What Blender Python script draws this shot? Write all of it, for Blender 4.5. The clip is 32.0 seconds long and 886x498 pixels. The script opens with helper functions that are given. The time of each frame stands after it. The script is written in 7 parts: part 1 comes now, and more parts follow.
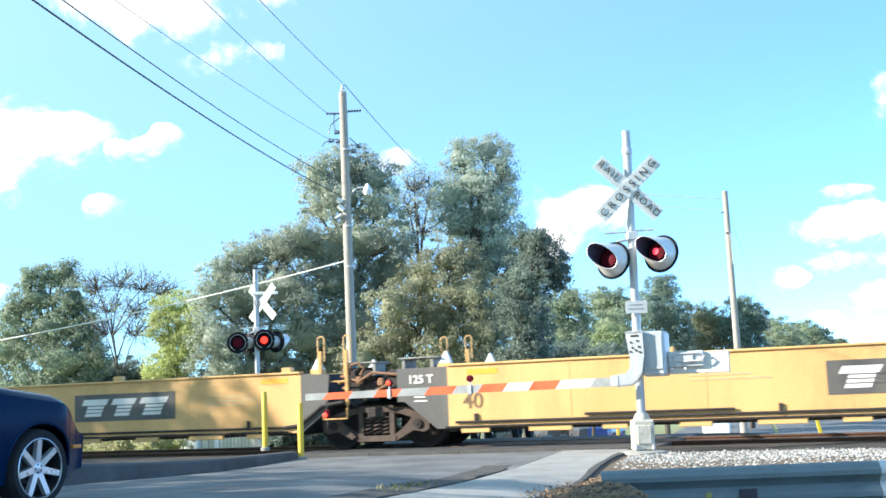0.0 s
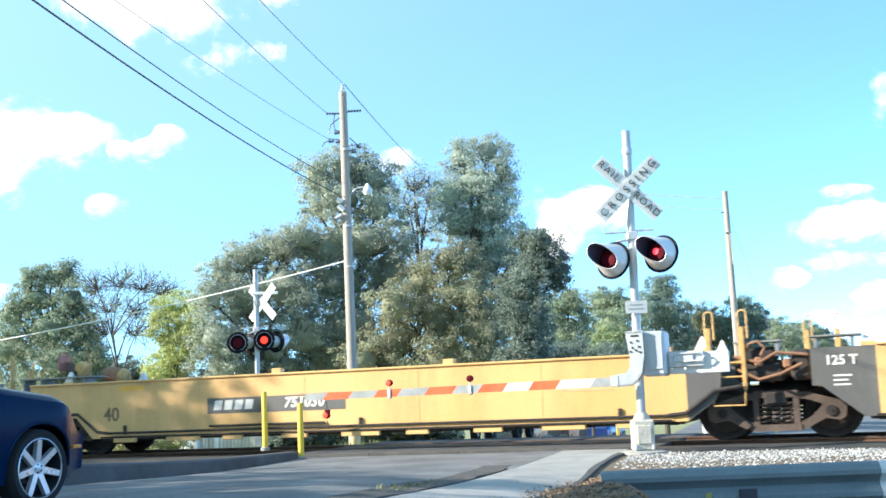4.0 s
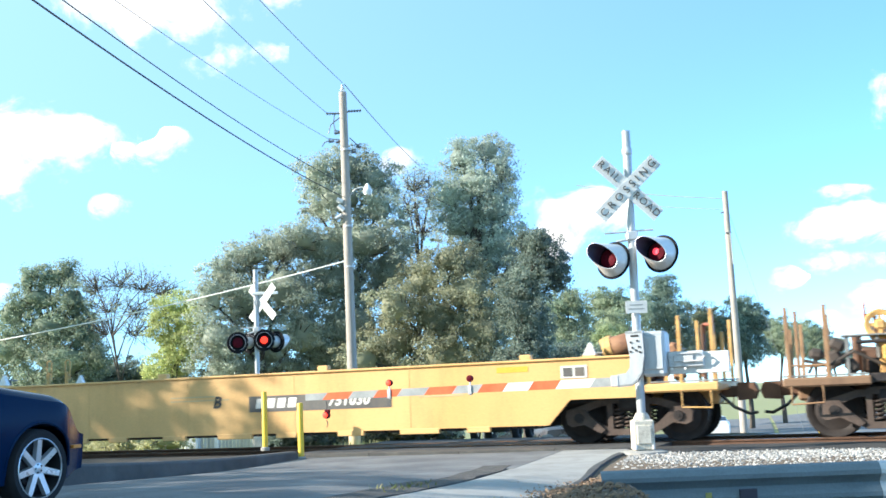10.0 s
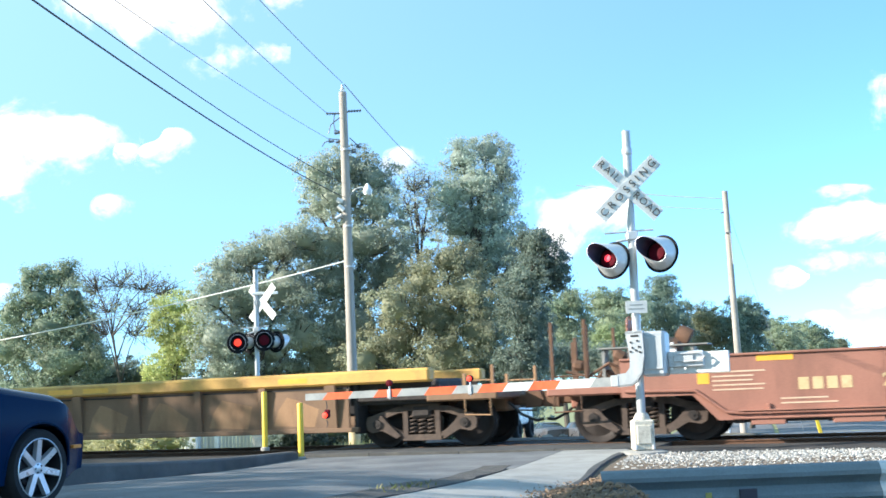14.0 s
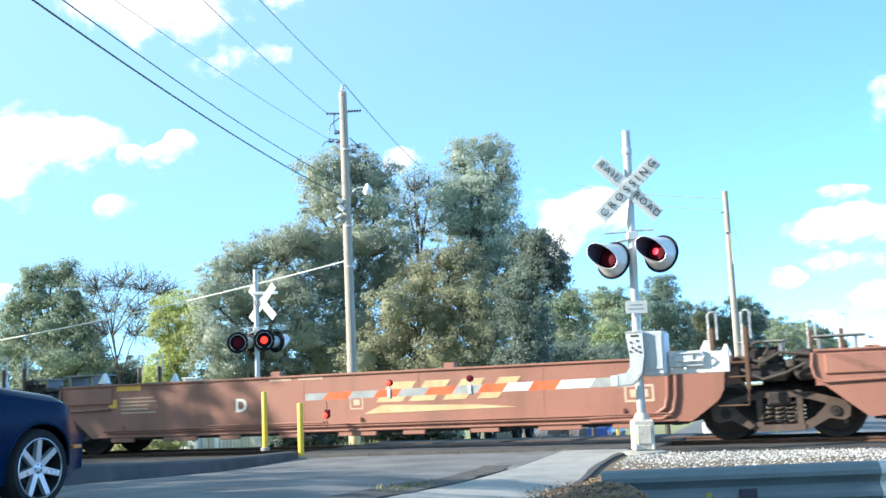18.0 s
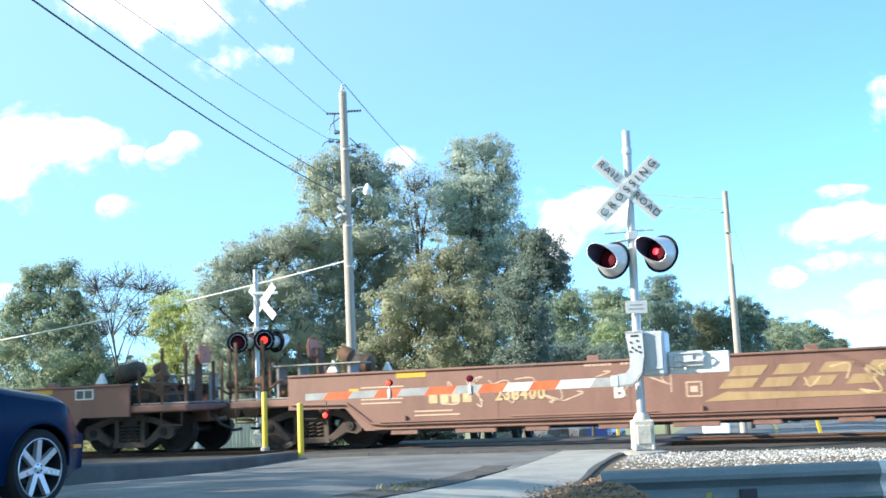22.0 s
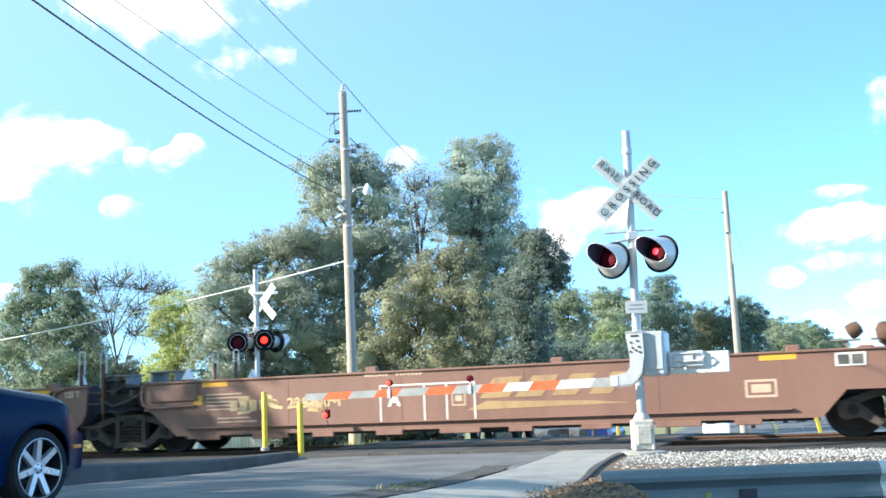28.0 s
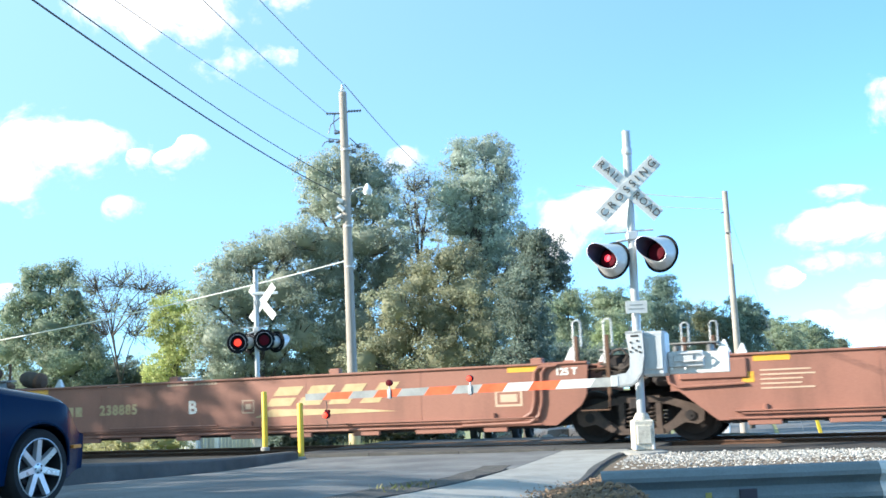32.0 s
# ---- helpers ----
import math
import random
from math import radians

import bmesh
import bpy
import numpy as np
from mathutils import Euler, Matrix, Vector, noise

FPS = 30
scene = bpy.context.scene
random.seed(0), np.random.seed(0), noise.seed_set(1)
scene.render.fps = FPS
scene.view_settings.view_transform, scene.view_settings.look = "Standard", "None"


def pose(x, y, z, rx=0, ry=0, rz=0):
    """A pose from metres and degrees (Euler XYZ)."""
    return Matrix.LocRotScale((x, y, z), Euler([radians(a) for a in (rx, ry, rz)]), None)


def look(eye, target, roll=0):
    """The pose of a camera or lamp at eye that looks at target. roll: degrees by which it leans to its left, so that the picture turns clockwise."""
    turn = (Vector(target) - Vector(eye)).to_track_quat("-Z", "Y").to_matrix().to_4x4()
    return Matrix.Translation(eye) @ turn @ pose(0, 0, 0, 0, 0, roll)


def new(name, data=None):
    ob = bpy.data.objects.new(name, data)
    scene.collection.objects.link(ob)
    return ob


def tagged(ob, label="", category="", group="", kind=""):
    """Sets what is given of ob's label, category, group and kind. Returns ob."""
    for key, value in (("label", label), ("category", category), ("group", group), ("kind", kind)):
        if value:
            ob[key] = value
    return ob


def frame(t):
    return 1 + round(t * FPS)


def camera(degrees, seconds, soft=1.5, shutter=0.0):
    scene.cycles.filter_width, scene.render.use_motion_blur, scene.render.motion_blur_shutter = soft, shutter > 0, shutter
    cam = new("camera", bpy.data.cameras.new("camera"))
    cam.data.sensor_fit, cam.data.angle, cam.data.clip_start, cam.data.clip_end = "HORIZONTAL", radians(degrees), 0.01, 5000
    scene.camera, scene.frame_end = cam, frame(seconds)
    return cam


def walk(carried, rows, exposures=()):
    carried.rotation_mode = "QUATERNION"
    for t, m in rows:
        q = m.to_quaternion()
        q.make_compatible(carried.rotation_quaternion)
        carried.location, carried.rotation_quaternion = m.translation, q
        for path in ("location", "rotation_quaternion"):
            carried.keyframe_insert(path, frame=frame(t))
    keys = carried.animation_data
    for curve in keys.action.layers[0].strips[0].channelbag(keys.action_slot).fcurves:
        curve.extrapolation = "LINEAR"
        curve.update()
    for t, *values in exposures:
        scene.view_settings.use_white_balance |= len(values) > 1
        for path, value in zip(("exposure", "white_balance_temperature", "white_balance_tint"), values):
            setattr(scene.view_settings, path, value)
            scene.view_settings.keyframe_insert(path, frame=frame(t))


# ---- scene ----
cam = camera(42.8104, 32.0, soft=1.6, shutter=0.12)
EYE = (0.0, 0.0, 1.05)
STAND = look(EYE, (0.0, math.cos(radians(7.2378)), 1.05 + math.sin(radians(7.2378))), -2.405)
walk(cam, [(0.0, STAND), (32.0, STAND)], exposures=[(0.0, 1.13), (10.5, 1.13), (12.5, 1.09), (32.0, 1.09)])

# ---- world, sun ----
SUNWAY = Vector((0.905, 0.165, -0.40)).normalized()
world = bpy.data.worlds.new("sky")
scene.world = world
world.use_nodes = True
wn = world.node_tree
sky = wn.nodes.new("ShaderNodeTexSky")
sky.sky_type = "NISHITA"
sky.sun_disc = False
sky.sun_elevation = math.asin(-SUNWAY.z)
sky.sun_rotation = math.atan2(-SUNWAY.x, -SUNWAY.y)
sky.altitude = 2000.0
sky.air_density = 0.7
sky.dust_density = 0.0
sky.ozone_density = 1.5
bg = wn.nodes["Background"]
bg.inputs["Strength"].default_value = 0.26
tint = wn.nodes.new("ShaderNodeMix")
tint.data_type, tint.blend_type = "RGBA", "MULTIPLY"
tint.inputs["Factor"].default_value = 1.0
tint.inputs["B"].default_value = (0.42, 0.70, 0.94, 1)
wn.links.new(sky.outputs[0], tint.inputs["A"])
haze = wn.nodes.new("ShaderNodeMix")
haze.data_type = "RGBA"
haze.inputs["B"].default_value = (1.06, 1.84, 2.27, 1)
towards = wn.nodes.new("ShaderNodeVectorMath")
towards.operation = "DOT_PRODUCT"
towards.inputs[1].default_value = -SUNWAY
way = wn.nodes.new("ShaderNodeTexCoord")
thick = wn.nodes.new("ShaderNodeMapRange")
thick.inputs["From Min"].default_value, thick.inputs["From Max"].default_value = -0.45, 0.45
thick.inputs["To Min"].default_value, thick.inputs["To Max"].default_value = 0.12, 0.92
wn.links.new(way.outputs["Generated"], towards.inputs[0])
wn.links.new(towards.outputs["Value"], thick.inputs["Value"])
wn.links.new(thick.outputs[0], haze.inputs["Factor"])
wn.links.new(tint.outputs["Result"], haze.inputs["A"])
wn.links.new(haze.outputs["Result"], bg.inputs[0])
sun = new("sun", bpy.data.lights.new("sun", "SUN"))
sun.data.energy, sun.data.angle, sun.data.color = 5.2, radians(0.55), (1.0, 0.94, 0.84)
sun.matrix_world = look(tuple(-SUNWAY * 60), (0, 0, 0))


# ---- materials ----
def surf(name, a, b, rough=0.6, metal=0.0, scale=2.0, fine=40.0, bump=0.1, stretch=(1, 1, 1), dirt=None, dirt_amt=0.0, rnd=0.0, spec=0.5, island=0.0):
    """Two-tone surface with coarse patches, fine grain, an optional stain colour and a fine relief."""
    m = bpy.data.materials.new(name)
    m.use_nodes = True
    n, l = m.node_tree.nodes, m.node_tree.links
    p = n["Principled BSDF"]
    co = n.new("ShaderNodeTexCoord")
    mp = n.new("ShaderNodeMapping")
    mp.inputs["Scale"].default_value = stretch
    l.new(co.outputs["Object"], mp.inputs["Vector"])
    n1 = n.new("ShaderNodeTexNoise")
    n1.inputs["Scale"].default_value, n1.inputs["Detail"].default_value, n1.inputs["Roughness"].default_value = scale, 6, 0.6
    l.new(mp.outputs[0], n1.inputs["Vector"])
    n2 = n.new("ShaderNodeTexNoise")
    n2.inputs["Scale"].default_value, n2.inputs["Detail"].default_value = fine, 3
    l.new(co.outputs["Object"], n2.inputs["Vector"])
    r1 = n.new("ShaderNodeMapRange")
    r1.inputs["From Min"].default_value, r1.inputs["From Max"].default_value = 0.32, 0.68
    l.new(n1.outputs["Fac"], r1.inputs["Value"])
    mix = n.new("ShaderNodeMix")
    mix.data_type = "RGBA"
    mix.inputs["A"].default_value, mix.inputs["B"].default_value = (*a, 1), (*b, 1)
    l.new(r1.outputs[0], mix.inputs["Factor"])
    out = mix.outputs["Result"]
    if dirt:
        n3 = n.new("ShaderNodeTexNoise")
        n3.inputs["Scale"].default_value, n3.inputs["Detail"].default_value, n3.inputs["Roughness"].default_value = scale * 2.7, 7, 0.65
        l.new(mp.outputs[0], n3.inputs["Vector"])
        r3 = n.new("ShaderNodeMapRange")
        r3.inputs["From Min"].default_value, r3.inputs["From Max"].default_value, r3.inputs["To Max"].default_value = 0.5, 0.72, dirt_amt
        l.new(n3.outputs["Fac"], r3.inputs["Value"])
        md = n.new("ShaderNodeMix")
        md.data_type = "RGBA"
        md.inputs["B"].default_value = (*dirt, 1)
        l.new(r3.outputs[0], md.inputs["Factor"])
        l.new(out, md.inputs["A"])
        out = md.outputs["Result"]
    hs = n.new("ShaderNodeHueSaturation")
    r2 = n.new("ShaderNodeMapRange")
    r2.inputs["To Min"].default_value, r2.inputs["To Max"].default_value = 0.82, 1.18
    l.new(n2.outputs["Fac"], r2.inputs["Value"])
    val = r2.outputs[0]
    if rnd:
        oi = n.new("ShaderNodeObjectInfo")
        rr = n.new("ShaderNodeMapRange")
        rr.inputs["To Min"].default_value, rr.inputs["To Max"].default_value = 1 - rnd, 1 + rnd
        l.new(oi.outputs["Random"], rr.inputs["Value"])
        mm = n.new("ShaderNodeMath")
        mm.operation = "MULTIPLY"
        l.new(val, mm.inputs[0])
        l.new(rr.outputs[0], mm.inputs[1])
        val = mm.outputs[0]
    if island:
        ge = n.new("ShaderNodeNewGeometry")
        ri = n.new("ShaderNodeMapRange")
        ri.inputs["To Min"].default_value, ri.inputs["To Max"].default_value = 1 - island, 1 + island
        l.new(ge.outputs["Random Per Island"], ri.inputs["Value"])
        mi = n.new("ShaderNodeMath")
        mi.operation = "MULTIPLY"
        l.new(val, mi.inputs[0])
        l.new(ri.outputs[0], mi.inputs[1])
        val = mi.outputs[0]
    l.new(val, hs.inputs["Value"])
    l.new(out, hs.inputs["Color"])
    l.new(hs.outputs[0], p.inputs["Base Color"])
    rg = n.new("ShaderNodeMapRange")
    rg.inputs["To Min"].default_value, rg.inputs["To Max"].default_value = max(0.02, rough - 0.12), min(1, rough + 0.12)
    l.new(n1.outputs["Fac"], rg.inputs["Value"])
    l.new(rg.outputs[0], p.inputs["Roughness"])
    p.inputs["Metallic"].default_value = metal
    p.inputs["Specular IOR Level"].default_value = spec
    if bump:
        bp = n.new("ShaderNodeBump")
        bp.inputs["Strength"].default_value, bp.inputs["Distance"].default_value = bump, 0.02
        l.new(n2.outputs["Fac"], bp.inputs["Height"])
        l.new(bp.outputs[0], p.inputs["Normal"])
    return m


def glow(name, colour, strength):
    m = bpy.data.materials.new(name)
    m.use_nodes = True
    p = m.node_tree.nodes["Principled BSDF"]
    p.inputs["Base Color"].default_value = (*colour, 1)
    p.inputs["Emission Color"].default_value = (*colour, 1)
    p.inputs["Emission Strength"].default_value = strength
    return m


def leafy(name, a, b, c, through_light=0.5):
    """Foliage: three greens by leaf, with some light coming through."""
    m = bpy.data.materials.new(name)
    m.use_nodes = True
    n, l = m.node_tree.nodes, m.node_tree.links
    n.remove(n["Principled BSDF"])
    geo = n.new("ShaderNodeNewGeometry")
    ramp = n.new("ShaderNodeValToRGB")
    ramp.color_ramp.elements[0].color = (*a, 1)
    ramp.color_ramp.elements[1].color = (*c, 1)
    e = ramp.color_ramp.elements.new(0.5)
    e.color = (*b, 1)
    l.new(geo.outputs["Random Per Island"], ramp.inputs[0])
    co = n.new("ShaderNodeTexCoord")
    nz = n.new("ShaderNodeTexNoise")
    nz.inputs["Scale"].default_value, nz.inputs["Detail"].default_value = 0.45, 3
    l.new(co.outputs["Object"], nz.inputs["Vector"])
    mr = n.new("ShaderNodeMapRange")
    mr.inputs["From Min"].default_value, mr.inputs["From Max"].default_value = 0.3, 0.7
    mr.inputs["To Min"].default_value, mr.inputs["To Max"].default_value = 0.7, 1.35
    l.new(nz.outputs["Fac"], mr.inputs["Value"])
    hs = n.new("ShaderNodeHueSaturation")
    l.new(ramp.outputs[0], hs.inputs["Color"])
    l.new(mr.outputs[0], hs.inputs["Value"])
    d = n.new("ShaderNodeBsdfPrincipled")
    d.inputs["Roughness"].default_value = 0.55
    d.inputs["Specular IOR Level"].default_value = 0.35
    t = n.new("ShaderNodeBsdfTranslucent")
    l.new(hs.outputs[0], d.inputs["Base Color"])
    l.new(hs.outputs[0], t.inputs["Color"])
    mx = n.new("ShaderNodeMixShader")
    mx.inputs[0].default_value = through_light
    l.new(d.outputs[0], mx.inputs[1])
    l.new(t.outputs[0], mx.inputs[2])
    l.new(mx.outputs[0], n["Material Output"].inputs["Surface"])
    return m


STREAK = (0.7, 0.7, 0.18)
KERB = surf("stained_kerb_concrete", (0.07, 0.068, 0.068), (0.125, 0.12, 0.118), 0.9, scale=2.0, fine=70, bump=0.4, dirt=(0.08, 0.075, 0.065), dirt_amt=0.6)
ASPHALT = surf("asphalt", (0.098, 0.098, 0.102), (0.205, 0.204, 0.20), 0.85, scale=1.1, fine=120, bump=0.35, dirt=(0.11, 0.105, 0.10), dirt_amt=0.5)
TAR = surf("dark_asphalt", (0.05, 0.05, 0.052), (0.085, 0.083, 0.08), 0.85, scale=2, fine=120, bump=0.35, dirt=(0.14, 0.13, 0.12), dirt_amt=0.5)
CONCRETE = surf("concrete", (0.26, 0.252, 0.235), (0.37, 0.355, 0.33), 0.85, scale=1.2, fine=90, bump=0.25, dirt=(0.16, 0.15, 0.13), dirt_amt=0.5)
SOIL = surf("soil_and_grass", (0.25, 0.23, 0.11), (0.25, 0.28, 0.11), 0.95, scale=0.35, fine=20, bump=0.5, dirt=(0.28, 0.27, 0.13), dirt_amt=0.6)
DIRT = surf("dirt", (0.11, 0.078, 0.055), (0.18, 0.13, 0.09), 0.95, scale=3, fine=60, bump=0.6, dirt=(0.09, 0.09, 0.03), dirt_amt=0.5)
GRAVEL = surf("white_gravel", (0.27, 0.26, 0.24), (0.42, 0.40, 0.37), 0.85, scale=6, fine=50, bump=0.3, dirt=(0.15, 0.13, 0.115), dirt_amt=0.5, island=0.6)
BALLAST = surf("ballast", (0.16, 0.15, 0.14), (0.30, 0.28, 0.26), 0.9, scale=5, fine=35, bump=0.6, dirt=(0.09, 0.075, 0.06), dirt_amt=0.6)
RUST = surf("rusted_steel", (0.10, 0.055, 0.035), (0.17, 0.09, 0.055), 0.75, 0.3, scale=4, fine=60, bump=0.3)
RAILTOP = surf("polished_rail", (0.45, 0.44, 0.42), (0.55, 0.54, 0.52), 0.25, 0.9, scale=5, fine=80, bump=0.05)
TIMBER = surf("weathered_tie", (0.08, 0.065, 0.05), (0.15, 0.12, 0.09), 0.9, scale=4, fine=40, bump=0.5, stretch=(1, 6, 1))
POLEWOOD = surf("weathered_pole_wood", (0.33, 0.29, 0.255), (0.45, 0.40, 0.35), 0.85, scale=3, fine=50, bump=0.35, stretch=(5, 5, 0.4), dirt=(0.25, 0.2, 0.16), dirt_amt=0.5)
GALV = surf("galvanised_steel", (0.46, 0.47, 0.48), (0.60, 0.61, 0.62), 0.45, 0.35, scale=6, fine=70, bump=0.06, dirt=(0.34, 0.32, 0.29), dirt_amt=0.5)
# weathered galvanised steel toned dark teal, the guardrail's shade put into its colour
SHADEDGUARD = surf("weathered_shaded_teal_steel", (0.11, 0.145, 0.165), (0.17, 0.205, 0.225), 0.6, 0.1, scale=2, fine=50, bump=0.08, stretch=(0.4, 1, 1), dirt=(0.08, 0.09, 0.10), dirt_amt=0.6)
SILVER = surf("aluminium_paint", (0.40, 0.425, 0.44), (0.52, 0.54, 0.555), 0.45, 0.25, scale=4, fine=80, bump=0.05, stretch=(1, 1, 0.3), dirt=(0.30, 0.30, 0.29), dirt_amt=0.5)
WHITE = surf("white_paint", (0.74, 0.74, 0.72), (0.82, 0.82, 0.80), 0.5, scale=3, fine=60, bump=0.03, dirt=(0.55, 0.52, 0.47), dirt_amt=0.5)
SIGNWHITE = surf("sign_sheeting", (0.58, 0.585, 0.57), (0.70, 0.70, 0.68), 0.35, scale=5, fine=60, bump=0.02, dirt=(0.5, 0.5, 0.47), dirt_amt=0.5)
REDTAPE = surf("red_sheeting", (0.80, 0.10, 0.035), (0.88, 0.16, 0.06), 0.4, scale=4, fine=60, bump=0.03)
GREYTAPE = surf("grey_arm_paint", (0.25, 0.265, 0.26), (0.36, 0.37, 0.36), 0.5, scale=5, fine=60, bump=0.04)
BLACK = surf("black_paint", (0.018, 0.018, 0.02), (0.035, 0.034, 0.034), 0.5, scale=4, fine=60, bump=0.05)
LETTER = surf("black_lettering", (0.03, 0.03, 0.03), (0.05, 0.05, 0.05), 0.6, scale=5, bump=0)
YPOST = surf("yellow_bollard_paint", (0.70, 0.47, 0.03), (0.80, 0.56, 0.06), 0.5, scale=4, fine=50, bump=0.08, stretch=(1, 1, 0.3), dirt=(0.4, 0.27, 0.06), dirt_amt=0.6)
YELLOW = surf("yellow_car_paint", (0.65, 0.37, 0.135), (0.73, 0.43, 0.17), 0.5, scale=0.55, fine=45, bump=0.05, stretch=STREAK, dirt=(0.43, 0.235, 0.09), dirt_amt=0.6)
YELLOW_B = surf("deep_yellow_car_paint", (0.44, 0.245, 0.055), (0.52, 0.295, 0.075), 0.5, scale=0.55, fine=45, bump=0.05, stretch=STREAK, dirt=(0.42, 0.22, 0.06), dirt_amt=0.5)
GREYCAR = surf("dark_grey_panel", (0.075, 0.072, 0.07), (0.12, 0.115, 0.108), 0.55, scale=1, fine=45, bump=0.05, stretch=STREAK, dirt=(0.22, 0.17, 0.12), dirt_amt=0.5)
BROWN = surf("mineral_red_car_paint", (0.275, 0.118, 0.082), (0.33, 0.146, 0.103), 0.55, scale=0.5, fine=45, bump=0.05, stretch=STREAK, dirt=(0.17, 0.082, 0.058), dirt_amt=0.8)
BROWN_OLD = surf("faded_brown_car_paint", (0.19, 0.10, 0.074), (0.245, 0.128, 0.095), 0.6, scale=0.6, fine=45, bump=0.06, stretch=STREAK, dirt=(0.15, 0.078, 0.058), dirt_amt=0.75)
RIBBED = surf("rusty_yellow_brown_paint", (0.16, 0.09, 0.05), (0.24, 0.14, 0.08), 0.7, scale=0.8, fine=40, bump=0.12, stretch=STREAK, dirt=(0.10, 0.055, 0.035), dirt_amt=0.8)
CHORD = surf("worn_yellow_chord_paint", (0.50, 0.27, 0.075), (0.66, 0.38, 0.09), 0.55, scale=0.7, fine=45, bump=0.08, dirt=(0.3, 0.14, 0.05), dirt_amt=0.75)
CREAM = surf("cream_lettering", (0.50, 0.36, 0.18), (0.58, 0.44, 0.25), 0.6, scale=2, fine=60, bump=0, dirt=(0.45, 0.25, 0.13), dirt_amt=0.7)
CHALK = surf("white_lettering", (0.68, 0.64, 0.58), (0.78, 0.75, 0.70), 0.6, scale=2, fine=60, bump=0)
FADED = surf("faded_lettering", (0.52, 0.36, 0.25), (0.6, 0.44, 0.32), 0.6, scale=2, fine=60, bump=0)
SPRAY = surf("grey_spray_paint", (0.55, 0.55, 0.50), (0.72, 0.72, 0.68), 0.6, scale=1.5, fine=30, bump=0, dirt=(0.4, 0.38, 0.34), dirt_amt=0.6)
ORANGE_TAG = surf("yellow_reflective_tape", (0.74, 0.36, 0.04), (0.80, 0.42, 0.06), 0.4, scale=4, bump=0)
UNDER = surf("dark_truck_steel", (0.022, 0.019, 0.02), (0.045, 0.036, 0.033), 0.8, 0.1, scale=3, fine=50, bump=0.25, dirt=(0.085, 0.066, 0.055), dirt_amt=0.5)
CASTING = surf("dusty_cast_steel", (0.045, 0.036, 0.031), (0.10, 0.078, 0.063), 0.85, 0.05, scale=4, fine=50, bump=0.25, dirt=(0.06, 0.045, 0.04), dirt_amt=0.8)
RESERVOIR = surf("rusty_brown_reservoir_paint", (0.22, 0.10, 0.055), (0.32, 0.17, 0.085), 0.7, scale=4, fine=40, bump=0.1, dirt=(0.17, 0.075, 0.045), dirt_amt=0.8)
FADEDRED = surf("faded_red_paint", (0.42, 0.15, 0.10), (0.52, 0.22, 0.15), 0.7, scale=5, fine=40, bump=0.1, dirt=(0.25, 0.11, 0.08), dirt_amt=0.7)
CREAMBASE = surf("chipped_cream_paint", (0.52, 0.48, 0.40), (0.66, 0.61, 0.52), 0.75, scale=6, fine=50, bump=0.3, dirt=(0.26, 0.22, 0.17), dirt_amt=0.8)
BROKEN = surf("broken_dark_asphalt", (0.045, 0.042, 0.04), (0.12, 0.11, 0.10), 0.95, scale=7, fine=60, bump=0.9, dirt=(0.17, 0.145, 0.11), dirt_amt=0.6)
FRAMEDUST = surf("dusty_tan_cast_steel", (0.0629, 0.0438, 0.035), (0.126, 0.0898, 0.0699), 0.9, scale=3, fine=50, bump=0.3, dirt=(0.0444, 0.0328, 0.0304), dirt_amt=0.7)
WHEELSTEEL = surf("wheel_steel", (0.022, 0.018, 0.017), (0.045, 0.035, 0.031), 0.65, 0.3, scale=5, fine=50, bump=0.15)
GRATING = surf("walkway_grating", (0.20, 0.20, 0.19), (0.32, 0.31, 0.29), 0.6, 0.4, scale=6, fine=60, bump=0.2)
LENS = surf("dark_red_lens", (0.075, 0.004, 0.010), (0.12, 0.006, 0.015), 0.6, scale=30, fine=120, bump=0.2, spec=0.1)
LAMPRED = glow("lit_red_lamp", (1.0, 0.05, 0.08), 0.75)
LAMPBRIGHT = glow("lit_bright_red_lamp", (1.0, 0.045, 0.02), 0.8)
CARBLUE = surf("metallic_blue_car_paint", (0.0008, 0.014, 0.043), (0.0012, 0.017, 0.052), 0.2, 0.0, scale=2, fine=200, bump=0.0, spec=0.06)
RUBBER = surf("tyre_rubber", (0.010, 0.010, 0.011), (0.018, 0.018, 0.018), 0.9, scale=8, fine=80, bump=0.2)
ALLOY = surf("alloy_wheel", (0.60, 0.60, 0.59), (0.68, 0.68, 0.67), 0.3, 0.6, scale=5, fine=80, bump=0.02)
DARKTRIM = surf("dark_trim", (0.015, 0.015, 0.016), (0.025, 0.025, 0.025), 0.5, scale=5, bump=0.05)
BARK = surf("bark", (0.06, 0.05, 0.042), (0.11, 0.092, 0.075), 0.95, scale=3, fine=20, bump=0.7, stretch=(3, 3, 0.6))
GRASS = leafy("grass_blades", (0.10, 0.13, 0.035), (0.17, 0.18, 0.06), (0.26, 0.24, 0.10), 0.25)
LEAF_A = leafy("dark_green_leaves", (0.159, 0.207, 0.175), (0.2, 0.251, 0.208), (0.251, 0.304, 0.25))
LEAF_B = leafy("grey_green_leaves", (0.298, 0.336, 0.269), (0.367, 0.407, 0.328), (0.437, 0.479, 0.386))
LEAF_G = leafy("pale_grey_green_leaves", (0.343, 0.407, 0.349), (0.415, 0.479, 0.408), (0.487, 0.552, 0.474))
LEAF_O = leafy("olive_leaves", (0.264, 0.275, 0.183), (0.322, 0.331, 0.223), (0.388, 0.396, 0.269))
LEAF_F = leafy("fresh_green_leaves", (0.225, 0.288, 0.207), (0.288, 0.351, 0.252), (0.36, 0.414, 0.297))
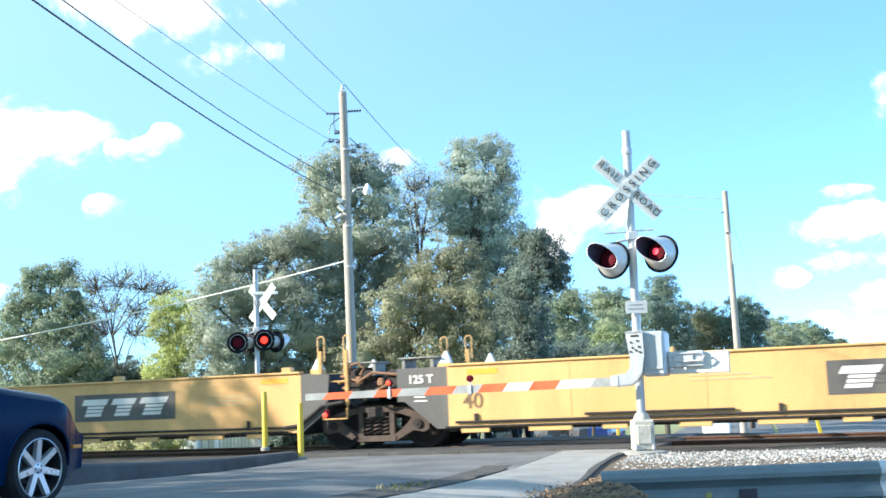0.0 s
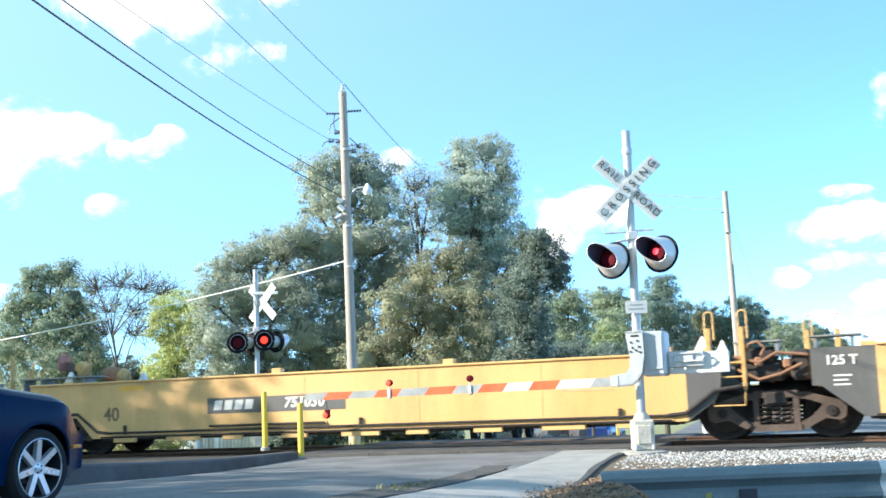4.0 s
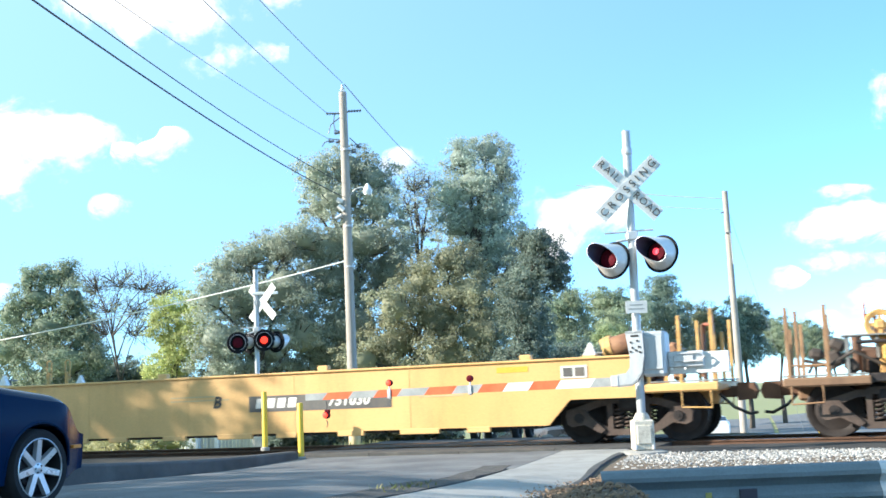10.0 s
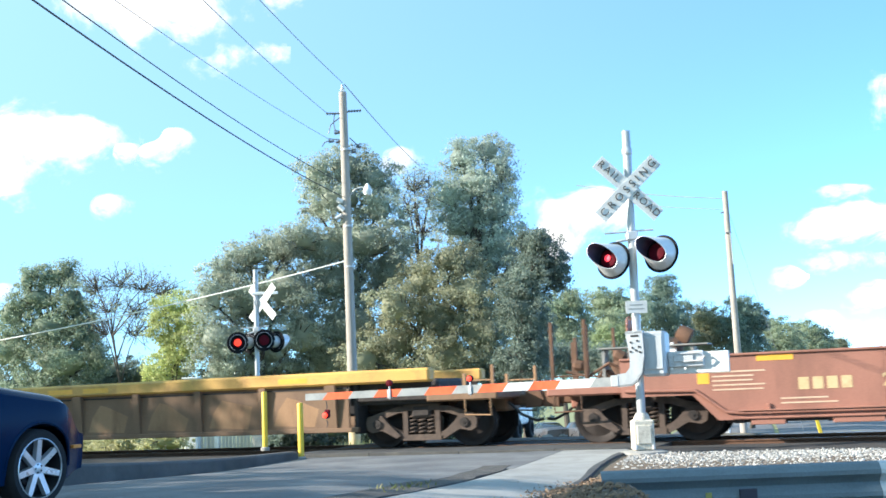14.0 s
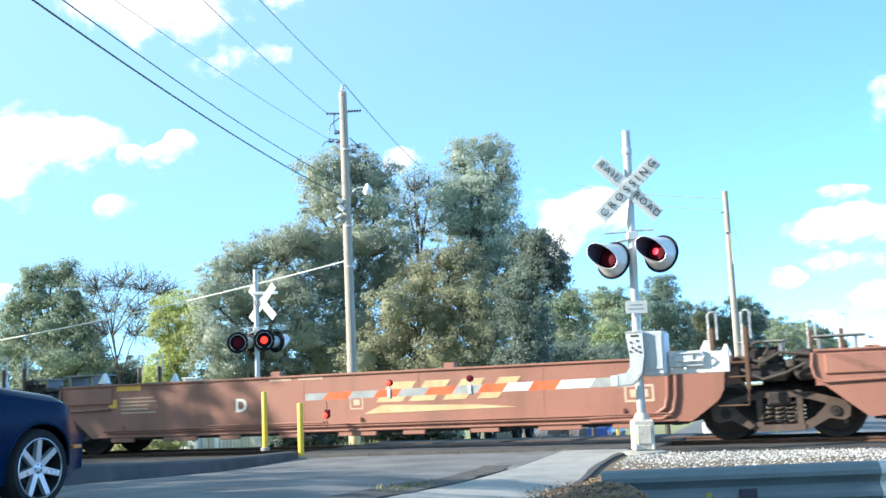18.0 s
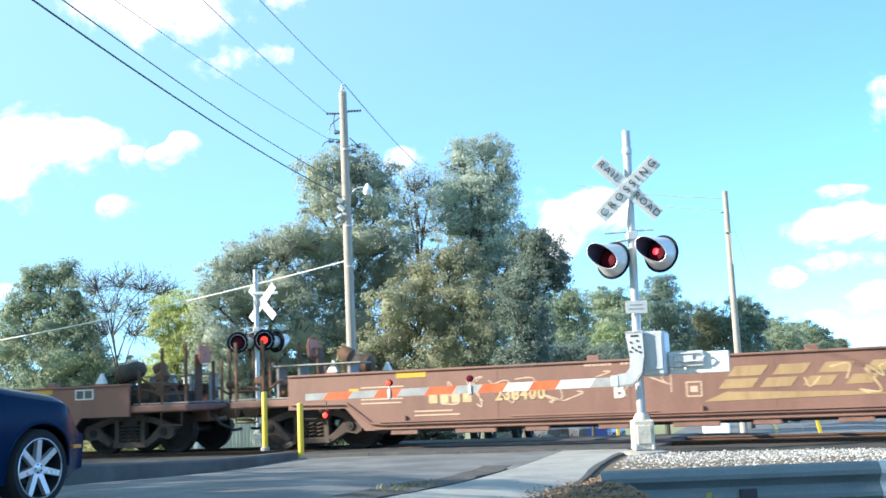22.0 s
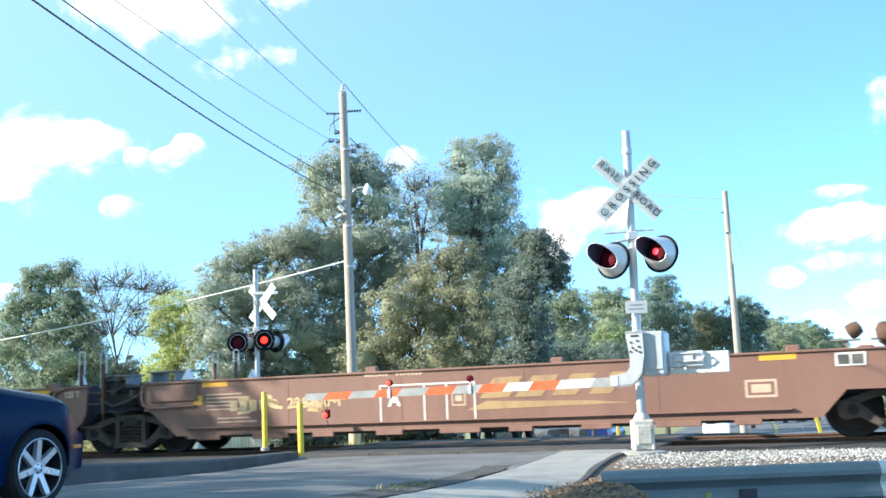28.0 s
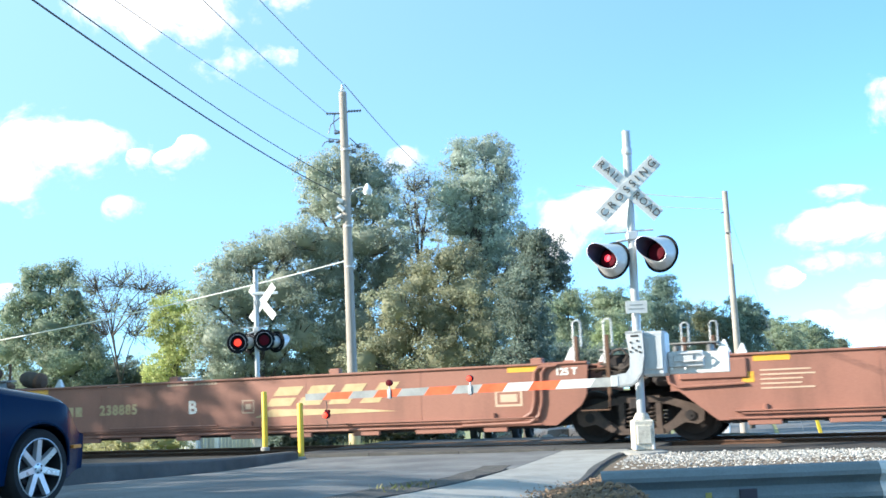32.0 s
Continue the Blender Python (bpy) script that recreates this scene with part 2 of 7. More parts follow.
LEAF_D = leafy("far_green_leaves", (0.26, 0.32, 0.22), (0.32, 0.38, 0.26), (0.39, 0.44, 0.305))
LEAF_D2 = leafy("far_blue_green_leaves", (0.19, 0.26, 0.215), (0.235, 0.31, 0.25), (0.285, 0.36, 0.29))
LEAF_O2 = leafy("far_olive_brown_leaves", (0.26, 0.275, 0.18), (0.32, 0.33, 0.215), (0.38, 0.385, 0.255))
LEAF_C = leafy("yellow_green_leaves", (0.33, 0.39, 0.16), (0.45, 0.50, 0.21), (0.58, 0.60, 0.27))
LEAF_C2 = leafy("light_green_leaves", (0.23, 0.289, 0.153), (0.281, 0.34, 0.178), (0.332, 0.391, 0.208))
GLASS_DARK = surf("dark_car_glass", (0.02, 0.025, 0.03), (0.03, 0.035, 0.04), 0.06, scale=4, bump=0)


# ---- mesh helpers ----
class Mesh:
    """Gathers shapes for one mesh."""

    def __init__(self):
        self.v, self.f = [], []

    def add(self, verts, faces, m=None):
        k = len(self.v)
        self.v += [tuple(m @ Vector(p)) for p in verts] if m else [tuple(p) for p in verts]
        self.f += [tuple(i + k for i in q) for q in faces]
        return self

    def box(self, x0, x1, y0, y1, z0, z1, c=0.0, m=None):
        """A box, its edges chamfered by c."""
        if c <= 0:
            vs = [(x, y, z) for x in (x0, x1) for y in (y0, y1) for z in (z0, z1)]
            return self.add(vs, [(0, 1, 3, 2), (4, 6, 7, 5), (0, 4, 5, 1), (2, 3, 7, 6), (0, 2, 6, 4), (1, 5, 7, 3)], m)
        c = min(c, (x1 - x0) * 0.45, (y1 - y0) * 0.45, (z1 - z0) * 0.45)
        vs, idx = [], {}
        for i, x in enumerate((x0, x1)):
            for j, y in enumerate((y0, y1)):
                for k, z in enumerate((z0, z1)):
                    sx, sy, sz = (c, -c)[i], (c, -c)[j], (c, -c)[k]
                    idx[i, j, k] = len(vs)
                    vs += [(x, y + sy, z + sz), (x + sx, y, z + sz), (x + sx, y + sy, z)]
        fs = []
        for i in (0, 1):
            fs.append([idx[i, 0, 0], idx[i, 1, 0], idx[i, 1, 1], idx[i, 0, 1]])
            fs.append([idx[0, i, 0] + 1, idx[1, i, 0] + 1, idx[1, i, 1] + 1, idx[0, i, 1] + 1])
            fs.append([idx[0, 0, i] + 2, idx[1, 0, i] + 2, idx[1, 1, i] + 2, idx[0, 1, i] + 2])
            for j in (0, 1):
                a, b = idx[i, j, 0], idx[i, j, 1]
                fs.append([a, b, b + 1, a + 1])
                a, b = idx[i, 0, j], idx[i, 1, j]
                fs.append([a, b, b + 2, a + 2])
                a, b = idx[0, i, j], idx[1, i, j]
                fs.append([a + 1, b + 1, b + 2, a + 2])
                for k in (0, 1):
                    a = idx[i, j, k]
                    fs.append([a, a + 1, a + 2])
        return self.add(vs, fs, m)

    def tube(self, p, q, r, r2=None, n=12, caps=True):
        p, q = Vector(p), Vector(q)
        r2 = r if r2 is None else r2
        z = (q - p).normalized()
        x = z.orthogonal().normalized()
        y = z.cross(x)
        vs = []
        for c, rad in ((p, r), (q, r2)):
            vs += [c + (x * math.cos(2 * math.pi * i / n) + y * math.sin(2 * math.pi * i / n)) * rad for i in range(n)]
        fs = [(i, (i + 1) % n, n + (i + 1) % n, n + i) for i in range(n)]
        if caps:
            fs += [tuple(range(n))[::-1], tuple(range(n, 2 * n))]
        return self.add(vs, fs)

    def path(self, pts, r, n=8):
        """A round bar along points."""
        pts = [Vector(p) for p in pts]
        vs, x = [], None
        for i, p in enumerate(pts):
            d = (pts[min(i + 1, len(pts) - 1)] - pts[max(i - 1, 0)]).normalized()
            x = d.orthogonal() if x is None else x - d * x.dot(d)
            x.normalize()
            y = d.cross(x)
            vs += [p + (x * math.cos(2 * math.pi * k / n) + y * math.sin(2 * math.pi * k / n)) * r for k in range(n)]
        m = len(pts)
        fs = [(i * n + k, i * n + (k + 1) % n, (i + 1) * n + (k + 1) % n, (i + 1) * n + k) for i in range(m - 1) for k in range(n)]
        return self.add(vs, fs + [tuple(range(n))[::-1], tuple(range((m - 1) * n, m * n))])

    def ring(self, prof, n=24, m=None, close=False):
        """Turns a profile of (radius, height) round the z axis."""
        vs = [(r * math.cos(2 * math.pi * i / n), r * math.sin(2 * math.pi * i / n), h) for r, h in prof for i in range(n)]
        k = len(prof)
        fs = [(a * n + i, a * n + (i + 1) % n, ((a + 1) % k) * n + (i + 1) % n, ((a + 1) % k) * n + i) for a in range(k if close else k - 1) for i in range(n)]
        if not close:
            fs += [tuple(range(n))[::-1], tuple(range((k - 1) * n, k * n))]
        return self.add(vs, fs, m)

    def plate(self, pts, y0, y1, m=None):
        """A polygon in x and z, thick from y0 to y1."""
        n = len(pts)
        vs = [(x, y0, z) for x, z in pts] + [(x, y1, z) for x, z in pts]
        fs = [tuple(range(n)), tuple(range(n, 2 * n))[::-1]] + [(i, n + i, n + (i + 1) % n, (i + 1) % n) for i in range(n)]
        return self.add(vs, fs, m)

    def data(self, name, mat, smooth=True):
        me = bpy.data.meshes.new(name)
        me.from_pydata(self.v, [], self.f)
        bm = bmesh.new()
        bm.from_mesh(me)
        bmesh.ops.recalc_face_normals(bm, faces=bm.faces)
        bm.to_mesh(me)
        bm.free()
        if smooth:
            me.polygons.foreach_set("use_smooth", [True] * len(me.polygons))
            me.set_sharp_from_angle(angle=radians(32))
        me.materials.append(mat)
        return me

    def part(self, name, mat, parent=None, label="", m=None, smooth=True):
        ob = new(name, self.data(name, mat, smooth))
        if parent:
            ob.parent = parent
        if m:
            ob.matrix_basis = m
        return tagged(ob, label)


def thing(name, label, category, m=None, group=""):
    ob = new(name)
    ob.empty_display_size = 0.2
    if m:
        ob.matrix_basis = m
    return tagged(ob, label, category, group)


TEXTS = {}


def lettering(text, size, mat, parent, m, name="lettering", depth=0.004, label="", shear=0.0, bold=0.0, space=1.0):
    """Raised letters in the built-in font, in the x-z plane of m, centred."""
    key = (text, size, mat.name, shear)
    if key not in TEXTS:
        cu = bpy.data.curves.new("letters", "FONT")
        cu.body, cu.size, cu.extrude, cu.align_x, cu.align_y, cu.shear, cu.resolution_u, cu.offset, cu.space_character = text, size, depth, "CENTER", "CENTER", shear, 3, bold, space
        ob = bpy.data.objects.new("letters", cu)
        scene.collection.objects.link(ob)
        me = bpy.data.meshes.new_from_object(ob.evaluated_get(bpy.context.evaluated_depsgraph_get()))
        bpy.data.objects.remove(ob)
        me.materials.clear()
        me.materials.append(mat)
        TEXTS[key] = me
    ob = new(name, TEXTS[key])
    ob.parent = parent
    ob.matrix_basis = m @ pose(0, 0, 0, 90)
    return tagged(ob, label)


# ---- the line of the track ----
RAILZ = 0.03
TURN = -21.194
ALONG = Vector((0.932359, -0.361534, 0))
ACROSS = Vector((0.361534, 0.932359, 0))
CENTRE = Vector((5.4415, 19.0195, 0)) + ACROSS * 1.52
SPEED = 10.8


def travel(t):
    """Metres the train has rolled by time t; it gathers speed gently at first."""
    return 10.55 * t + 0.2 / 17 * t * t if t <= 17 else 182.75 + 10.95 * (t - 17)


def on_track(u, q=0.0, z=0.0):
    """A place u metres along the track and q metres beyond its centre line."""
    p = CENTRE + ALONG * u + ACROSS * q
    return Vector((p.x, p.y, RAILZ + z))


def track_coords(x, y):
    d = Vector((x, y, 0)) - CENTRE
    return d.dot(ALONG), d.dot(ACROSS)


def smooth(a, b, x):
    t = min(1, max(0, (x - a) / (b - a)))
    return t * t * (3 - 2 * t)


def ground_z(x, y):
    u, q = track_coords(x, y)
    near = 0.2 * smooth(-5.5, -13.0, q) * smooth(1.2, -1.6, x) - 0.27 * smooth(-6, -11, q) * smooth(0.5, 2.2, x)
    lane = smooth(7.5, 4.5, abs(u + 6.0))
    far = -0.35 * smooth(2.0, 4.6, q) * (1 - 0.6 * lane) - 0.25 * smooth(4.6, 10, q) - 0.0467 * max(0, min(q, 75) - 10) - 0.009 * max(0, min(q, 400) - 75)
    return near + far


# ---- ground, road, track ----
def steps(*runs):
    out = []
    for a, b, n in runs:
        out += [a + (b - a) * i / n for i in range(n)]
    return out + [runs[-1][1]]


def make_ground():
    us = steps((-1600, -200, 8), (-200, -40, 12), (-40, -16, 10), (-16, 12, 56), (12, 40, 12), (40, 200, 12), (200, 1600, 8))
    qs = steps((-700, -60, 8), (-60, -18, 10), (-18, 10, 70), (10, 60, 25), (60, 200, 20), (200, 2600, 10))
    g = Mesh()
    vs = []
    for q in qs:
        for u in us:
            p = on_track(u, q)
            z = ground_z(p.x, p.y) - 0.25 * smooth(2.9, 2.2, abs(q)) + (noise.noise(Vector((p.x * 0.7, p.y * 0.7, 0))) * 0.025 - 0.03)
            vs.append((p.x, p.y, z))
    n = len(us)
    fs = [(j * n + i, j * n + i + 1, (j + 1) * n + i + 1, (j + 1) * n + i) for j in range(len(qs) - 1) for i in range(n - 1)]
    g.add(vs, fs)
    return tagged(g.part("ground", SOIL), "dry grass and soil falling gently beyond the railway", "ground", kind="structure")


make_ground()
RDIR, RPER = Vector((0.2622, 0.965, 0)), Vector((0.965, -0.2622, 0))


def on_road(o, a):
    return RPER * o + RDIR * a


def strip(name, label, category, mat, o0, o1, a0, a1, lift, da=0.5, no=6, wob=0.0):
    """A paved strip along the road that follows the ground, cut off at the track's bed."""
    m = Mesh()
    vs, na = [], max(2, int((a1 - a0) / da))
    for i in range(na + 1):
        for j in range(no + 1):
            a, o = a0 + (a1 - a0) * i / na, o0 + (o1 - o0) * j / no
            if wob and j in (0, no):
                o += wob * noise.noise(Vector((a * 0.9, o0 * 3 + j, 4)))
            p = on_road(o, a)
            vs.append((p.x, p.y, ground_z(p.x, p.y) + lift))
    w = no + 1
    top = [(i * w + j, i * w + j + 1, (i + 1) * w + j + 1, (i + 1) * w + j) for i in range(na) for j in range(no)]
    k = len(vs)
    vs += [(x, y, z - lift - 0.12) for x, y, z in vs]
    edge = []
    for i in range(na):
        edge += [(i * w, (i + 1) * w, k + (i + 1) * w, k + i * w), (i * w + no, k + i * w + no, k + (i + 1) * w + no, (i + 1) * w + no)]
    for j in range(no):
        edge += [(j, k + j, k + j + 1, j + 1), (na * w + j, na * w + j + 1, k + na * w + j + 1, k + na * w + j)]
    m.add(vs, top + edge)
    return tagged(m.part(name, mat), label, category, kind="structure")


strip("road", "grey worn asphalt lane leading to the crossing", "road", ASPHALT, -7.62, -3.62, -25, 18.45, 0.03)
strip("pavement_drive", "pale concrete drive strip beside the lane", "pavement", CONCRETE, -3.18, -2.08, -25, 18.5, 0.035, no=3)
strip("trim_joint", "dirt-filled joint between lane and drive", "ground", BROKEN, -3.62, -3.24, -25, 15.2, 0.042, no=5, wob=0.2)
strip("road_joint", "worn asphalt where lane and drive meet", "road", ASPHALT, -3.66, -3.14, 14.6, 18.45, 0.038, no=3, wob=0.03)
strip("road_beyond", "grey asphalt road beyond the railway", "road", ASPHALT, -8.2, 1.0, 24.6, 160, 0.03, da=4)
strip("pavement_apron", "pale asphalt yard beyond the railway", "pavement", ASPHALT, 1.4, 16, 52, 175, 0.02, da=6)
# narrow dark strip laid as the shadow line along the drive
strip("road_edge", "dark strip laid as the shadow line beside the drive", "road", TAR, -2.12, -2.05, -25, 17.9, 0.045, no=2, wob=0.04)
strip("soil_strip", "bare brown soil beside the drive", "ground", DIRT, -2.06, 1.6, -25, 17.2, 0.012, no=8, wob=0.1)


def make_kerb():
    """A narrow raised concrete kerb along the lane, lower towards the track."""
    vs, n = [], 26
    a, b = Vector((-4.75, 13.9, 0)), Vector((-2.62, 19.55, 0))
    side = Vector((-(b - a).y, (b - a).x, 0)).normalized()
    for i in range(n + 1):
        s = -0.5 + 1.5 * i / n
        p = a.lerp(b, s)
        z = ground_z(p.x, p.y) + 0.03
        h = 0.22 - 0.09 * s + 0.008 * noise.noise(Vector((s * 9, 0, 3)))
        for d, dz in ((-0.02, -0.1), (0.0, h - 0.03), (0.03, h), (0.16, h + 0.004), (0.2, h - 0.02), (0.22, -0.3)):
            q = p + side * d
            vs.append((q.x, q.y, z + dz))
    w = 6
    fs = [(i * w + j, i * w + j + 1, (i + 1) * w + j + 1, (i + 1) * w + j) for i in range(n) for j in range(w - 1)]
    fs += [tuple(range(w)), tuple(n * w + j for j in range(w))]
    tagged(Mesh().add(vs, fs).part("kerb", KERB), "weathered raised concrete kerb beside the lane", "kerb", kind="structure")


make_kerb()


def make_track():
    bed = Mesh()
    us = steps((-420, -30, 20), (-30, 20, 60), (20, 420, 20))
    prof = [(-2.35, -0.2), (-1.9, -0.12), (-1.2, -0.10), (1.2, -0.10), (2.0, -0.14), (3.2, -0.55)]
    vs = [tuple(on_track(u, q, z + 0.02 * noise.noise(Vector((u * 2, q * 2, 7))))) for u in us for q, z in prof]
    w = len(prof)
    bed.add(vs, [(i * w + j, i * w + j + 1, (i + 1) * w + j + 1, (i + 1) * w + j) for i in range(len(us) - 1) for j in range(w - 1)])
    tagged(bed.part("track_bed", BALLAST), "dark stone ballast bed under the rails", "ballast", kind="structure")
    for side in (-0.76, 0.76):
        rail = Mesh()
        shape = [(-0.07, -0.17), (0.07, -0.17), (0.07, -0.155), (0.015, -0.13), (0.012, -0.045), (0.036, -0.03), (0.036, -0.004), (0.02, 0.0), (-0.02, 0.0), (-0.036, -0.004), (-0.036, -0.03), (-0.012, -0.045), (-0.015, -0.13), (-0.07, -0.155)]
        n = len(shape)
        vs = [tuple(on_track(u, side + q, z)) for u in (-420, 420) for q, z in shape]
        rail.add(vs, [(i, (i + 1) % n, n + (i + 1) % n, n + i) for i in range(n)])
        top = Mesh().add([tuple(on_track(u, side + q, 0.0015)) for u in (-420, 420) for q in (-0.022, 0.022)], [(0, 1, 3, 2)])
        ob = rail.part("rail", RUST)
        top.part("running_surface", RAILTOP, ob)
        tagged(ob, "rusty steel rail with a polished top", "rail", kind="structure")
    deck = Mesh()
    for q0, q1 in ((-2.3, -0.84), (-0.66, 0.66), (0.84, 2.3)):
        for i in range(4):
            u0 = -8.9 + i * 1.75
            deck.box(u0 + 0.004, u0 + 1.746, q0, q1, -0.2, -0.012, 0.006)
    ob = deck.part("crossing_panel", TAR, m=Matrix.Translation(on_track(0, 0)) @ pose(0, 0, 0, 0, 0, TURN))
    tagged(ob, "dark rubber and asphalt crossing panels between the rails", "crossing", kind="structure")


make_track()


def cinders(name, label, u0, u1, q0, q1, mat):
    """A strip of ground beside the track."""
    vs, nu, nq = [], int((u1 - u0) / 0.5), 6
    for i in range(nu + 1):
        for j in range(nq + 1):
            u, q = u0 + (u1 - u0) * i / nu, q0 + (q1 - q0) * j / nq
            if j in (0, nq):
                q += 0.12 * noise.noise(Vector((u * 1.7, j, 8)))
            p = on_track(u, q)
            vs.append((p.x, p.y, ground_z(p.x, p.y) + 0.012 + 0.02 * noise.noise(Vector((u * 3, q * 3, 2)))))
    w = nq + 1
    fs = [(i * w + j, i * w + j + 1, (i + 1) * w + j + 1, (i + 1) * w + j) for i in range(nu) for j in range(nq)]
    tagged(Mesh().add(vs, fs).part(name, mat), label, "ground", kind="structure")


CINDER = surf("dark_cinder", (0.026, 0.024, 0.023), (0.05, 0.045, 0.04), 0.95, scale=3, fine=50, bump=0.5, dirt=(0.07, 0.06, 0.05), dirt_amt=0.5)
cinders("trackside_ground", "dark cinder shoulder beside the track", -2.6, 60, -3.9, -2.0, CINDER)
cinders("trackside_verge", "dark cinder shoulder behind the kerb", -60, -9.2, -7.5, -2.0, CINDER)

def leaf_points(rng, lobes, clumps, per, spread):
    """Places and outward ways of leaves on the skins of clumps that crowd over ellipsoid lobes."""
    pts, outs = [], []
    area = np.array([(a * b + b * c + a * c) for *_, a, b, c in lobes])
    share = area / area.sum()
    for (x, y, z, a, b, c), s in zip(lobes, share):
        k = max(6, int(clumps * s))
        d = rng.normal(size=(k, 3))
        d /= np.linalg.norm(d, axis=1)[:, None]
        r = np.where(rng.uniform(size=(k, 1)) < 0.2, rng.uniform(1.0, 1.22, size=(k, 1)), rng.uniform(0.62, 1.02, size=(k, 1))) + 0.1 * np.sin(d[:, :1] * 5 + d[:, 2:] * 7 + x)
        cen = np.array([x, y, z]) + d * r * np.array([a, b, c])
        size = rng.uniform(0.45, 1.25, size=(k, 1, 1)) * spread * np.where(r > 1.02, 0.6, 1.0)[:, :, None]
        e = rng.normal(size=(k, per, 3)) + d[:, None, :] * 0.5 + np.array([0, 0, 0.2])
        e /= np.linalg.norm(e, axis=2)[:, :, None]
        off = e * size * rng.uniform(0.25, 1.45, size=(k, per, 1)) * np.array([1, 1, 0.72])
        p = (cen[:, None, :] + off).reshape(-1, 3)
        o = (d[:, None, :] * 0.45 + e * 0.65).reshape(-1, 3)
        pts.append(p)
        outs.append(o)
    return np.concatenate(pts), np.concatenate(outs)


def leaves(name, pts, outs, size, rng, mat, parent, cores=()):
    """A crown of small pointed leaf sprays, one mesh."""
    n = len(pts)
    nrm = outs * 0.75 + rng.normal(size=(n, 3)) * 0.48 + np.array([0, 0, 0.1])
    nrm /= np.linalg.norm(nrm, axis=1)[:, None] + 1e-9
    t = np.cross(nrm, rng.normal(size=(n, 3)))
    t /= np.linalg.norm(t, axis=1)[:, None] + 1e-9
    b = np.cross(nrm, t)
    s = rng.uniform(0.5, 1.15, size=(n, 1)) * size
    v = np.stack([pts - t * s, pts - b * s * 0.5, pts + t * s, pts + b * s * 0.55], axis=1).reshape(-1, 3)
    vs, faces = [v], [np.arange(n * 4).reshape(-1, 4)]
    k = n * 4
    for (x, y, z, a, bb, c) in cores:
        g = []
        for i in range(9):
            for j in range(12):
                th, ph = math.pi * (i + 0.5) / 9, 2 * math.pi * j / 12
                d = Vector((math.sin(th) * math.cos(ph), math.sin(th) * math.sin(ph), math.cos(th)))
                r = 0.54 + 0.16 * noise.noise(d * 2.3 + Vector((x, y, z)))
                g.append((x + d.x * a * r, y + d.y * bb * r, z + d.z * c * r))
        vs.append(np.array(g))
        faces.append(np.array([(k + i * 12 + j, k + i * 12 + (j + 1) % 12, k + (i + 1) * 12 + (j + 1) % 12, k + (i + 1) * 12 + j) for i in range(8) for j in range(12)]))
        k += 108
    v, f = np.concatenate(vs), np.concatenate(faces)
    me = bpy.data.meshes.new(name)
    me.vertices.add(len(v))
    me.vertices.foreach_set("co", v.ravel())
    me.loops.add(f.size)
    me.loops.foreach_set("vertex_index", f.ravel())
    me.polygons.add(len(f))
    me.polygons.foreach_set("loop_start", np.arange(0, f.size, 4))
    me.polygons.foreach_set("loop_total", np.full(len(f), 4))
    me.update(calc_edges=True)
    me.materials.append(mat)
    ob = new(name, me)
    ob.parent = parent
    return ob


def tree(label, x, y, lobes, mat, seed, clumps=260, per=42, size=0.2, spread=0.5, trunk=0.3, z=None, name="tree", core=True, bare=0):
    """A tree: tapered trunk, limbs out to each lobe and a crown of leaf sprays."""
    rng = np.random.default_rng(seed)
    z0 = ground_z(x, y) - 0.1 if z is None else z
    root = thing(name, label, "tree", pose(x, y, z0))
    top = max(l[2] for l in lobes)
    wood = Mesh()
    pts = [Vector((0.15 * math.sin(seed + i) * i / 3, 0.15 * math.cos(seed * 2 + i) * i / 3, top * 0.8 * i / 6)) for i in range(7)]
    for i in range(6):
        wood.tube(pts[i], pts[i + 1], trunk * (1 - i * 0.13), trunk * (1 - (i + 1) * 0.13), n=9)
    wood.part("trunk", BARK, root)
    for (lx, ly, lz, a, b, c) in lobes:
        limbs = Mesh()
        s = pts[min(5, max(1, int(6 * (lz - c) / max(1, top))))]
        e = Vector((lx, ly, lz))
        mid = s.lerp(e, 0.5) + Vector((0, 0, 0.12 * (e - s).length))
        limbs.tube(s, mid, trunk * 0.38, trunk * 0.26, n=7)
        limbs.tube(mid, e, trunk * 0.26, trunk * 0.1, n=7)
        for k in range(5 + bare):
            d = Vector(rng.normal(size=3)).normalized()
            tip = e + Vector((d.x * a, d.y * b, d.z * c)) * 0.9
            limbs.tube(mid.lerp(e, 0.6), tip, trunk * 0.14, 0.018, n=5)
            if bare:
                for q in range(4):
                    b0 = mid.lerp(e, 0.6).lerp(tip, 0.35 + 0.15 * q)
                    limbs.tube(b0, b0 + Vector(rng.normal(size=3)) * 0.34 + Vector((0, 0, 0.12)), trunk * 0.09, 0.014, n=4)
        limbs.part("limb", BARK, root)
    p, o = leaf_points(rng, lobes, clumps, per, spread)
    leaves("crown", p, o, size, rng, mat, root, lobes if core else ())
    return root


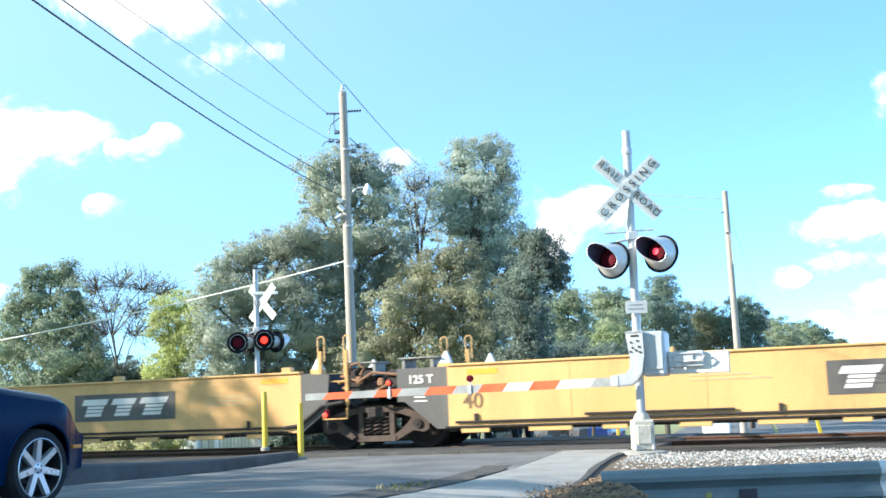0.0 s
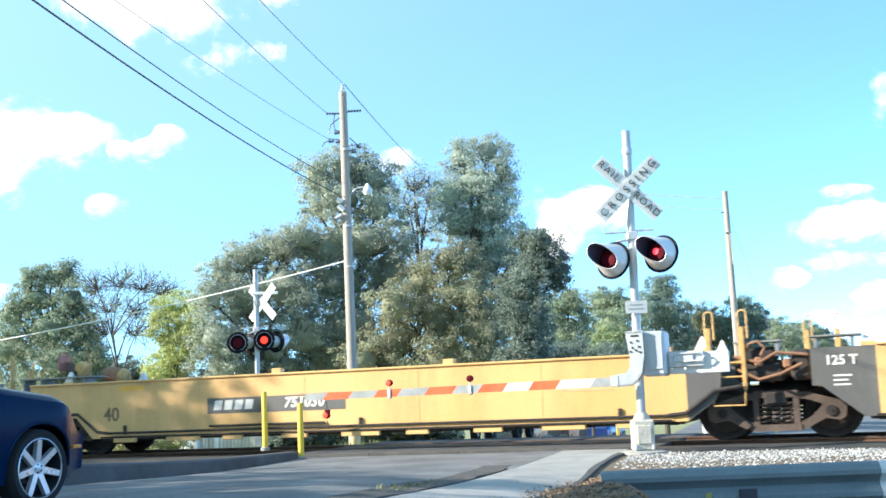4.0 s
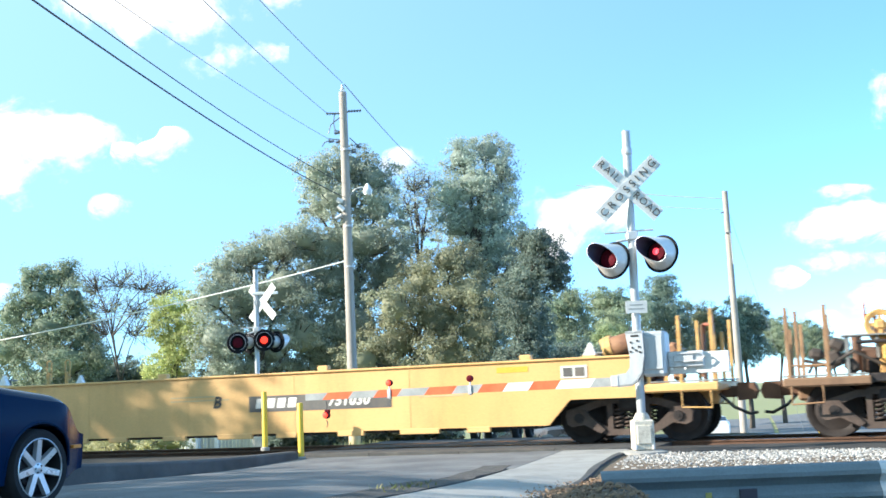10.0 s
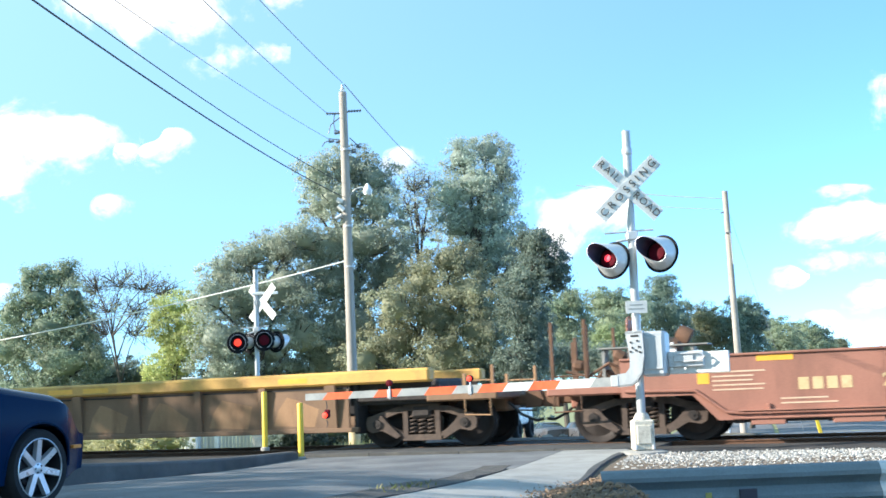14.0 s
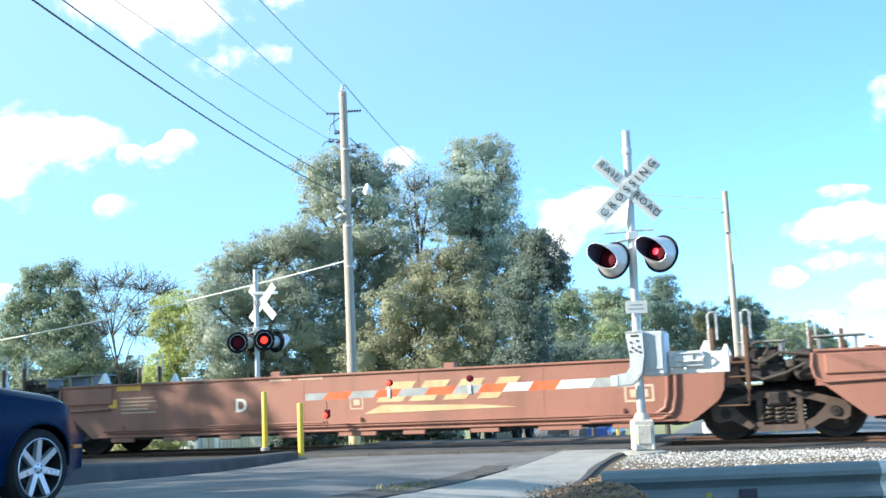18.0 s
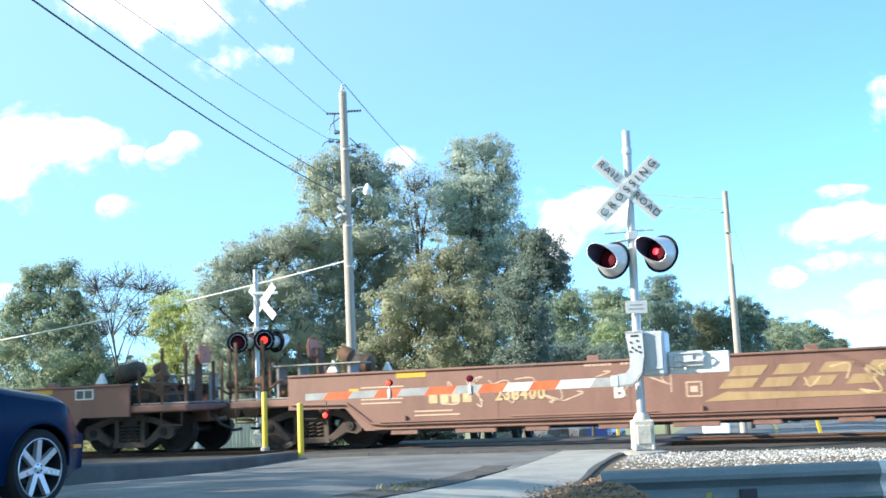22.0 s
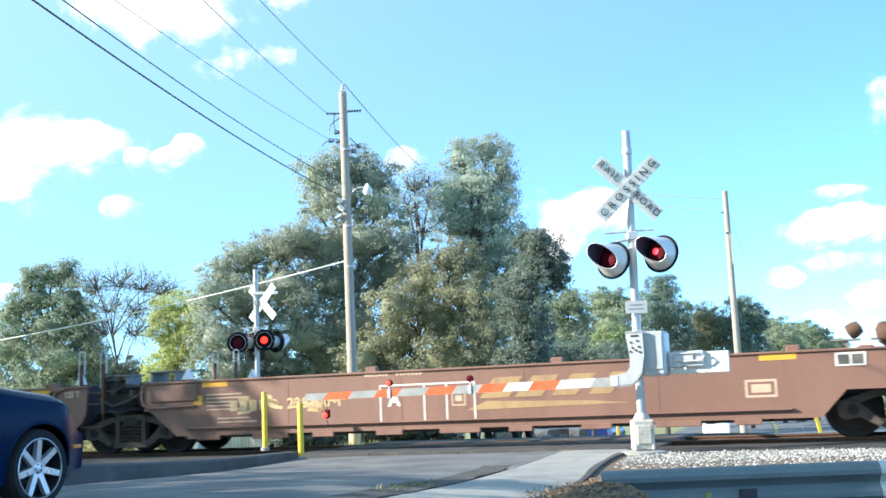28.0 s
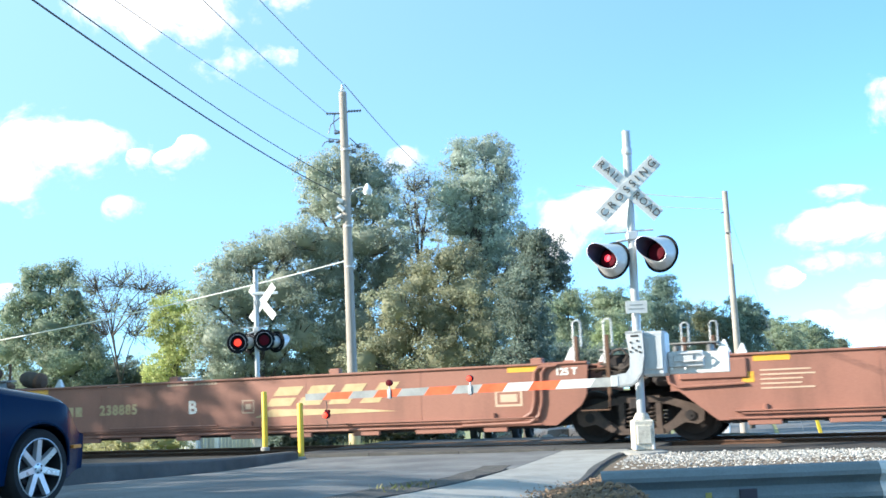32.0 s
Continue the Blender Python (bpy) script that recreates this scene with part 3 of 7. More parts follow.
# ---- trees beyond the railway ----
tree("tall grey-green broadleaf tree beyond the tracks", -4.94, 58, [(-1.4, -0.7, 14.1, 1.1, 1.1, 1.1), (0.1, -0, 14.6, 1.5, 1.3, 1.1), (1.4, 0.2, 13.9, 1.2, 1.3, 1.3), (-0.3, -0.8, 12.8, 1.9, 1.5, 1.1), (1.7, -0.6, 12.2, 1.2, 1.1, 1), (-1.6, 0.8, 12.6, 0.9, 0.8, 0.7), (1.2, -0.8, 10.6, 2.2, 1.8, 1.4), (-1.2, -0.7, 10.3, 1.9, 1.6, 1.3), (2.1, 0.8, 9.2, 1.8, 1.6, 1.5), (-0.5, 0.2, 8.6, 2.3, 2, 1.6), (0, -0.2, 6.2, 2.4, 2.2, 1.9), (-0.9, 0, 4.5, 2.4, 1.9, 1.3), (-0.7, 0.3, 2.4, 2.6, 2, 1.5)], LEAF_B, 11, 1050, 78, 0.075, 0.5, 0.35)
tree("tall pale grey-green broadleaf tree beyond the tracks", 2.07, 60, [(-0.9, -0.4, 15.4, 1.1, 1, 1), (0.6, 0.8, 16, 1.1, 1, 0.9), (1.3, -0.6, 14.6, 0.7, 0.8, 0.9), (-0.1, -0.6, 13.9, 1.8, 1.5, 1.2), (-1.6, -0.3, 13.4, 1, 1, 1.1), (0.9, -0.5, 12.5, 1.3, 1.3, 1.4), (-0.8, 0.3, 12, 1.9, 1.6, 1.4), (1.2, -0.7, 10.7, 1.2, 1.3, 1.4), (-0.1, 0.7, 10, 2, 1.8, 1.6), (1.7, 0.6, 8.7, 1.4, 1.5, 1.6), (0.6, -0.9, 6.5, 2, 1.9, 1.8), (1.8, 0.1, 4.7, 1.5, 1.4, 1.2), (1, -0.7, 2.4, 2.1, 1.8, 1.5)], LEAF_G, 12, 980, 78, 0.075, 0.46, 0.35)
tree("rounded dark green tree beyond the tracks", -9.24, 56, [(-0.6, 0.7, 9.8, 1.4, 1.1, 0.9), (-1.8, 0.6, 8.9, 1.2, 1.1, 1), (0.8, 0.6, 10.1, 1.4, 1.2, 1), (2.3, -0.4, 10.5, 1.2, 1.1, 0.9), (-2.3, -0.8, 7.6, 1, 1.1, 1.2), (-0.7, 0.8, 7.6, 2, 1.8, 1.6), (1.4, 0.2, 8.1, 1.7, 1.7, 1.7), (-1.9, -0.9, 5.6, 1.4, 1.4, 1.4), (0.2, 0.7, 5.3, 2.3, 1.9, 1.6), (2.1, 0.9, 5.8, 1.7, 1.7, 1.7), (-1.6, -0.4, 4.1, 1.7, 1.3, 1), (-0.7, 0.6, 2.4, 2.3, 1.8, 1.4)], LEAF_B, 13, 900, 78, 0.072, 0.46, 0.28)
tree("dark green tree with a drooping edge", 3.35, 50, [(0.5, 0.6, 9, 0.6, 0.6, 0.6), (1.1, -0.3, 8.9, 0.6, 0.5, 0.5), (1.4, 0.4, 8, 0.8, 0.7, 0.7), (1.8, 0.6, 7.5, 0.4, 0.5, 0.7), (0.5, 0.3, 7.5, 1, 1, 0.9), (0.1, 0.1, 6.1, 1.1, 1.1, 1.1), (0.4, 0.5, 5, 0.9, 0.9, 1), (-0, 0.4, 3.7, 1.2, 1, 0.9)], LEAF_A, 14, 620, 74, 0.066, 0.36, 0.22)
tree("olive green bushy tree in the middle of the clump", -0.29, 54.5, [(0.7, 0.3, 9, 1.6, 1.3, 1), (-0.7, 0.6, 8.1, 1.3, 1.2, 1.2), (1.4, -0.3, 7.3, 1.8, 1.5, 1.3), (-2.1, -0.8, 6.8, 1.2, 1.2, 1.2), (-0.1, 0.1, 6.2, 1.8, 1.6, 1.4), (1.9, -0.6, 5.4, 1.6, 1.4, 1.3), (-2.2, 0.4, 5.1, 1.6, 1.5, 1.3), (0.2, -0.3, 4.4, 2, 1.6, 1.2), (-3.8, -0.1, 4.3, 1.4, 1.2, 1.1), (-0.9, 0.9, 2.4, 2.5, 1.9, 1.4)], LEAF_O, 15, 860, 78, 0.07, 0.42, 0.24)
tree("thin twiggy tree between the tall crowns", -1.59, 63, [(0.1, 0.1, 15.1, 0.9, 0.8, 0.8), (1.1, -0.1, 14.4, 0.7, 0.8, 0.9), (-0.3, -0.7, 13.6, 0.9, 0.9, 0.8), (0.5, -0.3, 12.6, 1.1, 1.1, 1.1), (-0.6, 0.2, 11.8, 1.3, 1.2, 1.1)], LEAF_G, 16, 210, 30, 0.07, 0.5, 0.2, core=False, bare=10)
tree("dark green tree beyond the tracks", -22.01, 62, [(0.2, 0.6, 9.9, 1.3, 1, 0.8), (-0.8, -0.6, 9.6, 0.6, 0.6, 0.7), (1.2, 0.1, 10, 0.7, 0.7, 0.7), (-0.3, -0.2, 8.6, 1.4, 1.2, 1), (1.7, -0.5, 8.4, 1, 1.1, 1.2), (-1.7, -0.2, 7.9, 1.1, 1.1, 1.1), (0.4, -0.1, 7, 2.2, 1.7, 1.3), (2.1, 0.2, 6.7, 1.1, 1.2, 1.4), (-2, 0.4, 5.9, 1.9, 1.7, 1.5), (1.2, -0.9, 5.1, 2.4, 1.9, 1.4), (3, -0.4, 5.2, 0.8, 1, 1.1), (-0.1, 0.2, 2.8, 3.4, 2.5, 1.6)], LEAF_F, 17, 820, 74, 0.078, 0.46, 0.28)
tree("thin half-bare tree with sparse twigs", -17.46, 60, [(-1.2, -0.2, 9.2, 0.8, 0.7, 0.7), (0.1, 0.4, 9.4, 1.1, 0.9, 0.7), (1.8, -0.4, 9.1, 1, 0.9, 0.7), (2.9, -0.8, 8.6, 0.7, 0.6, 0.5), (-0.8, 0.8, 8.1, 1.2, 1, 0.7), (1.2, 0.1, 7.8, 1.1, 0.9, 0.7), (-0.9, 0.3, 6.8, 0.8, 0.7, 0.7), (1.1, 0.1, 6.7, 0.9, 0.8, 0.6)], LEAF_D, 18, 330, 11, 0.058, 0.5, 0.11, core=False, bare=16)
tree("light yellow-green young tree", -13.68, 57, [(-0.5, -0.1, 7.3, 0.7, 0.6, 0.5), (0.3, 0.8, 7.6, 0.8, 0.7, 0.6), (-0.2, -0.4, 6.3, 1, 0.9, 0.8), (1, -0.8, 6.1, 0.7, 0.8, 1), (0.3, -0.3, 5.1, 1.2, 1, 0.9), (-0.7, 0.4, 4.3, 1, 0.9, 0.7)], LEAF_C, 19, 420, 60, 0.07, 0.36, 0.13, core=False)
tree("low dark green shrub tree", -18.81, 66, [(-1.9, -0.4, 4.4, 1.6, 1.4, 1.1), (-0.5, -0.1, 4.8, 1.5, 1.2, 0.9), (1.3, -0.7, 4.6, 1.5, 1.2, 0.9), (2.6, 0, 4.2, 1.7, 1.3, 1), (-0.6, -0.2, 3.2, 3, 2.1, 1.3)], LEAF_A, 20, 300, 72, 0.08, 0.4, 0.15)
for k, (x, y, h) in enumerate(((-4.6, 45, 1.4), (-2.6, 45.5, 1.2))):
    tree("low dark green shrub under the trees", x, y, [(0, 0, h * 0.7, 1.7, 1.2, h * 0.5), (-1.5, 0.2, h * 0.55, 1.4, 1.1, h * 0.45), (1.5, 0.2, h * 0.6, 1.4, 1.1, h * 0.45)], LEAF_A, 60 + k, 150, 60, 0.08, 0.3, 0.08, name="shrub")
tree("dark green undergrowth below the trees", -8.48, 58.5, [(-2.9, -0.2, 3.7, 1.5, 1.2, 1), (-1, 0.5, 3.8, 1.7, 1.4, 1.1), (1.2, 0.3, 3.8, 1.6, 1.4, 1.1), (3.4, 0.4, 3.8, 1.5, 1.3, 1.1)], LEAF_A, 61, 330, 72, 0.075, 0.42, 0.12)
tree("dark green undergrowth below the trees", 0.27, 58, [(-3.2, 0.2, 3.9, 1.5, 1.3, 1.1), (-1.2, 0.4, 4, 1.6, 1.4, 1.1), (0.8, 0.5, 4, 1.6, 1.4, 1.1), (2.8, -0.4, 4, 1.6, 1.4, 1.1)], LEAF_A, 62, 330, 72, 0.075, 0.42, 0.12)
tree("dark green undergrowth beside the far trees", 8.69, 70, [(-2.7, 0.1, 5.1, 1.6, 1.4, 1.2), (-0.7, 0.9, 5.1, 1.6, 1.4, 1.2), (1.2, -0.5, 5, 1.6, 1.3, 1), (3.1, 0, 4.9, 1.4, 1.2, 1)], LEAF_A, 63, 330, 72, 0.08, 0.42, 0.12)
tree("low dark green undergrowth beyond the tracks", -22.77, 66, [(-2.9, 0.8, 4, 2, 1.6, 1.2), (0, 0, 4, 2, 1.6, 1.2), (2.9, -0.8, 4, 1.6, 1.4, 1.1)], LEAF_A, 64, 260, 72, 0.08, 0.42, 0.12)
LEAF_W = leafy("pale_weed_leaves", (0.40, 0.40, 0.18), (0.50, 0.48, 0.25), (0.60, 0.57, 0.34), 0.45)
for k, (x, y, h) in enumerate(((-15.6, 44.6, 0.95), (-13.4, 43.6, 0.9), (-11.4, 42.4, 0.95))):
    tree("pale yellow-green weeds beyond the railway", x, y, [(0, 0, h * 0.5, 1.0, 0.6, h * 0.4), (-0.9, 0.1, h * 0.45, 0.9, 0.6, h * 0.38), (0.9, 0.1, h * 0.5, 0.9, 0.6, h * 0.38)], LEAF_W, 80 + k, 130, 60, 0.05, 0.18, 0.03, name="weed_clump")
LEAF_E = leafy("dark_weed_leaves", (0.03, 0.04, 0.025), (0.05, 0.06, 0.035), (0.085, 0.09, 0.055), 0.2)
for k, (x, y, h) in enumerate(((-3.95, 31.2, 0.66), (-1.4, 31.0, 0.62), (-0.6, 31.8, 0.7))):
    tree("low dark weedy shrub beside the crossing", x, y, [(0, 0, h * 0.6, 0.62, 0.5, h * 0.4), (-0.4, 0.1, h * 0.45, 0.5, 0.4, h * 0.36), (0.4, 0.1, h * 0.5, 0.5, 0.4, h * 0.36)], LEAF_E, 70 + k, 70, 50, 0.05, 0.14, 0.03, name="shrub")
FARTREE = "distant green tree in the far tree line"
tree(FARTREE, 9.63, 94, [(-0.4, 0.4, 11.2, 1.3, 1.2, 1.1), (0.8, 0.3, 11.6, 1.1, 1.1, 1), (0.3, 0.8, 9.5, 2.1, 1.9, 1.7), (-0.4, -0.8, 7.4, 2.3, 2, 1.7)], LEAF_D, 40, 480, 72, 0.1, 0.6, 0.28)
tree(FARTREE, 14.35, 100, [(-0.4, 0.8, 12.2, 1.7, 1.5, 1.2), (1.3, 0.5, 11.9, 1.5, 1.5, 1.4), (0, -0.7, 9.9, 2.4, 2, 1.7), (-0.4, 0.6, 7.7, 2.5, 2.1, 1.7)], LEAF_D, 41, 480, 72, 0.1, 0.6, 0.28)
tree(FARTREE, 12.11, 84, [(0.3, 0.5, 7.7, 1.1, 1, 0.8), (-0.3, -0.1, 6.4, 1.4, 1.2, 0.9)], LEAF_C2, 42, 240, 72, 0.1, 0.6, 0.28)
tree(FARTREE, 20.47, 108, [(0.3, 0.3, 13.7, 1.7, 1.6, 1.4), (-1.1, -0.8, 11.8, 1.8, 1.8, 1.7), (1.2, -0.9, 11.2, 1.6, 1.7, 1.8), (0, 0.6, 8.9, 3, 2.5, 2)], LEAF_D2, 43, 480, 72, 0.1, 0.6, 0.28)
tree(FARTREE, 25.37, 112, [(-0.3, -0.7, 11.2, 1.6, 1.4, 1.2), (0.9, -0.4, 10.2, 1.5, 1.5, 1.5), (-0.7, -0.2, 8.6, 2.5, 2.1, 1.7)], LEAF_O2, 44, 360, 72, 0.1, 0.6, 0.28)
tree(FARTREE, 29.01, 110, [(-0.2, 0.1, 11.6, 1.7, 1.4, 1.2), (1.2, 0.1, 10.4, 1, 1.2, 1.3), (-0.4, 0.5, 9.5, 2.2, 1.9, 1.7), (0, 0.6, 7.6, 2.4, 1.9, 1.3)], LEAF_D2, 45, 480, 72, 0.1, 0.6, 0.28)
tree(FARTREE, 35.7, 122, [(-0.1, 0.7, 10.2, 1.6, 1.3, 1.1), (0.1, -0.8, 8.7, 2.1, 1.8, 1.5)], LEAF_D, 46, 240, 72, 0.1, 0.6, 0.28)
tree(FARTREE, 41.15, 128, [(-0.6, 0.4, 9.9, 1.8, 1.5, 1.3), (1, 0.5, 9.2, 1.3, 1.2, 1.2), (-0.2, -0.1, 8.3, 2.6, 1.9, 1.2)], LEAF_D, 47, 360, 72, 0.1, 0.6, 0.28)
tree(FARTREE, 47.5, 140, [(0.4, -0.2, 8.8, 1.4, 1, 0.6), (-0.6, 0.2, 8.1, 2.1, 1.5, 1)], LEAF_O2, 48, 240, 72, 0.1, 0.6, 0.28)
tree(FARTREE, 17.3, 120, [(-3.2, -0.2, 7.6, 2.4, 2.1, 1.8), (2.9, 0.2, 7.4, 3, 2.4, 1.8)], LEAF_D2, 49, 240, 72, 0.1, 0.6, 0.28)
tree(FARTREE, 52.54, 140, [(-1.8, 0.5, 7.3, 2.8, 1.8, 0.8), (1.7, 0.6, 6.7, 2.8, 1.8, 0.8)], LEAF_D2, 50, 240, 72, 0.1, 0.6, 0.28)

# trees on the near side that shade the lane, outside the view
SHADETREE = "broad shade tree beside the lane"
tree(SHADETREE, -16.0, 7.7, [(0, 0, 6.4, 3.0, 3.0, 2.2), (1.5, -3.2, 5.6, 2.8, 2.8, 2.4), (-1.5, 2.8, 5.8, 2.6, 2.2, 1.9), (0.5, -6.2, 5.2, 2.6, 2.6, 2.4)], LEAF_A, 31, 250, 34, 0.17, 0.55, 0.35, core=False)
tree(SHADETREE, -25.0, 21.5, [(0, 0, 9.6, 2.6, 2.4, 2.6), (1.4, 2.2, 8.6, 2.4, 2.2, 2.4), (-1.0, 3.6, 9.4, 2.6, 2.4, 2.2), (0, 1.6, 11.6, 2.2, 2.2, 1.6), (2.0, -1.3, 8.4, 1.7, 1.7, 1.8), (0.6, -0.6, 7.4, 1.8, 1.8, 1.6)], LEAF_A, 32, 190, 30, 0.17, 0.6, 0.3, core=False)
# unseen tree added beyond the track to darken the ground there
tree("unseen shade tree added beyond the railway", -19.5, 34.5, [(0, -0.4, 7.2, 1.5, 1.8, 1.3), (0, 1.5, 8.2, 1.6, 2.0, 1.3), (0, 0.4, 9.0, 1.5, 1.8, 1.2)], LEAF_A, 35, 380, 40, 0.15, 0.45, 0.3)
tree(SHADETREE, -27.0, 22.5, [(0, -2.2, 9.9, 1.6, 0.9, 1.4), (0.2, -0.7, 9.3, 1.8, 1.1, 1.5), (0.5, 1.0, 8.7, 2.0, 1.5, 1.6), (0, 3.4, 8.0, 2.0, 1.8, 1.8)], LEAF_A, 36, 250, 44, 0.15, 0.5, 0.3, core=False)
tree("small shade tree beside the lane", -13.4, 13.9, [(0, 0.3, 3.5, 1.7, 2.1, 1.2), (0.6, -1.9, 3.3, 1.6, 1.7, 1.2)], LEAF_A, 33, 110, 26, 0.13, 0.4, 0.14, core=False)
tree(SHADETREE, -9.5, 7.2, [(1.0, 0.6, 6.2, 2.6, 2.6, 1.6), (2.4, 2.0, 6.6, 2.2, 2.2, 1.4), (-1.0, -1.6, 6.4, 2.6, 2.6, 1.8)], LEAF_A, 34, 260, 34, 0.16, 0.5, 0.3, core=False)


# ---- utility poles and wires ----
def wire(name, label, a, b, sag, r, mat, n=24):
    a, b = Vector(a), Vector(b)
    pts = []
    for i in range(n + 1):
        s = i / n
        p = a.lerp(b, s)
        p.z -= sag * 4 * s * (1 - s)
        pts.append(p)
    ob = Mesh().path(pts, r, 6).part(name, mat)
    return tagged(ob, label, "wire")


CABLE = surf("black_cable", (0.03, 0.03, 0.035), (0.05, 0.05, 0.055), 0.6, scale=5, bump=0)
ALUWIRE = surf("bare_aluminium_wire", (0.30, 0.31, 0.33), (0.38, 0.39, 0.4), 0.5, 0.4, scale=5, bump=0)
INSUL = surf("grey_insulator", (0.10, 0.11, 0.13), (0.16, 0.17, 0.19), 0.35, scale=5, bump=0)


# sunlit tone of the pole foot, put into a colour of its own
SUNLITFOOT = surf("sunlit_foot_tan", (0.55, 0.42, 0.24), (0.64, 0.50, 0.31), 0.6, scale=4, fine=60, bump=0.05, dirt=(0.35, 0.26, 0.16), dirt_amt=0.5)


def main_pole():
    root = thing("utility_pole", "tall weathered wooden utility pole with a street lamp", "utility pole", pose(-2.77, 33, -0.6))
    Mesh().tube((0, 0, -0.3), (-0.04, 0, 10.70), 0.155, 0.115, 16).part("shaft", POLEWOOD, root)
    # sleeve added in pale tan so that the foot looks sunlit
    Mesh().ring([(0.17, -0.25), (0.175, 0.0), (0.172, 1.05), (0.16, 1.06)], 18).part("pole_guard", SUNLITFOOT, root, "pale tan sleeve added for the sunlit pole foot")
    for z in (5.4, 6.6, 8.9):
        Mesh().ring([(0.142, z), (0.15, z + 0.01), (0.15, z + 0.05), (0.142, z + 0.06)], 16).part("band", GALV, root)
    Mesh().box(-0.1, 0.02, -0.02, 0.02, 10.66, 10.84, 0.01).tube((-0.04, 0, 10.80), (-0.04, 0, 10.93), 0.03, 0.05, 10).part("top_bracket", GALV, root)
    for x0, x1, z in ((0.1, 0.50, 10.1), (-0.15, -0.56, 10.05)):
        m = Mesh()
        for k in range(5):
            x = x0 + (x1 - x0) * (k + 0.5) / 5
            m.tube((x - 0.025, 0, z), (x + 0.025, 0, z + 0.02), 0.038, n=10)
        m.tube((x0 * 0.6, 0, z - 0.01), (x1, 0, z + 0.03), 0.022, n=8)
        m.part("insulator", INSUL, root)
    for dx, z in ((-0.32, 9.45), (-0.5, 9.2), (-0.28, 9.18), (0.3, 8.85), (0.46, 9.0)):
        m = Mesh().tube((dx, 0, z), (dx + (0.16 if dx < 0 else -0.14), 0.02, z + 0.03), 0.04, n=8)
        m.path([(dx * 0.35, 0, z + 0.05), (dx, 0, z + 0.1), (dx, 0, z)], 0.014, 6)
        m.part("cutout", INSUL, root)
    for pts in (((-0.12, 0, 9.95), (-0.42, -0.02, 9.72), (-0.5, -0.02, 9.45)), ((-0.3, 0, 10.06), (-0.34, -0.02, 9.75), (-0.28, -0.02, 9.5)), ((0.12, 0, 9.3), (0.3, -0.02, 9.12), (0.42, -0.02, 9.02)), ((-0.46, 0, 9.25), (-0.62, -0.02, 9.18), (-0.7, -0.02, 9.06))):
        Mesh().path(pts, 0.016, 6).part("jumper_wire", INSUL, root)
    m = Mesh().path([(0.1, -0.05, 7.55), (0.25, -0.1, 7.72), (0.42, -0.15, 7.76), (0.56, -0.18, 7.74)], 0.022, 8)
    m.part("lamp_arm", SILVER, root)
    m = Mesh().ring([(0.03, 0.2), (0.07, 0.12), (0.13, 0.02), (0.14, -0.03), (0.10, -0.14), (0.05, -0.17)], 18, pose(0.62, -0.18, 7.66))
    m.part("lamp_head", WHITE, root, "white rounded street lamp head")
    m = Mesh().tube((-0.3, -0.1, 7.42), (-0.12, -0.1, 7.36), 0.09, 0.06, 10).tube((-0.26, -0.12, 7.25), (-0.1, -0.1, 7.1), 0.07, 0.07, 10)
    m.part("wire_clamp", WHITE, root)
    m = Mesh().tube((-0.36, -0.1, 6.85), (-0.16, -0.1, 6.95), 0.06, 0.08, 10)
    m.part("splice_box", GALV, root)
    return root


main_pole()


def second_pole():
    root = thing("utility_pole", "leaning weathered wooden utility pole beyond the railway", "utility pole", pose(11.78, 46, -1.45))
    Mesh().tube((0, 0, -0.2), (-0.07, 0, 10.25), 0.155, 0.11, 16).part("shaft", POLEWOOD, root)
    Mesh().tube((-0.3, 0, 9.35), (-0.11, 0, 9.4), 0.03, n=8).part("insulator", INSUL, root)
    Mesh().tube((-0.2, -0.12, 8.5), (0.05, -0.12, 8.5), 0.025, n=8).part("insulator", INSUL, root)
    Mesh().tube((-0.02, -0.16, 8.5), (0.02, -0.16, 7.2), 0.02, n=8).part("conduit", GALV, root)


second_pole()


def far_pole():
    root = thing("utility_pole", "thin distant wooden utility pole", "utility pole", pose(9.75, 60, -2.3))
    Mesh().tube((0, 0, 0), (-0.02, 0, 6.4), 0.11, 0.08, 12).part("shaft", POLEWOOD, root)
    Mesh().box(-0.4, 0.4, -0.05, 0.05, 5.6, 5.72, 0.02).part("crossarm", POLEWOOD, root)


far_pole()
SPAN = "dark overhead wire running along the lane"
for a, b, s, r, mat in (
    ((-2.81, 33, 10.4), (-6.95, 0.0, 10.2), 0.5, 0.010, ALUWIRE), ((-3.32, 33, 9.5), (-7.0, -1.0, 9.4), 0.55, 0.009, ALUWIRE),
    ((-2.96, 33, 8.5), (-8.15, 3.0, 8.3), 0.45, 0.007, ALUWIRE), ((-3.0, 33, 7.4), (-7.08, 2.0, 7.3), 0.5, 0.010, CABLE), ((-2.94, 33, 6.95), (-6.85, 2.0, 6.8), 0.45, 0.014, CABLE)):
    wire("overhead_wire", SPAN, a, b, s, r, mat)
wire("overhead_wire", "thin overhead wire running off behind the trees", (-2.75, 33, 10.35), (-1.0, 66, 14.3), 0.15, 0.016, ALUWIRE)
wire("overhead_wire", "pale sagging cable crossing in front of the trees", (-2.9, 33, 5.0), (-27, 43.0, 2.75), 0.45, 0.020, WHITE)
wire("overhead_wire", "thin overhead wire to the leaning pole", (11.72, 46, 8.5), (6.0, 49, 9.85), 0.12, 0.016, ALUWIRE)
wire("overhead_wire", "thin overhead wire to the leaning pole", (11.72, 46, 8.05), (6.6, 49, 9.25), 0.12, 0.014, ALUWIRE)
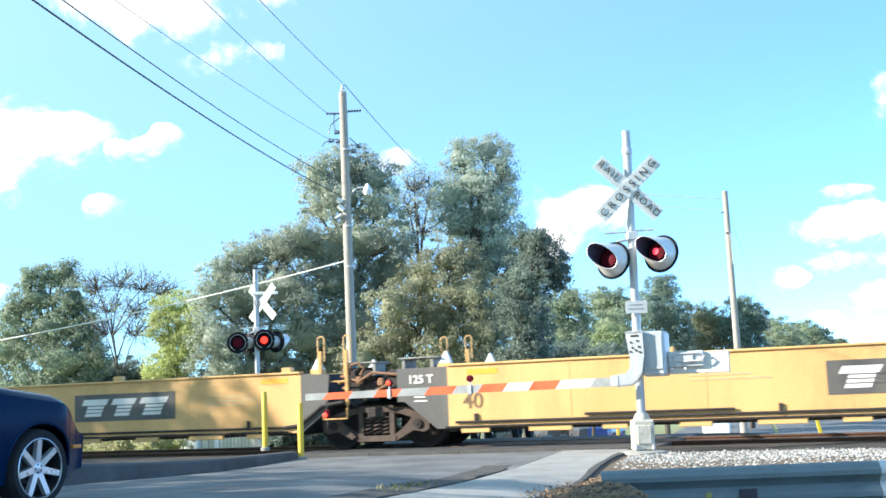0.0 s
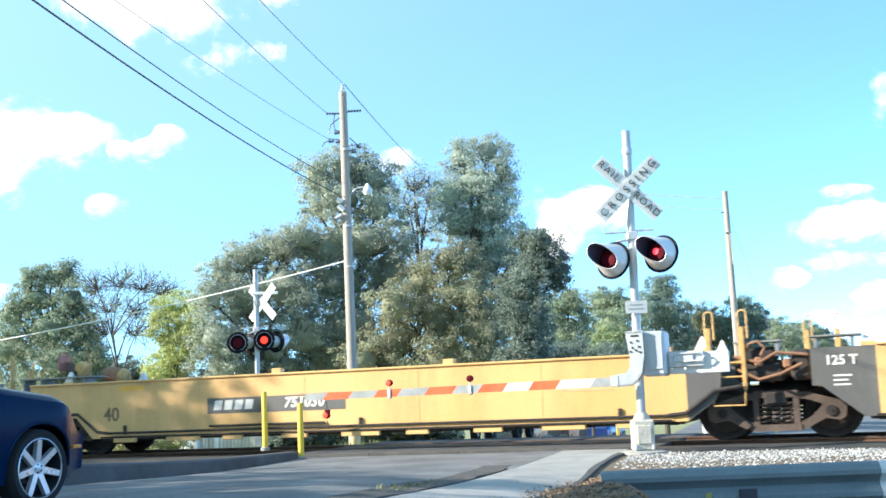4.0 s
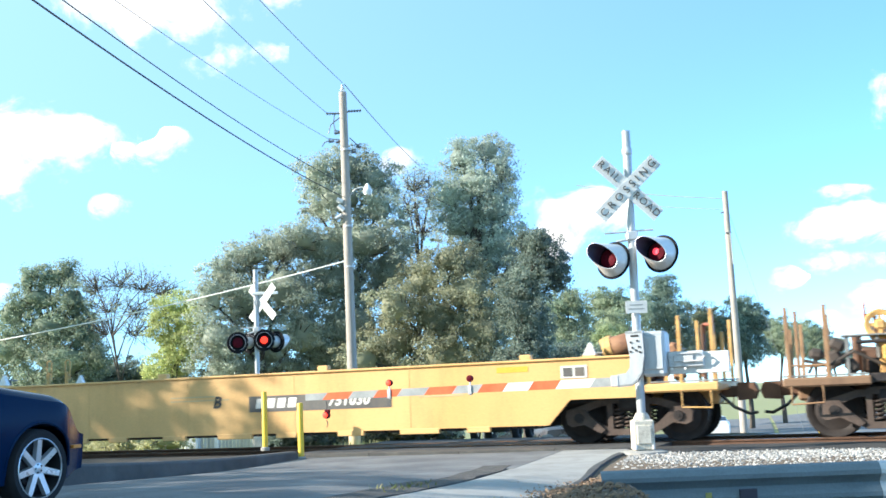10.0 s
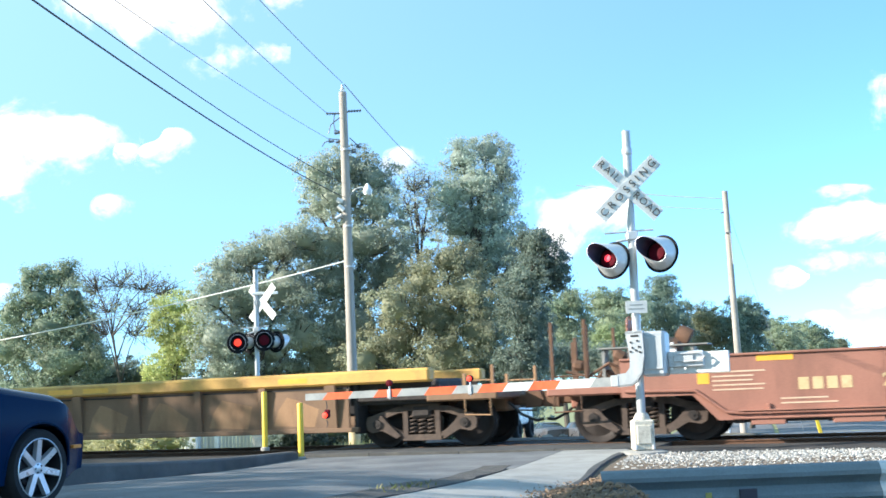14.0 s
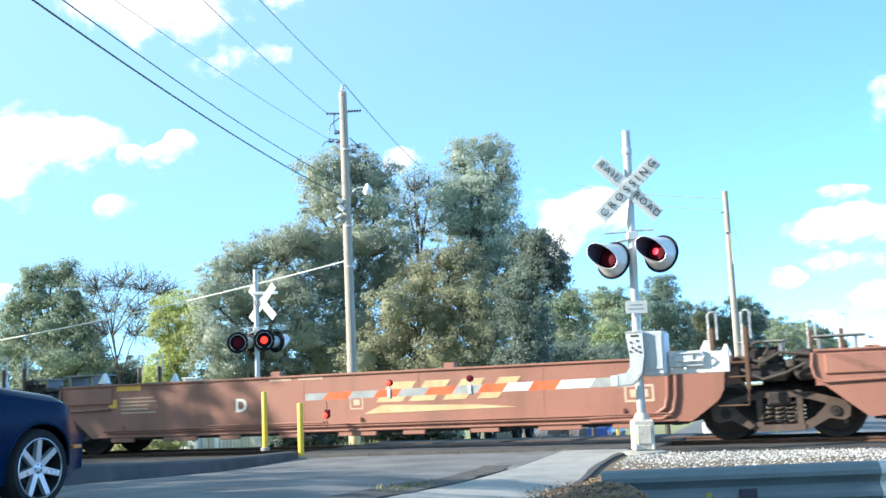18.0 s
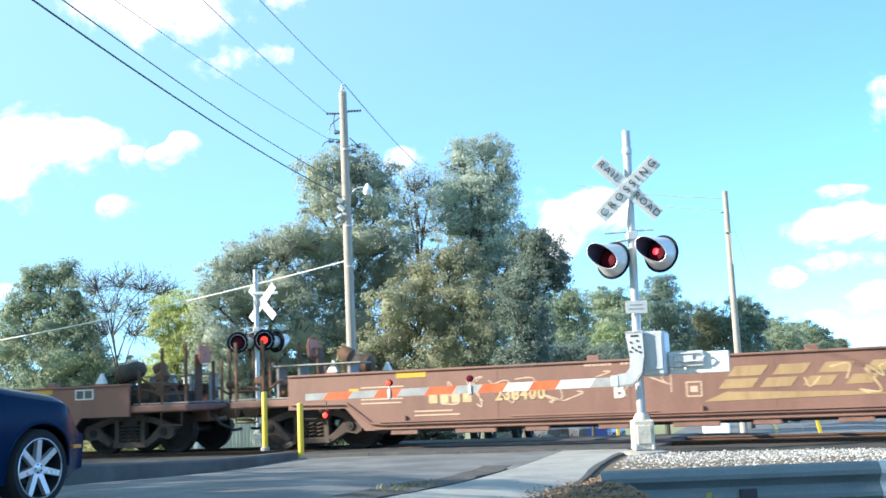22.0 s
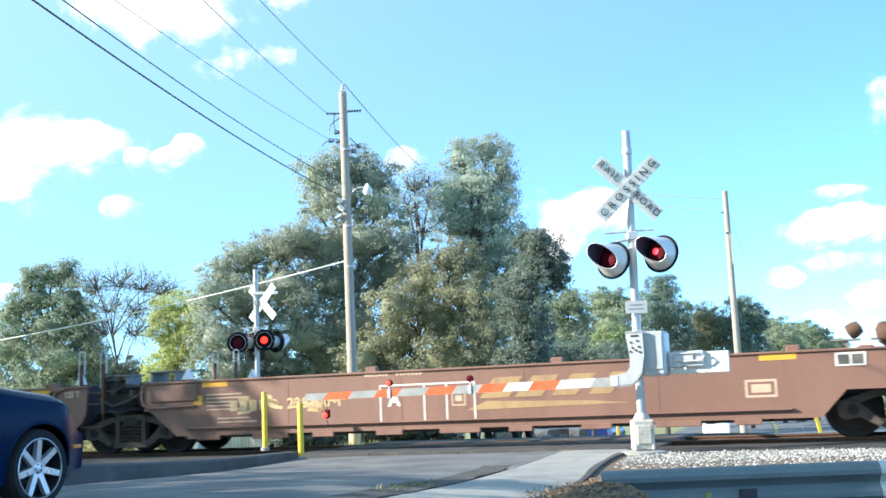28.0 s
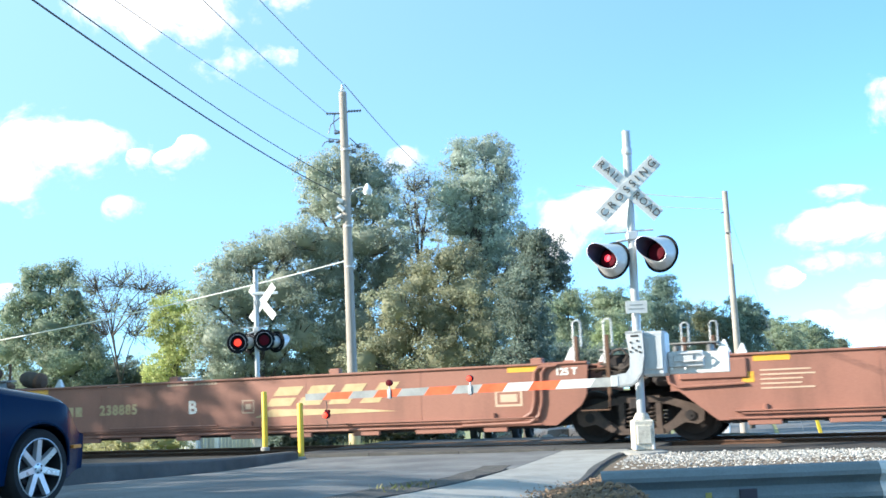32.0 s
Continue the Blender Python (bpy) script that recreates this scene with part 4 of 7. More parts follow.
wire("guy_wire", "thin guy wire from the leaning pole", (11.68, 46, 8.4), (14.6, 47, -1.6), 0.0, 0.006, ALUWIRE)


# ---- railway crossing signals ----
def crossing_signal(label, m, text=True, across=0.0, yaw=0.0, side=0.0):
    """Mast with crossbuck, flashing lamps, small sign and base; lamps look along -y."""
    root = thing("crossing_signal", label, "crossing signal", m)
    Mesh().tube((0, 0, 0.3), (0, 0, 4.93), 0.066, n=20).part("mast", SILVER, root)
    Mesh().ring([(0.075, 4.55), (0.08, 4.56), (0.08, 4.64), (0.075, 4.65)], 20).part("mast_cap", GALV, root)
    base = Mesh().box(-0.16, 0.16, -0.15, 0.15, 0.0, 0.46, 0.025)
    base.box(-0.11, 0.11, -0.175, -0.14, 0.1, 0.38, 0.012).ring([(0.13, 0.46), (0.12, 0.5), (0.085, 0.56)], 16)
    base.part("junction_base", CREAMBASE, root, "chipped cream junction base")
    for x in (-0.13, 0.13):
        Mesh().tube((x, -0.16, 0.02), (x, -0.16, 0.09), 0.022, n=8).part("anchor_bolt", GALV, root)
    Mesh().ring([(0.40, -0.25), (0.37, -0.02), (0.30, 0.0)], 20).part("foundation", CONCRETE, root)
    # crossbuck
    for i, ang in enumerate((44, -44)):
        Mesh().box(-0.63, 0.63, -0.004, 0.004, -0.113, 0.113, 0.003).part("blade", SIGNWHITE, root, "white crossbuck blade with black letters", pose(across + side, -0.10 - 0.012 * i, 4.005, 0, 0, yaw) @ pose(0, 0, 0, 0, ang, 0))
    if across:
        Mesh().box(-0.1, 0.62, -0.13, -0.06, 4.22, 4.3, 0.01).part("sign_bracket", WHITE, root)
    if text:
        r1 = pose(side, -0.122, 4.005) @ pose(0, 0, 0, 0, 44, 0)
        r2 = pose(side, -0.122, 4.005) @ pose(0, 0, 0, 0, -44, 0)
        lettering("RAIL", 0.165, GREYCAR, root, r1 @ pose(-0.40, 0.008, 0), space=1.3)
        lettering("ROAD", 0.165, GREYCAR, root, r1 @ pose(0.38, 0.008, 0), space=1.15)
        lettering("CROSSING", 0.17, GREYCAR, root, r2 @ pose(0, -0.004, 0), space=1.62)
    Mesh().box(-0.05, 0.05, -0.1, 0.08, 3.95, 4.09, 0.01).part("bracket", GALV, root)
    # lamp arm
    arm = Mesh().path([(-0.42, -0.02, 3.32), (0.34, -0.02, 3.36)], 0.016, 8).path([(-0.25, -0.05, 3.18), (0.0, -0.05, 3.22)], 0.02, 8)
    arm.box(-0.09, 0.09, -0.09, 0.09, 3.2, 3.34, 0.02)
    arm.part("lamp_arm", GALV, root)
    return root


def lamp(root, m, deep=0.40, lit=0.07, lean=90, mouth=1.0, wide=0.218):
    """One flashing lamp: round black background, domed housing, visor longest at the angle lean and narrowed to its mouth, red lens and the lit bulb."""
    Mesh().ring([(0.29, 0.0), (0.295, 0.006), (0.295, 0.016), (0.29, 0.022)], 40, pose(0, 0, 0, 90)).part("background_disc", MATTBLACK, root, "black round lamp background", m)
    Mesh().ring([(0.16, 0.0), (0.16, -0.12), (0.11, -0.2), (0.05, -0.22)], 28, pose(0, 0, 0, 90)).part("housing", SILVER, root, "", m)
    for name, mat, r0, r1, lab in (("visor", VISOR, wide, wide - 0.006, "long silver lamp visor"), ("visor_lining", LINING, wide - 0.007, wide - 0.012, "black inside of the visor")):
        n, vs = 34, []
        for i in range(n + 1):
            a = radians(lean - 180 + 360 * i / n) if mouth < 1 else radians(lean - 160 + 320 * i / n)
            d = deep * (0.52 + 0.48 * smooth(-0.95, 0.85, math.cos(a - radians(lean))))
            for r, y in ((r0, 0.0), (r0 - 0.004, -d), (r1 - 0.004, -d), (r1, 0.0)):
                u, v = math.cos(a - radians(lean)) * r, math.sin(a - radians(lean)) * r * (mouth if y else 1)
                u *= 0.78 + 0.22 * mouth if y else 1
                vs.append((u * math.cos(radians(lean)) - v * math.sin(radians(lean)), y, u * math.sin(radians(lean)) + v * math.cos(radians(lean))))
        fs = [(i * 4 + j, i * 4 + (j + 1) % 4, (i + 1) * 4 + (j + 1) % 4, (i + 1) * 4 + j) for i in range(n) for j in range(4)]
        fs += [(0, 1, 2, 3), (n * 4, n * 4 + 3, n * 4 + 2, n * 4 + 1)]
        Mesh().add(vs, fs).part(name, mat, root, lab, m)
    Mesh().ring([(0.14, 0.0), (0.135, 0.02), (0.09, 0.035), (0.01, 0.042)], 28, pose(0, -0.02 - 0.25 * deep, 0, 90)).part("lens", LENS, root, "dark red glass lens", m)
    bulb = Mesh().ring([(lit, 0.0), (lit * 0.95, 0.006), (lit * 0.5, 0.012), (0.01, 0.014)], 24, pose(0, 0, 0, 90)).part("lit_bulb", LAMPRED if deep > 0.2 else LAMPBRIGHT, root, "glowing red lamp bulb", m)
    return bulb, m @ pose(0, -0.25 * deep, 0)


MATTBLACK = surf("matt_black_paint", (0.012, 0.012, 0.014), (0.022, 0.022, 0.024), 0.95, scale=4, bump=0.05, spec=0.05)
LINING = surf("blue_black_lining", (0.085, 0.085, 0.15), (0.11, 0.11, 0.19), 0.6, scale=4, bump=0)
VISOR = surf("visor_paint", (0.60, 0.61, 0.62), (0.72, 0.73, 0.74), 0.45, 0.2, scale=5, fine=70, bump=0.05)
near = crossing_signal("silver crossing signal mast with crossbuck and red lamps", pose(2.90, 17.35, 0.06, 0, 0.45, 0), side=-0.03)
BULBS = []
BULBS.append((*lamp(near, pose(-0.31, -0.10, 2.885, -9, 0, -40), 0.45, lean=142, mouth=0.58, wide=0.262, lit=0.055), "L"))
BULBS.append((*lamp(near, pose(0.43, -0.10, 2.965, -9, 0, -40), 0.45, lean=142, mouth=0.58, wide=0.262, lit=0.055), "R"))
Mesh().box(-0.165, 0.165, -0.085, -0.077, 2.07, 2.26, 0.003).part("small_sign", SIGNWHITE, near, "small white notice plate")
for k, w in enumerate((0.2, 0.24)):
    Mesh().box(-w / 2, w / 2, -0.089, -0.0855, 2.19 - k * 0.06, 2.205 - k * 0.06).part("sign_line", GREYTAPE, near)


def gate():
    """Gate mechanism on the mast and its lowered striped arm."""
    g = thing("crossing_gate", "lowered red and white striped crossing gate with grey mechanism", "crossing gate", pose(2.90, 17.35, 0.06, 0, 0, TURN))
    Mesh().box(0.10, 0.46, -0.2, 0.24, 1.10, 1.78, 0.04).part("mechanism_box", SILVER, g, "grey metal gate mechanism box")
    Mesh().box(0.13, 0.43, -0.225, -0.195, 1.2, 1.7, 0.012).part("box_cover", SILVER, g)
    # curved cast arm holder in front of the mast
    prof = [(-0.10, 1.78), (0.16, 1.78), (0.17, 1.40), (0.13, 1.17), (0.03, 1.03), (-0.06, 0.97), (-0.26, 0.96), (-0.26, 1.15), (-0.12, 1.17), (-0.06, 1.25), (-0.05, 1.4)]
    Mesh().plate(prof, -0.33, -0.27).part("arm_holder", SILVER, g, "curved silver gate arm holder")
    Mesh().plate([(-0.1, 1.79), (0.16, 1.79), (0.16, 1.75), (-0.1, 1.75)], -0.33, -0.2).plate([(-0.26, 0.965), (-0.06, 0.975), (0.04, 1.035), (0.13, 1.17), (0.17, 1.4), (0.16, 1.4), (0.12, 1.19), (0.03, 1.06), (-0.06, 1.0), (-0.26, 0.99)], -0.33, -0.2).part("holder_flange", SILVER, g)
    bolts = Mesh()
    for x, z in ((-0.02, 1.62), (0.08, 1.64), (0.0, 1.54), (0.1, 1.55), (0.05, 1.5), (-0.03, 1.48), (0.11, 1.47)):
        bolts.tube((x, -0.345, z), (x, -0.33, z), 0.017, n=8)
    bolts.part("bolt", BLACK, g)
    Mesh().box(-0.02, 0.10, -0.336, -0.329, 1.70, 1.73).part("slot", BLACK, g)
    # counterweight arm on the other side
    Mesh().box(0.46, 1.36, 0.05, 0.11, 1.12, 1.44, 0.01).part("counterweight_plate", SIGNWHITE, g, "white counterweight side plate")
    Mesh().box(0.46, 1.0, -0.02, 0.05, 1.22, 1.46, 0.015).box(0.55, 0.85, -0.05, -0.02, 1.30, 1.40, 0.01).part("counterweight", GALV, g)
    Mesh().path([(0.62, -0.06, 1.42), (0.95, -0.06, 1.43), (1.02, -0.06, 1.37), (0.95, -0.06, 1.31), (0.7, -0.06, 1.30)], 0.015, 8).part("hook", GALV, g)
    for x in (0.52, 0.72):
        Mesh().tube((x, -0.03, 1.2), (x, -0.06, 1.2), 0.02, n=8).part("counterweight_bolt", WHITE, g)
    # arm
    x0, x1, z0, z1, n = -0.284, -5.571, 1.045, 1.008, 13
    cols = [GREYTAPE, SIGNWHITE, REDTAPE, SIGNWHITE, REDTAPE, GREYTAPE, REDTAPE, GREYTAPE, REDTAPE, GREYTAPE, REDTAPE, GREYTAPE, GREYTAPE]
    cuts = [0.0, 0.068, 0.171, 0.254, 0.333, 0.412, 0.494, 0.584, 0.675, 0.754, 0.841, 0.93, 0.962, 1.0]
    for i in range(n):
        a, b = cuts[i], cuts[i + 1]
        h0, h1 = 0.070 - 0.014 * a, 0.070 - 0.014 * b
        xa, xb = x0 + (x1 - x0) * a, x0 + (x1 - x0) * b
        za, zb = z0 + (z1 - z0) * a, z0 + (z1 - z0) * b
        sk = 0.05 if 0 < i < n - 1 else 0.0
        sk2 = 0.05 if i < n - 2 else 0.0
        Mesh().plate([(xa - sk, za - h0), (xb - sk2, zb - h1), (xb + sk2, zb + h1), (xa + sk, za + h0)], -0.315, -0.275).part("arm_stripe", cols[i], g)
    Mesh().box(-0.36, -0.24, -0.34, -0.25, 0.97, 1.14, 0.01).part("arm_clamp", GALV, g)
    for i, x in enumerate((-2.63, -4.03)):
        zz = z0 + (z1 - z0) * (x - x0) / (x1 - x0)
        Mesh().tube((x, -0.30, zz - 0.1), (x, -0.30, zz + 0.13), 0.014, n=8).box(x - 0.03, x + 0.03, -0.335, -0.265, zz - 0.085, zz + 0.06, 0.006).part("lamp_bracket", GALV, g)
        b = Mesh().ring([(0.052, -0.03), (0.055, 0), (0.052, 0.03), (0.02, 0.04)], 16, pose(x, -0.30, zz + 0.165, 90)).part("arm_lamp", LENS, g, "round red gate arm lamp")
        bulb = Mesh().ring([(0.04, 0.0), (0.04, 0.012), (0.01, 0.018)], 16, pose(0, 0, 0, 90)).part("lit_bulb", LAMPBRIGHT, g)
        BULBS.append((bulb, pose(x, -0.336, zz + 0.165), "LR"[i]))
    x = -5.19
    Mesh().path([(x, -0.3, 0.93), (x + 0.015, -0.3, 0.84), (x, -0.3, 0.77)], 0.008, 6).path([(x, -0.3, 0.62), (x + 0.02, -0.3, 0.56), (x, -0.3, 0.5)], 0.008, 6).part("lamp_cord", BLACK, g)
    Mesh().ring([(0.055, -0.04), (0.06, 0), (0.055, 0.04)], 16, pose(x, -0.30, 0.70, 90)).box(x - 0.03, x + 0.06, -0.32, -0.26, 0.74, 0.79, 0.01).part("tip_lamp", LENS, g, "red lamp hanging from the arm's tip")
    bulb = Mesh().ring([(0.045, 0.0), (0.045, 0.012), (0.01, 0.018)], 16, pose(0, 0, 0, 90)).part("lit_bulb", LAMPBRIGHT, g)
    BULBS.append((bulb, pose(x, -0.35, 0.70), "ON"))
    return g


gate()

far = crossing_signal("silver crossing signal beyond the track, seen from behind", pose(-5.2, 31, -0.30, 0, 0, 0), text=False, across=0.19, yaw=-36)
BULBS.append((*lamp(far, pose(-0.50, -0.12, 2.93, 0, 0, 8), 0.16, 0.10), "L"))
BULBS.append((*lamp(far, pose(0.22, -0.12, 2.97, 0, 0, 8), 0.16, 0.10), "R"))
for x in (-0.22, 0.50):
    lamp(far, pose(x, 0.12, 2.93, 0, 0, 150))[0].matrix_basis = pose(x, 0.12, 2.93, 0, 0, 150) @ pose(0, 0.06, 0)


# ---- bollards, guardrail, mound, gravel ----
def bollard(x, y, z, h, label):
    root = thing("bollard", label, "bollard", pose(x, y, z), "yellow bollards by the kerb")
    Mesh().ring([(0.052, -0.05), (0.052, h - 0.02), (0.045, h - 0.005), (0.02, h)], 16).part("post", YPOST, root)
    Mesh().ring([(0.085, -0.05), (0.085, 0.0), (0.06, 0.02)], 16).part("footing", CONCRETE, root)


bollard(-3.49, 21.5, 0.16, 1.05, "yellow steel bollard on the kerb island")
bollard(-2.57, 19.6, 0.05, 0.93, "yellow steel bollard at the end of the kerb")


MARKER = surf("faded_yellow_marker", (0.28, 0.25, 0.07), (0.36, 0.32, 0.10), 0.6, bump=0)


def guardrail():
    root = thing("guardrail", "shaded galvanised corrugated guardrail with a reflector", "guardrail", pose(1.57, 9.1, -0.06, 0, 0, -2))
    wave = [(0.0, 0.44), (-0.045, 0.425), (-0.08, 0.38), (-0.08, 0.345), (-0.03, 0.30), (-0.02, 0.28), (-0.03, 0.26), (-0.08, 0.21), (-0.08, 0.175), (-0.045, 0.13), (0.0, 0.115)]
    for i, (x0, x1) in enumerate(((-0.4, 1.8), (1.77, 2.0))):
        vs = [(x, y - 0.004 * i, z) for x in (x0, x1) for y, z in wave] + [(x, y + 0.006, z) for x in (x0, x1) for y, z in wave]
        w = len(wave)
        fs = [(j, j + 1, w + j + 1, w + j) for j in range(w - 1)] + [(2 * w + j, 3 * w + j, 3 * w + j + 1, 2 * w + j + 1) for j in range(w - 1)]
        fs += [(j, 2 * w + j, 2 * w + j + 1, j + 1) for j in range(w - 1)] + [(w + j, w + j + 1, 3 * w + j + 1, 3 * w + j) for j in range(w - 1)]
        Mesh().add(vs, fs).part("beam" if i == 0 else "end_piece", SHADEDGUARD if i == 0 else GALV, root)
    for x in (0.25, 1.85):
        Mesh().box(x - 0.07, x + 0.07, 0.02, 0.2, -0.6, 0.42, 0.01).part("post", TIMBER, root)
    Mesh().box(0.66, 0.80, -0.10, -0.085, 0.16, 0.27, 0.005).part("reflector", surf("dark_reflector", (0.02, 0.02, 0.035), (0.03, 0.028, 0.05), 0.4, bump=0), root, "dark square reflector")
    Mesh().box(0.40, 0.45, -0.088, -0.08, 0.14, 0.25, 0.003).part("marker", MARKER, root, "small faded yellow marker")


guardrail()


def mound_height(x, y):
    cx = 1.38 + 0.1 * (y - 9)
    return max(0.34 * math.exp(-((x - cx) / 0.62) ** 2 - ((y - 9.9) / 2.2) ** 2), 0.44 * math.exp(-((x - 1.2) / 0.5) ** 2 - ((y - 8.2) / 0.75) ** 2))


def mound():
    n = 34
    vs = []
    for j in range(n + 1):
        for i in range(n + 1):
            x, y = 0.0 + 2.7 * i / n, 6.2 + 8.0 * j / n
            h = mound_height(x, y)
            h += 0.05 * noise.noise(Vector((x * 3, y * 3, 1))) * min(1, h * 8)
            vs.append((x, y, ground_z(x, y) - 0.03 + h))
    w = n + 1
    m = Mesh().add(vs, [(j * w + i, j * w + i + 1, (j + 1) * w + i + 1, (j + 1) * w + i) for j in range(n) for i in range(n)])
    tagged(m.part("dirt_mound", DIRT), "low mound of brown soil and dead leaves", "mound", kind="structure")


mound()


def rocks(name, label, mat, n, where, size, seed):
    rng = np.random.default_rng(seed)
    base = np.array([(1, 0, 0), (-1, 0, 0), (0, 1, 0), (0, -1, 0), (0, 0, 1), (0.6, 0.6, 0.5), (-0.6, 0.6, 0.5), (-0.6, -0.6, 0.5), (0.6, -0.6, 0.5)])
    fc = [(0, 5, 8), (0, 2, 5), (5, 2, 6), (2, 1, 6), (6, 1, 7), (1, 3, 7), (7, 3, 8), (3, 0, 8), (4, 5, 6), (4, 6, 7), (4, 7, 8), (4, 8, 5)]
    vs, fs = [], []
    for i in range(n):
        x, y = where(rng)
        s = size * rng.uniform(0.5, 1.5)
        v = base * rng.uniform(0.7, 1.25, size=(9, 1)) * np.array([1, rng.uniform(0.6, 1), rng.uniform(0.5, 0.9)]) * s
        a = rng.uniform(0, 6.28)
        rot = np.array([[math.cos(a), -math.sin(a), 0], [math.sin(a), math.cos(a), 0], [0, 0, 1]])
        v = v @ rot.T + np.array([x, y, ground_z(x, y) + rng.uniform(0.0, 0.5) * s])
        k = len(vs)
        vs += v.tolist()
        fs += [(a + k, b + k, c + k) for a, b, c in fc]
    me = bpy.data.meshes.new(name)
    me.from_pydata(vs, [], fs)
    me.materials.append(mat)
    return tagged(new(name, me), label, "gravel", kind="stuff")


def gravel_place(rng):
    u, q = rng.uniform(-2.6, 9.0), rng.uniform(-6.8, -3.9)
    if q < -5.8 + 0.4 * math.sin(u * 2) and rng.uniform() < 0.6:
        q += 1.2
    p = on_track(u, q)
    if p.dot(RPER) < -1.9:
        p += RPER * (0.9 + rng.uniform(0, 2.5))
    return p.x, p.y


rocks("gravel_bed", "bright white crushed stone beside the track", GRAVEL, 17000, gravel_place, 0.021, 5)


def litter_place(rng):
    y = rng.uniform(7.4, 13.8)
    return rng.normal(1.3 + 0.1 * (y - 9), 0.38), y


def litter(name, label, n, seed, mat):
    """Dead leaves and bark chips lying on the mound."""
    rng = np.random.default_rng(seed)
    vs, fs = [], []
    for i in range(n):
        x, y = litter_place(rng)
        h = mound_height(x, y)
        c = Vector((x, y, ground_z(x, y) - 0.01 + h + rng.uniform(0, 0.03)))
        t = Vector(rng.normal(size=3))
        t.z *= 0.4
        t.normalize()
        b = t.orthogonal().normalized() * 0.4
        s = rng.uniform(0.012, 0.034)
        k = len(vs)
        vs += [tuple(c - t * s), tuple(c - b * s), tuple(c + t * s), tuple(c + b * s)]
        fs.append((k, k + 1, k + 2, k + 3))
    me = bpy.data.meshes.new(name)
    me.from_pydata(vs, [], fs)
    me.materials.append(mat)
    return tagged(new(name, me), label, "litter", kind="stuff")


LITTER = leafy("dead_leaves", (0.15, 0.09, 0.055), (0.22, 0.14, 0.085), (0.30, 0.20, 0.125), 0.1)
litter("leaf_litter", "brown dead leaves and bark on the soil", 7000, 6, LITTER)


def grass(name, label, n, place, h, seed, mat):
    """Blades of grass, one joined mesh."""
    rng = np.random.default_rng(seed)
    vs, fs = [], []
    for i in range(n):
        x, y = place(rng)
        z = ground_z(x, y) - 0.02
        a, hh = rng.uniform(0, 6.28), h * rng.uniform(0.5, 1.3)
        dx, dy = math.cos(a), math.sin(a)
        w = 0.012 + 0.03 * hh
        lx, ly = rng.normal(0, 0.3) * hh, rng.normal(0, 0.3) * hh
        k = len(vs)
        vs += [(x - dx * w, y - dy * w, z), (x + dx * w, y + dy * w, z), (x + lx * 0.4 + dx * w * 0.6, y + ly * 0.4 + dy * w * 0.6, z + hh * 0.6), (x + lx * 0.4 - dx * w * 0.6, y + ly * 0.4 - dy * w * 0.6, z + hh * 0.6), (x + lx, y + ly, z + hh)]
        fs += [(k, k + 1, k + 2, k + 3), (k + 3, k + 2, k + 4)]
    me = bpy.data.meshes.new(name)
    me.from_pydata(vs, [], fs)
    me.materials.append(mat)
    return tagged(new(name, me), label, "grass", kind="stuff")


def beyond(rng):
    p = on_track(rng.uniform(-30, -10.8), rng.uniform(5.0, 14.0))
    return p.x, p.y


def beyond_right(rng):
    p = on_track(rng.uniform(6, 40), rng.uniform(5.0, 40.0))
    return p.x, p.y


def tuft(rng):
    p = on_road(rng.normal(-3.4, 0.09), rng.choice([10.4, 10.8, 11.1, 11.5]) + rng.normal(0, 0.16))
    return p.x, p.y


def tuft_edge(rng):
    p = on_road(rng.normal(-1.9, 0.16), rng.uniform(8.0, 12.5))
    return p.x, p.y


DRYGRASS = leafy("dry_grass_blades", (0.26, 0.27, 0.10), (0.36, 0.35, 0.16), (0.48, 0.45, 0.25), 0.4)
grass("tall_grass", "pale dry grass beyond the railway", 9000, beyond, 0.12, 8, DRYGRASS)
grass("verge_grass", "dry grass beside the road beyond the railway", 6000, beyond_right, 0.16, 9, DRYGRASS)
grass("grass_tuft", "tufts of grass growing in the joint", 150, tuft, 0.085, 10, GRASS)
grass("edge_grass", "short grass along the drive's edge", 500, tuft_edge, 0.07, 11, GRASS)


def fence():
    """A low weathered board fence beyond the railway."""
    root = thing("board_fence", "low weathered pale board fence with white posts beyond the railway", "fence", pose(0, 0, 0))
    board = Mesh().add([(-0.065, -0.01, 0), (0.065, -0.01, 0), (0.065, 0.01, 0), (-0.065, 0.01, 0), (-0.065, -0.01, 1.14), (0.065, -0.01, 1.14), (0.065, 0.01, 1.14), (-0.065, 0.01, 1.14), (0, -0.01, 1.19), (0, 0.01, 1.19)], [(0, 1, 5, 8, 4), (2, 3, 7, 9, 6), (1, 2, 6, 5), (3, 0, 4, 7), (5, 6, 9, 8), (4, 8, 9, 7), (0, 3, 2, 1)]).data("board", FENCEWOOD, False)
    n = 43
    for i in range(n):
        x, y = -10.9 + 0.145 * i, 46.6 + 0.02 * i
        ob = new("board", board)
        ob.parent = root
        ob.matrix_basis = pose(x, y, ground_z(x, y) - 0.02 + 0.02 * math.sin(i * 2.1), 0, 0.6 * math.sin(i * 1.3), 8)
    for z in (0.35, 0.9):
        x0, x1 = -11.0, -4.7
        Mesh().path([(x0, 46.66, ground_z(x0, 46.6) + z), (x1, 47.55, ground_z(x1, 47.5) + z)], 0.04, 6).part("fence_rail", FENCEWOOD, root)
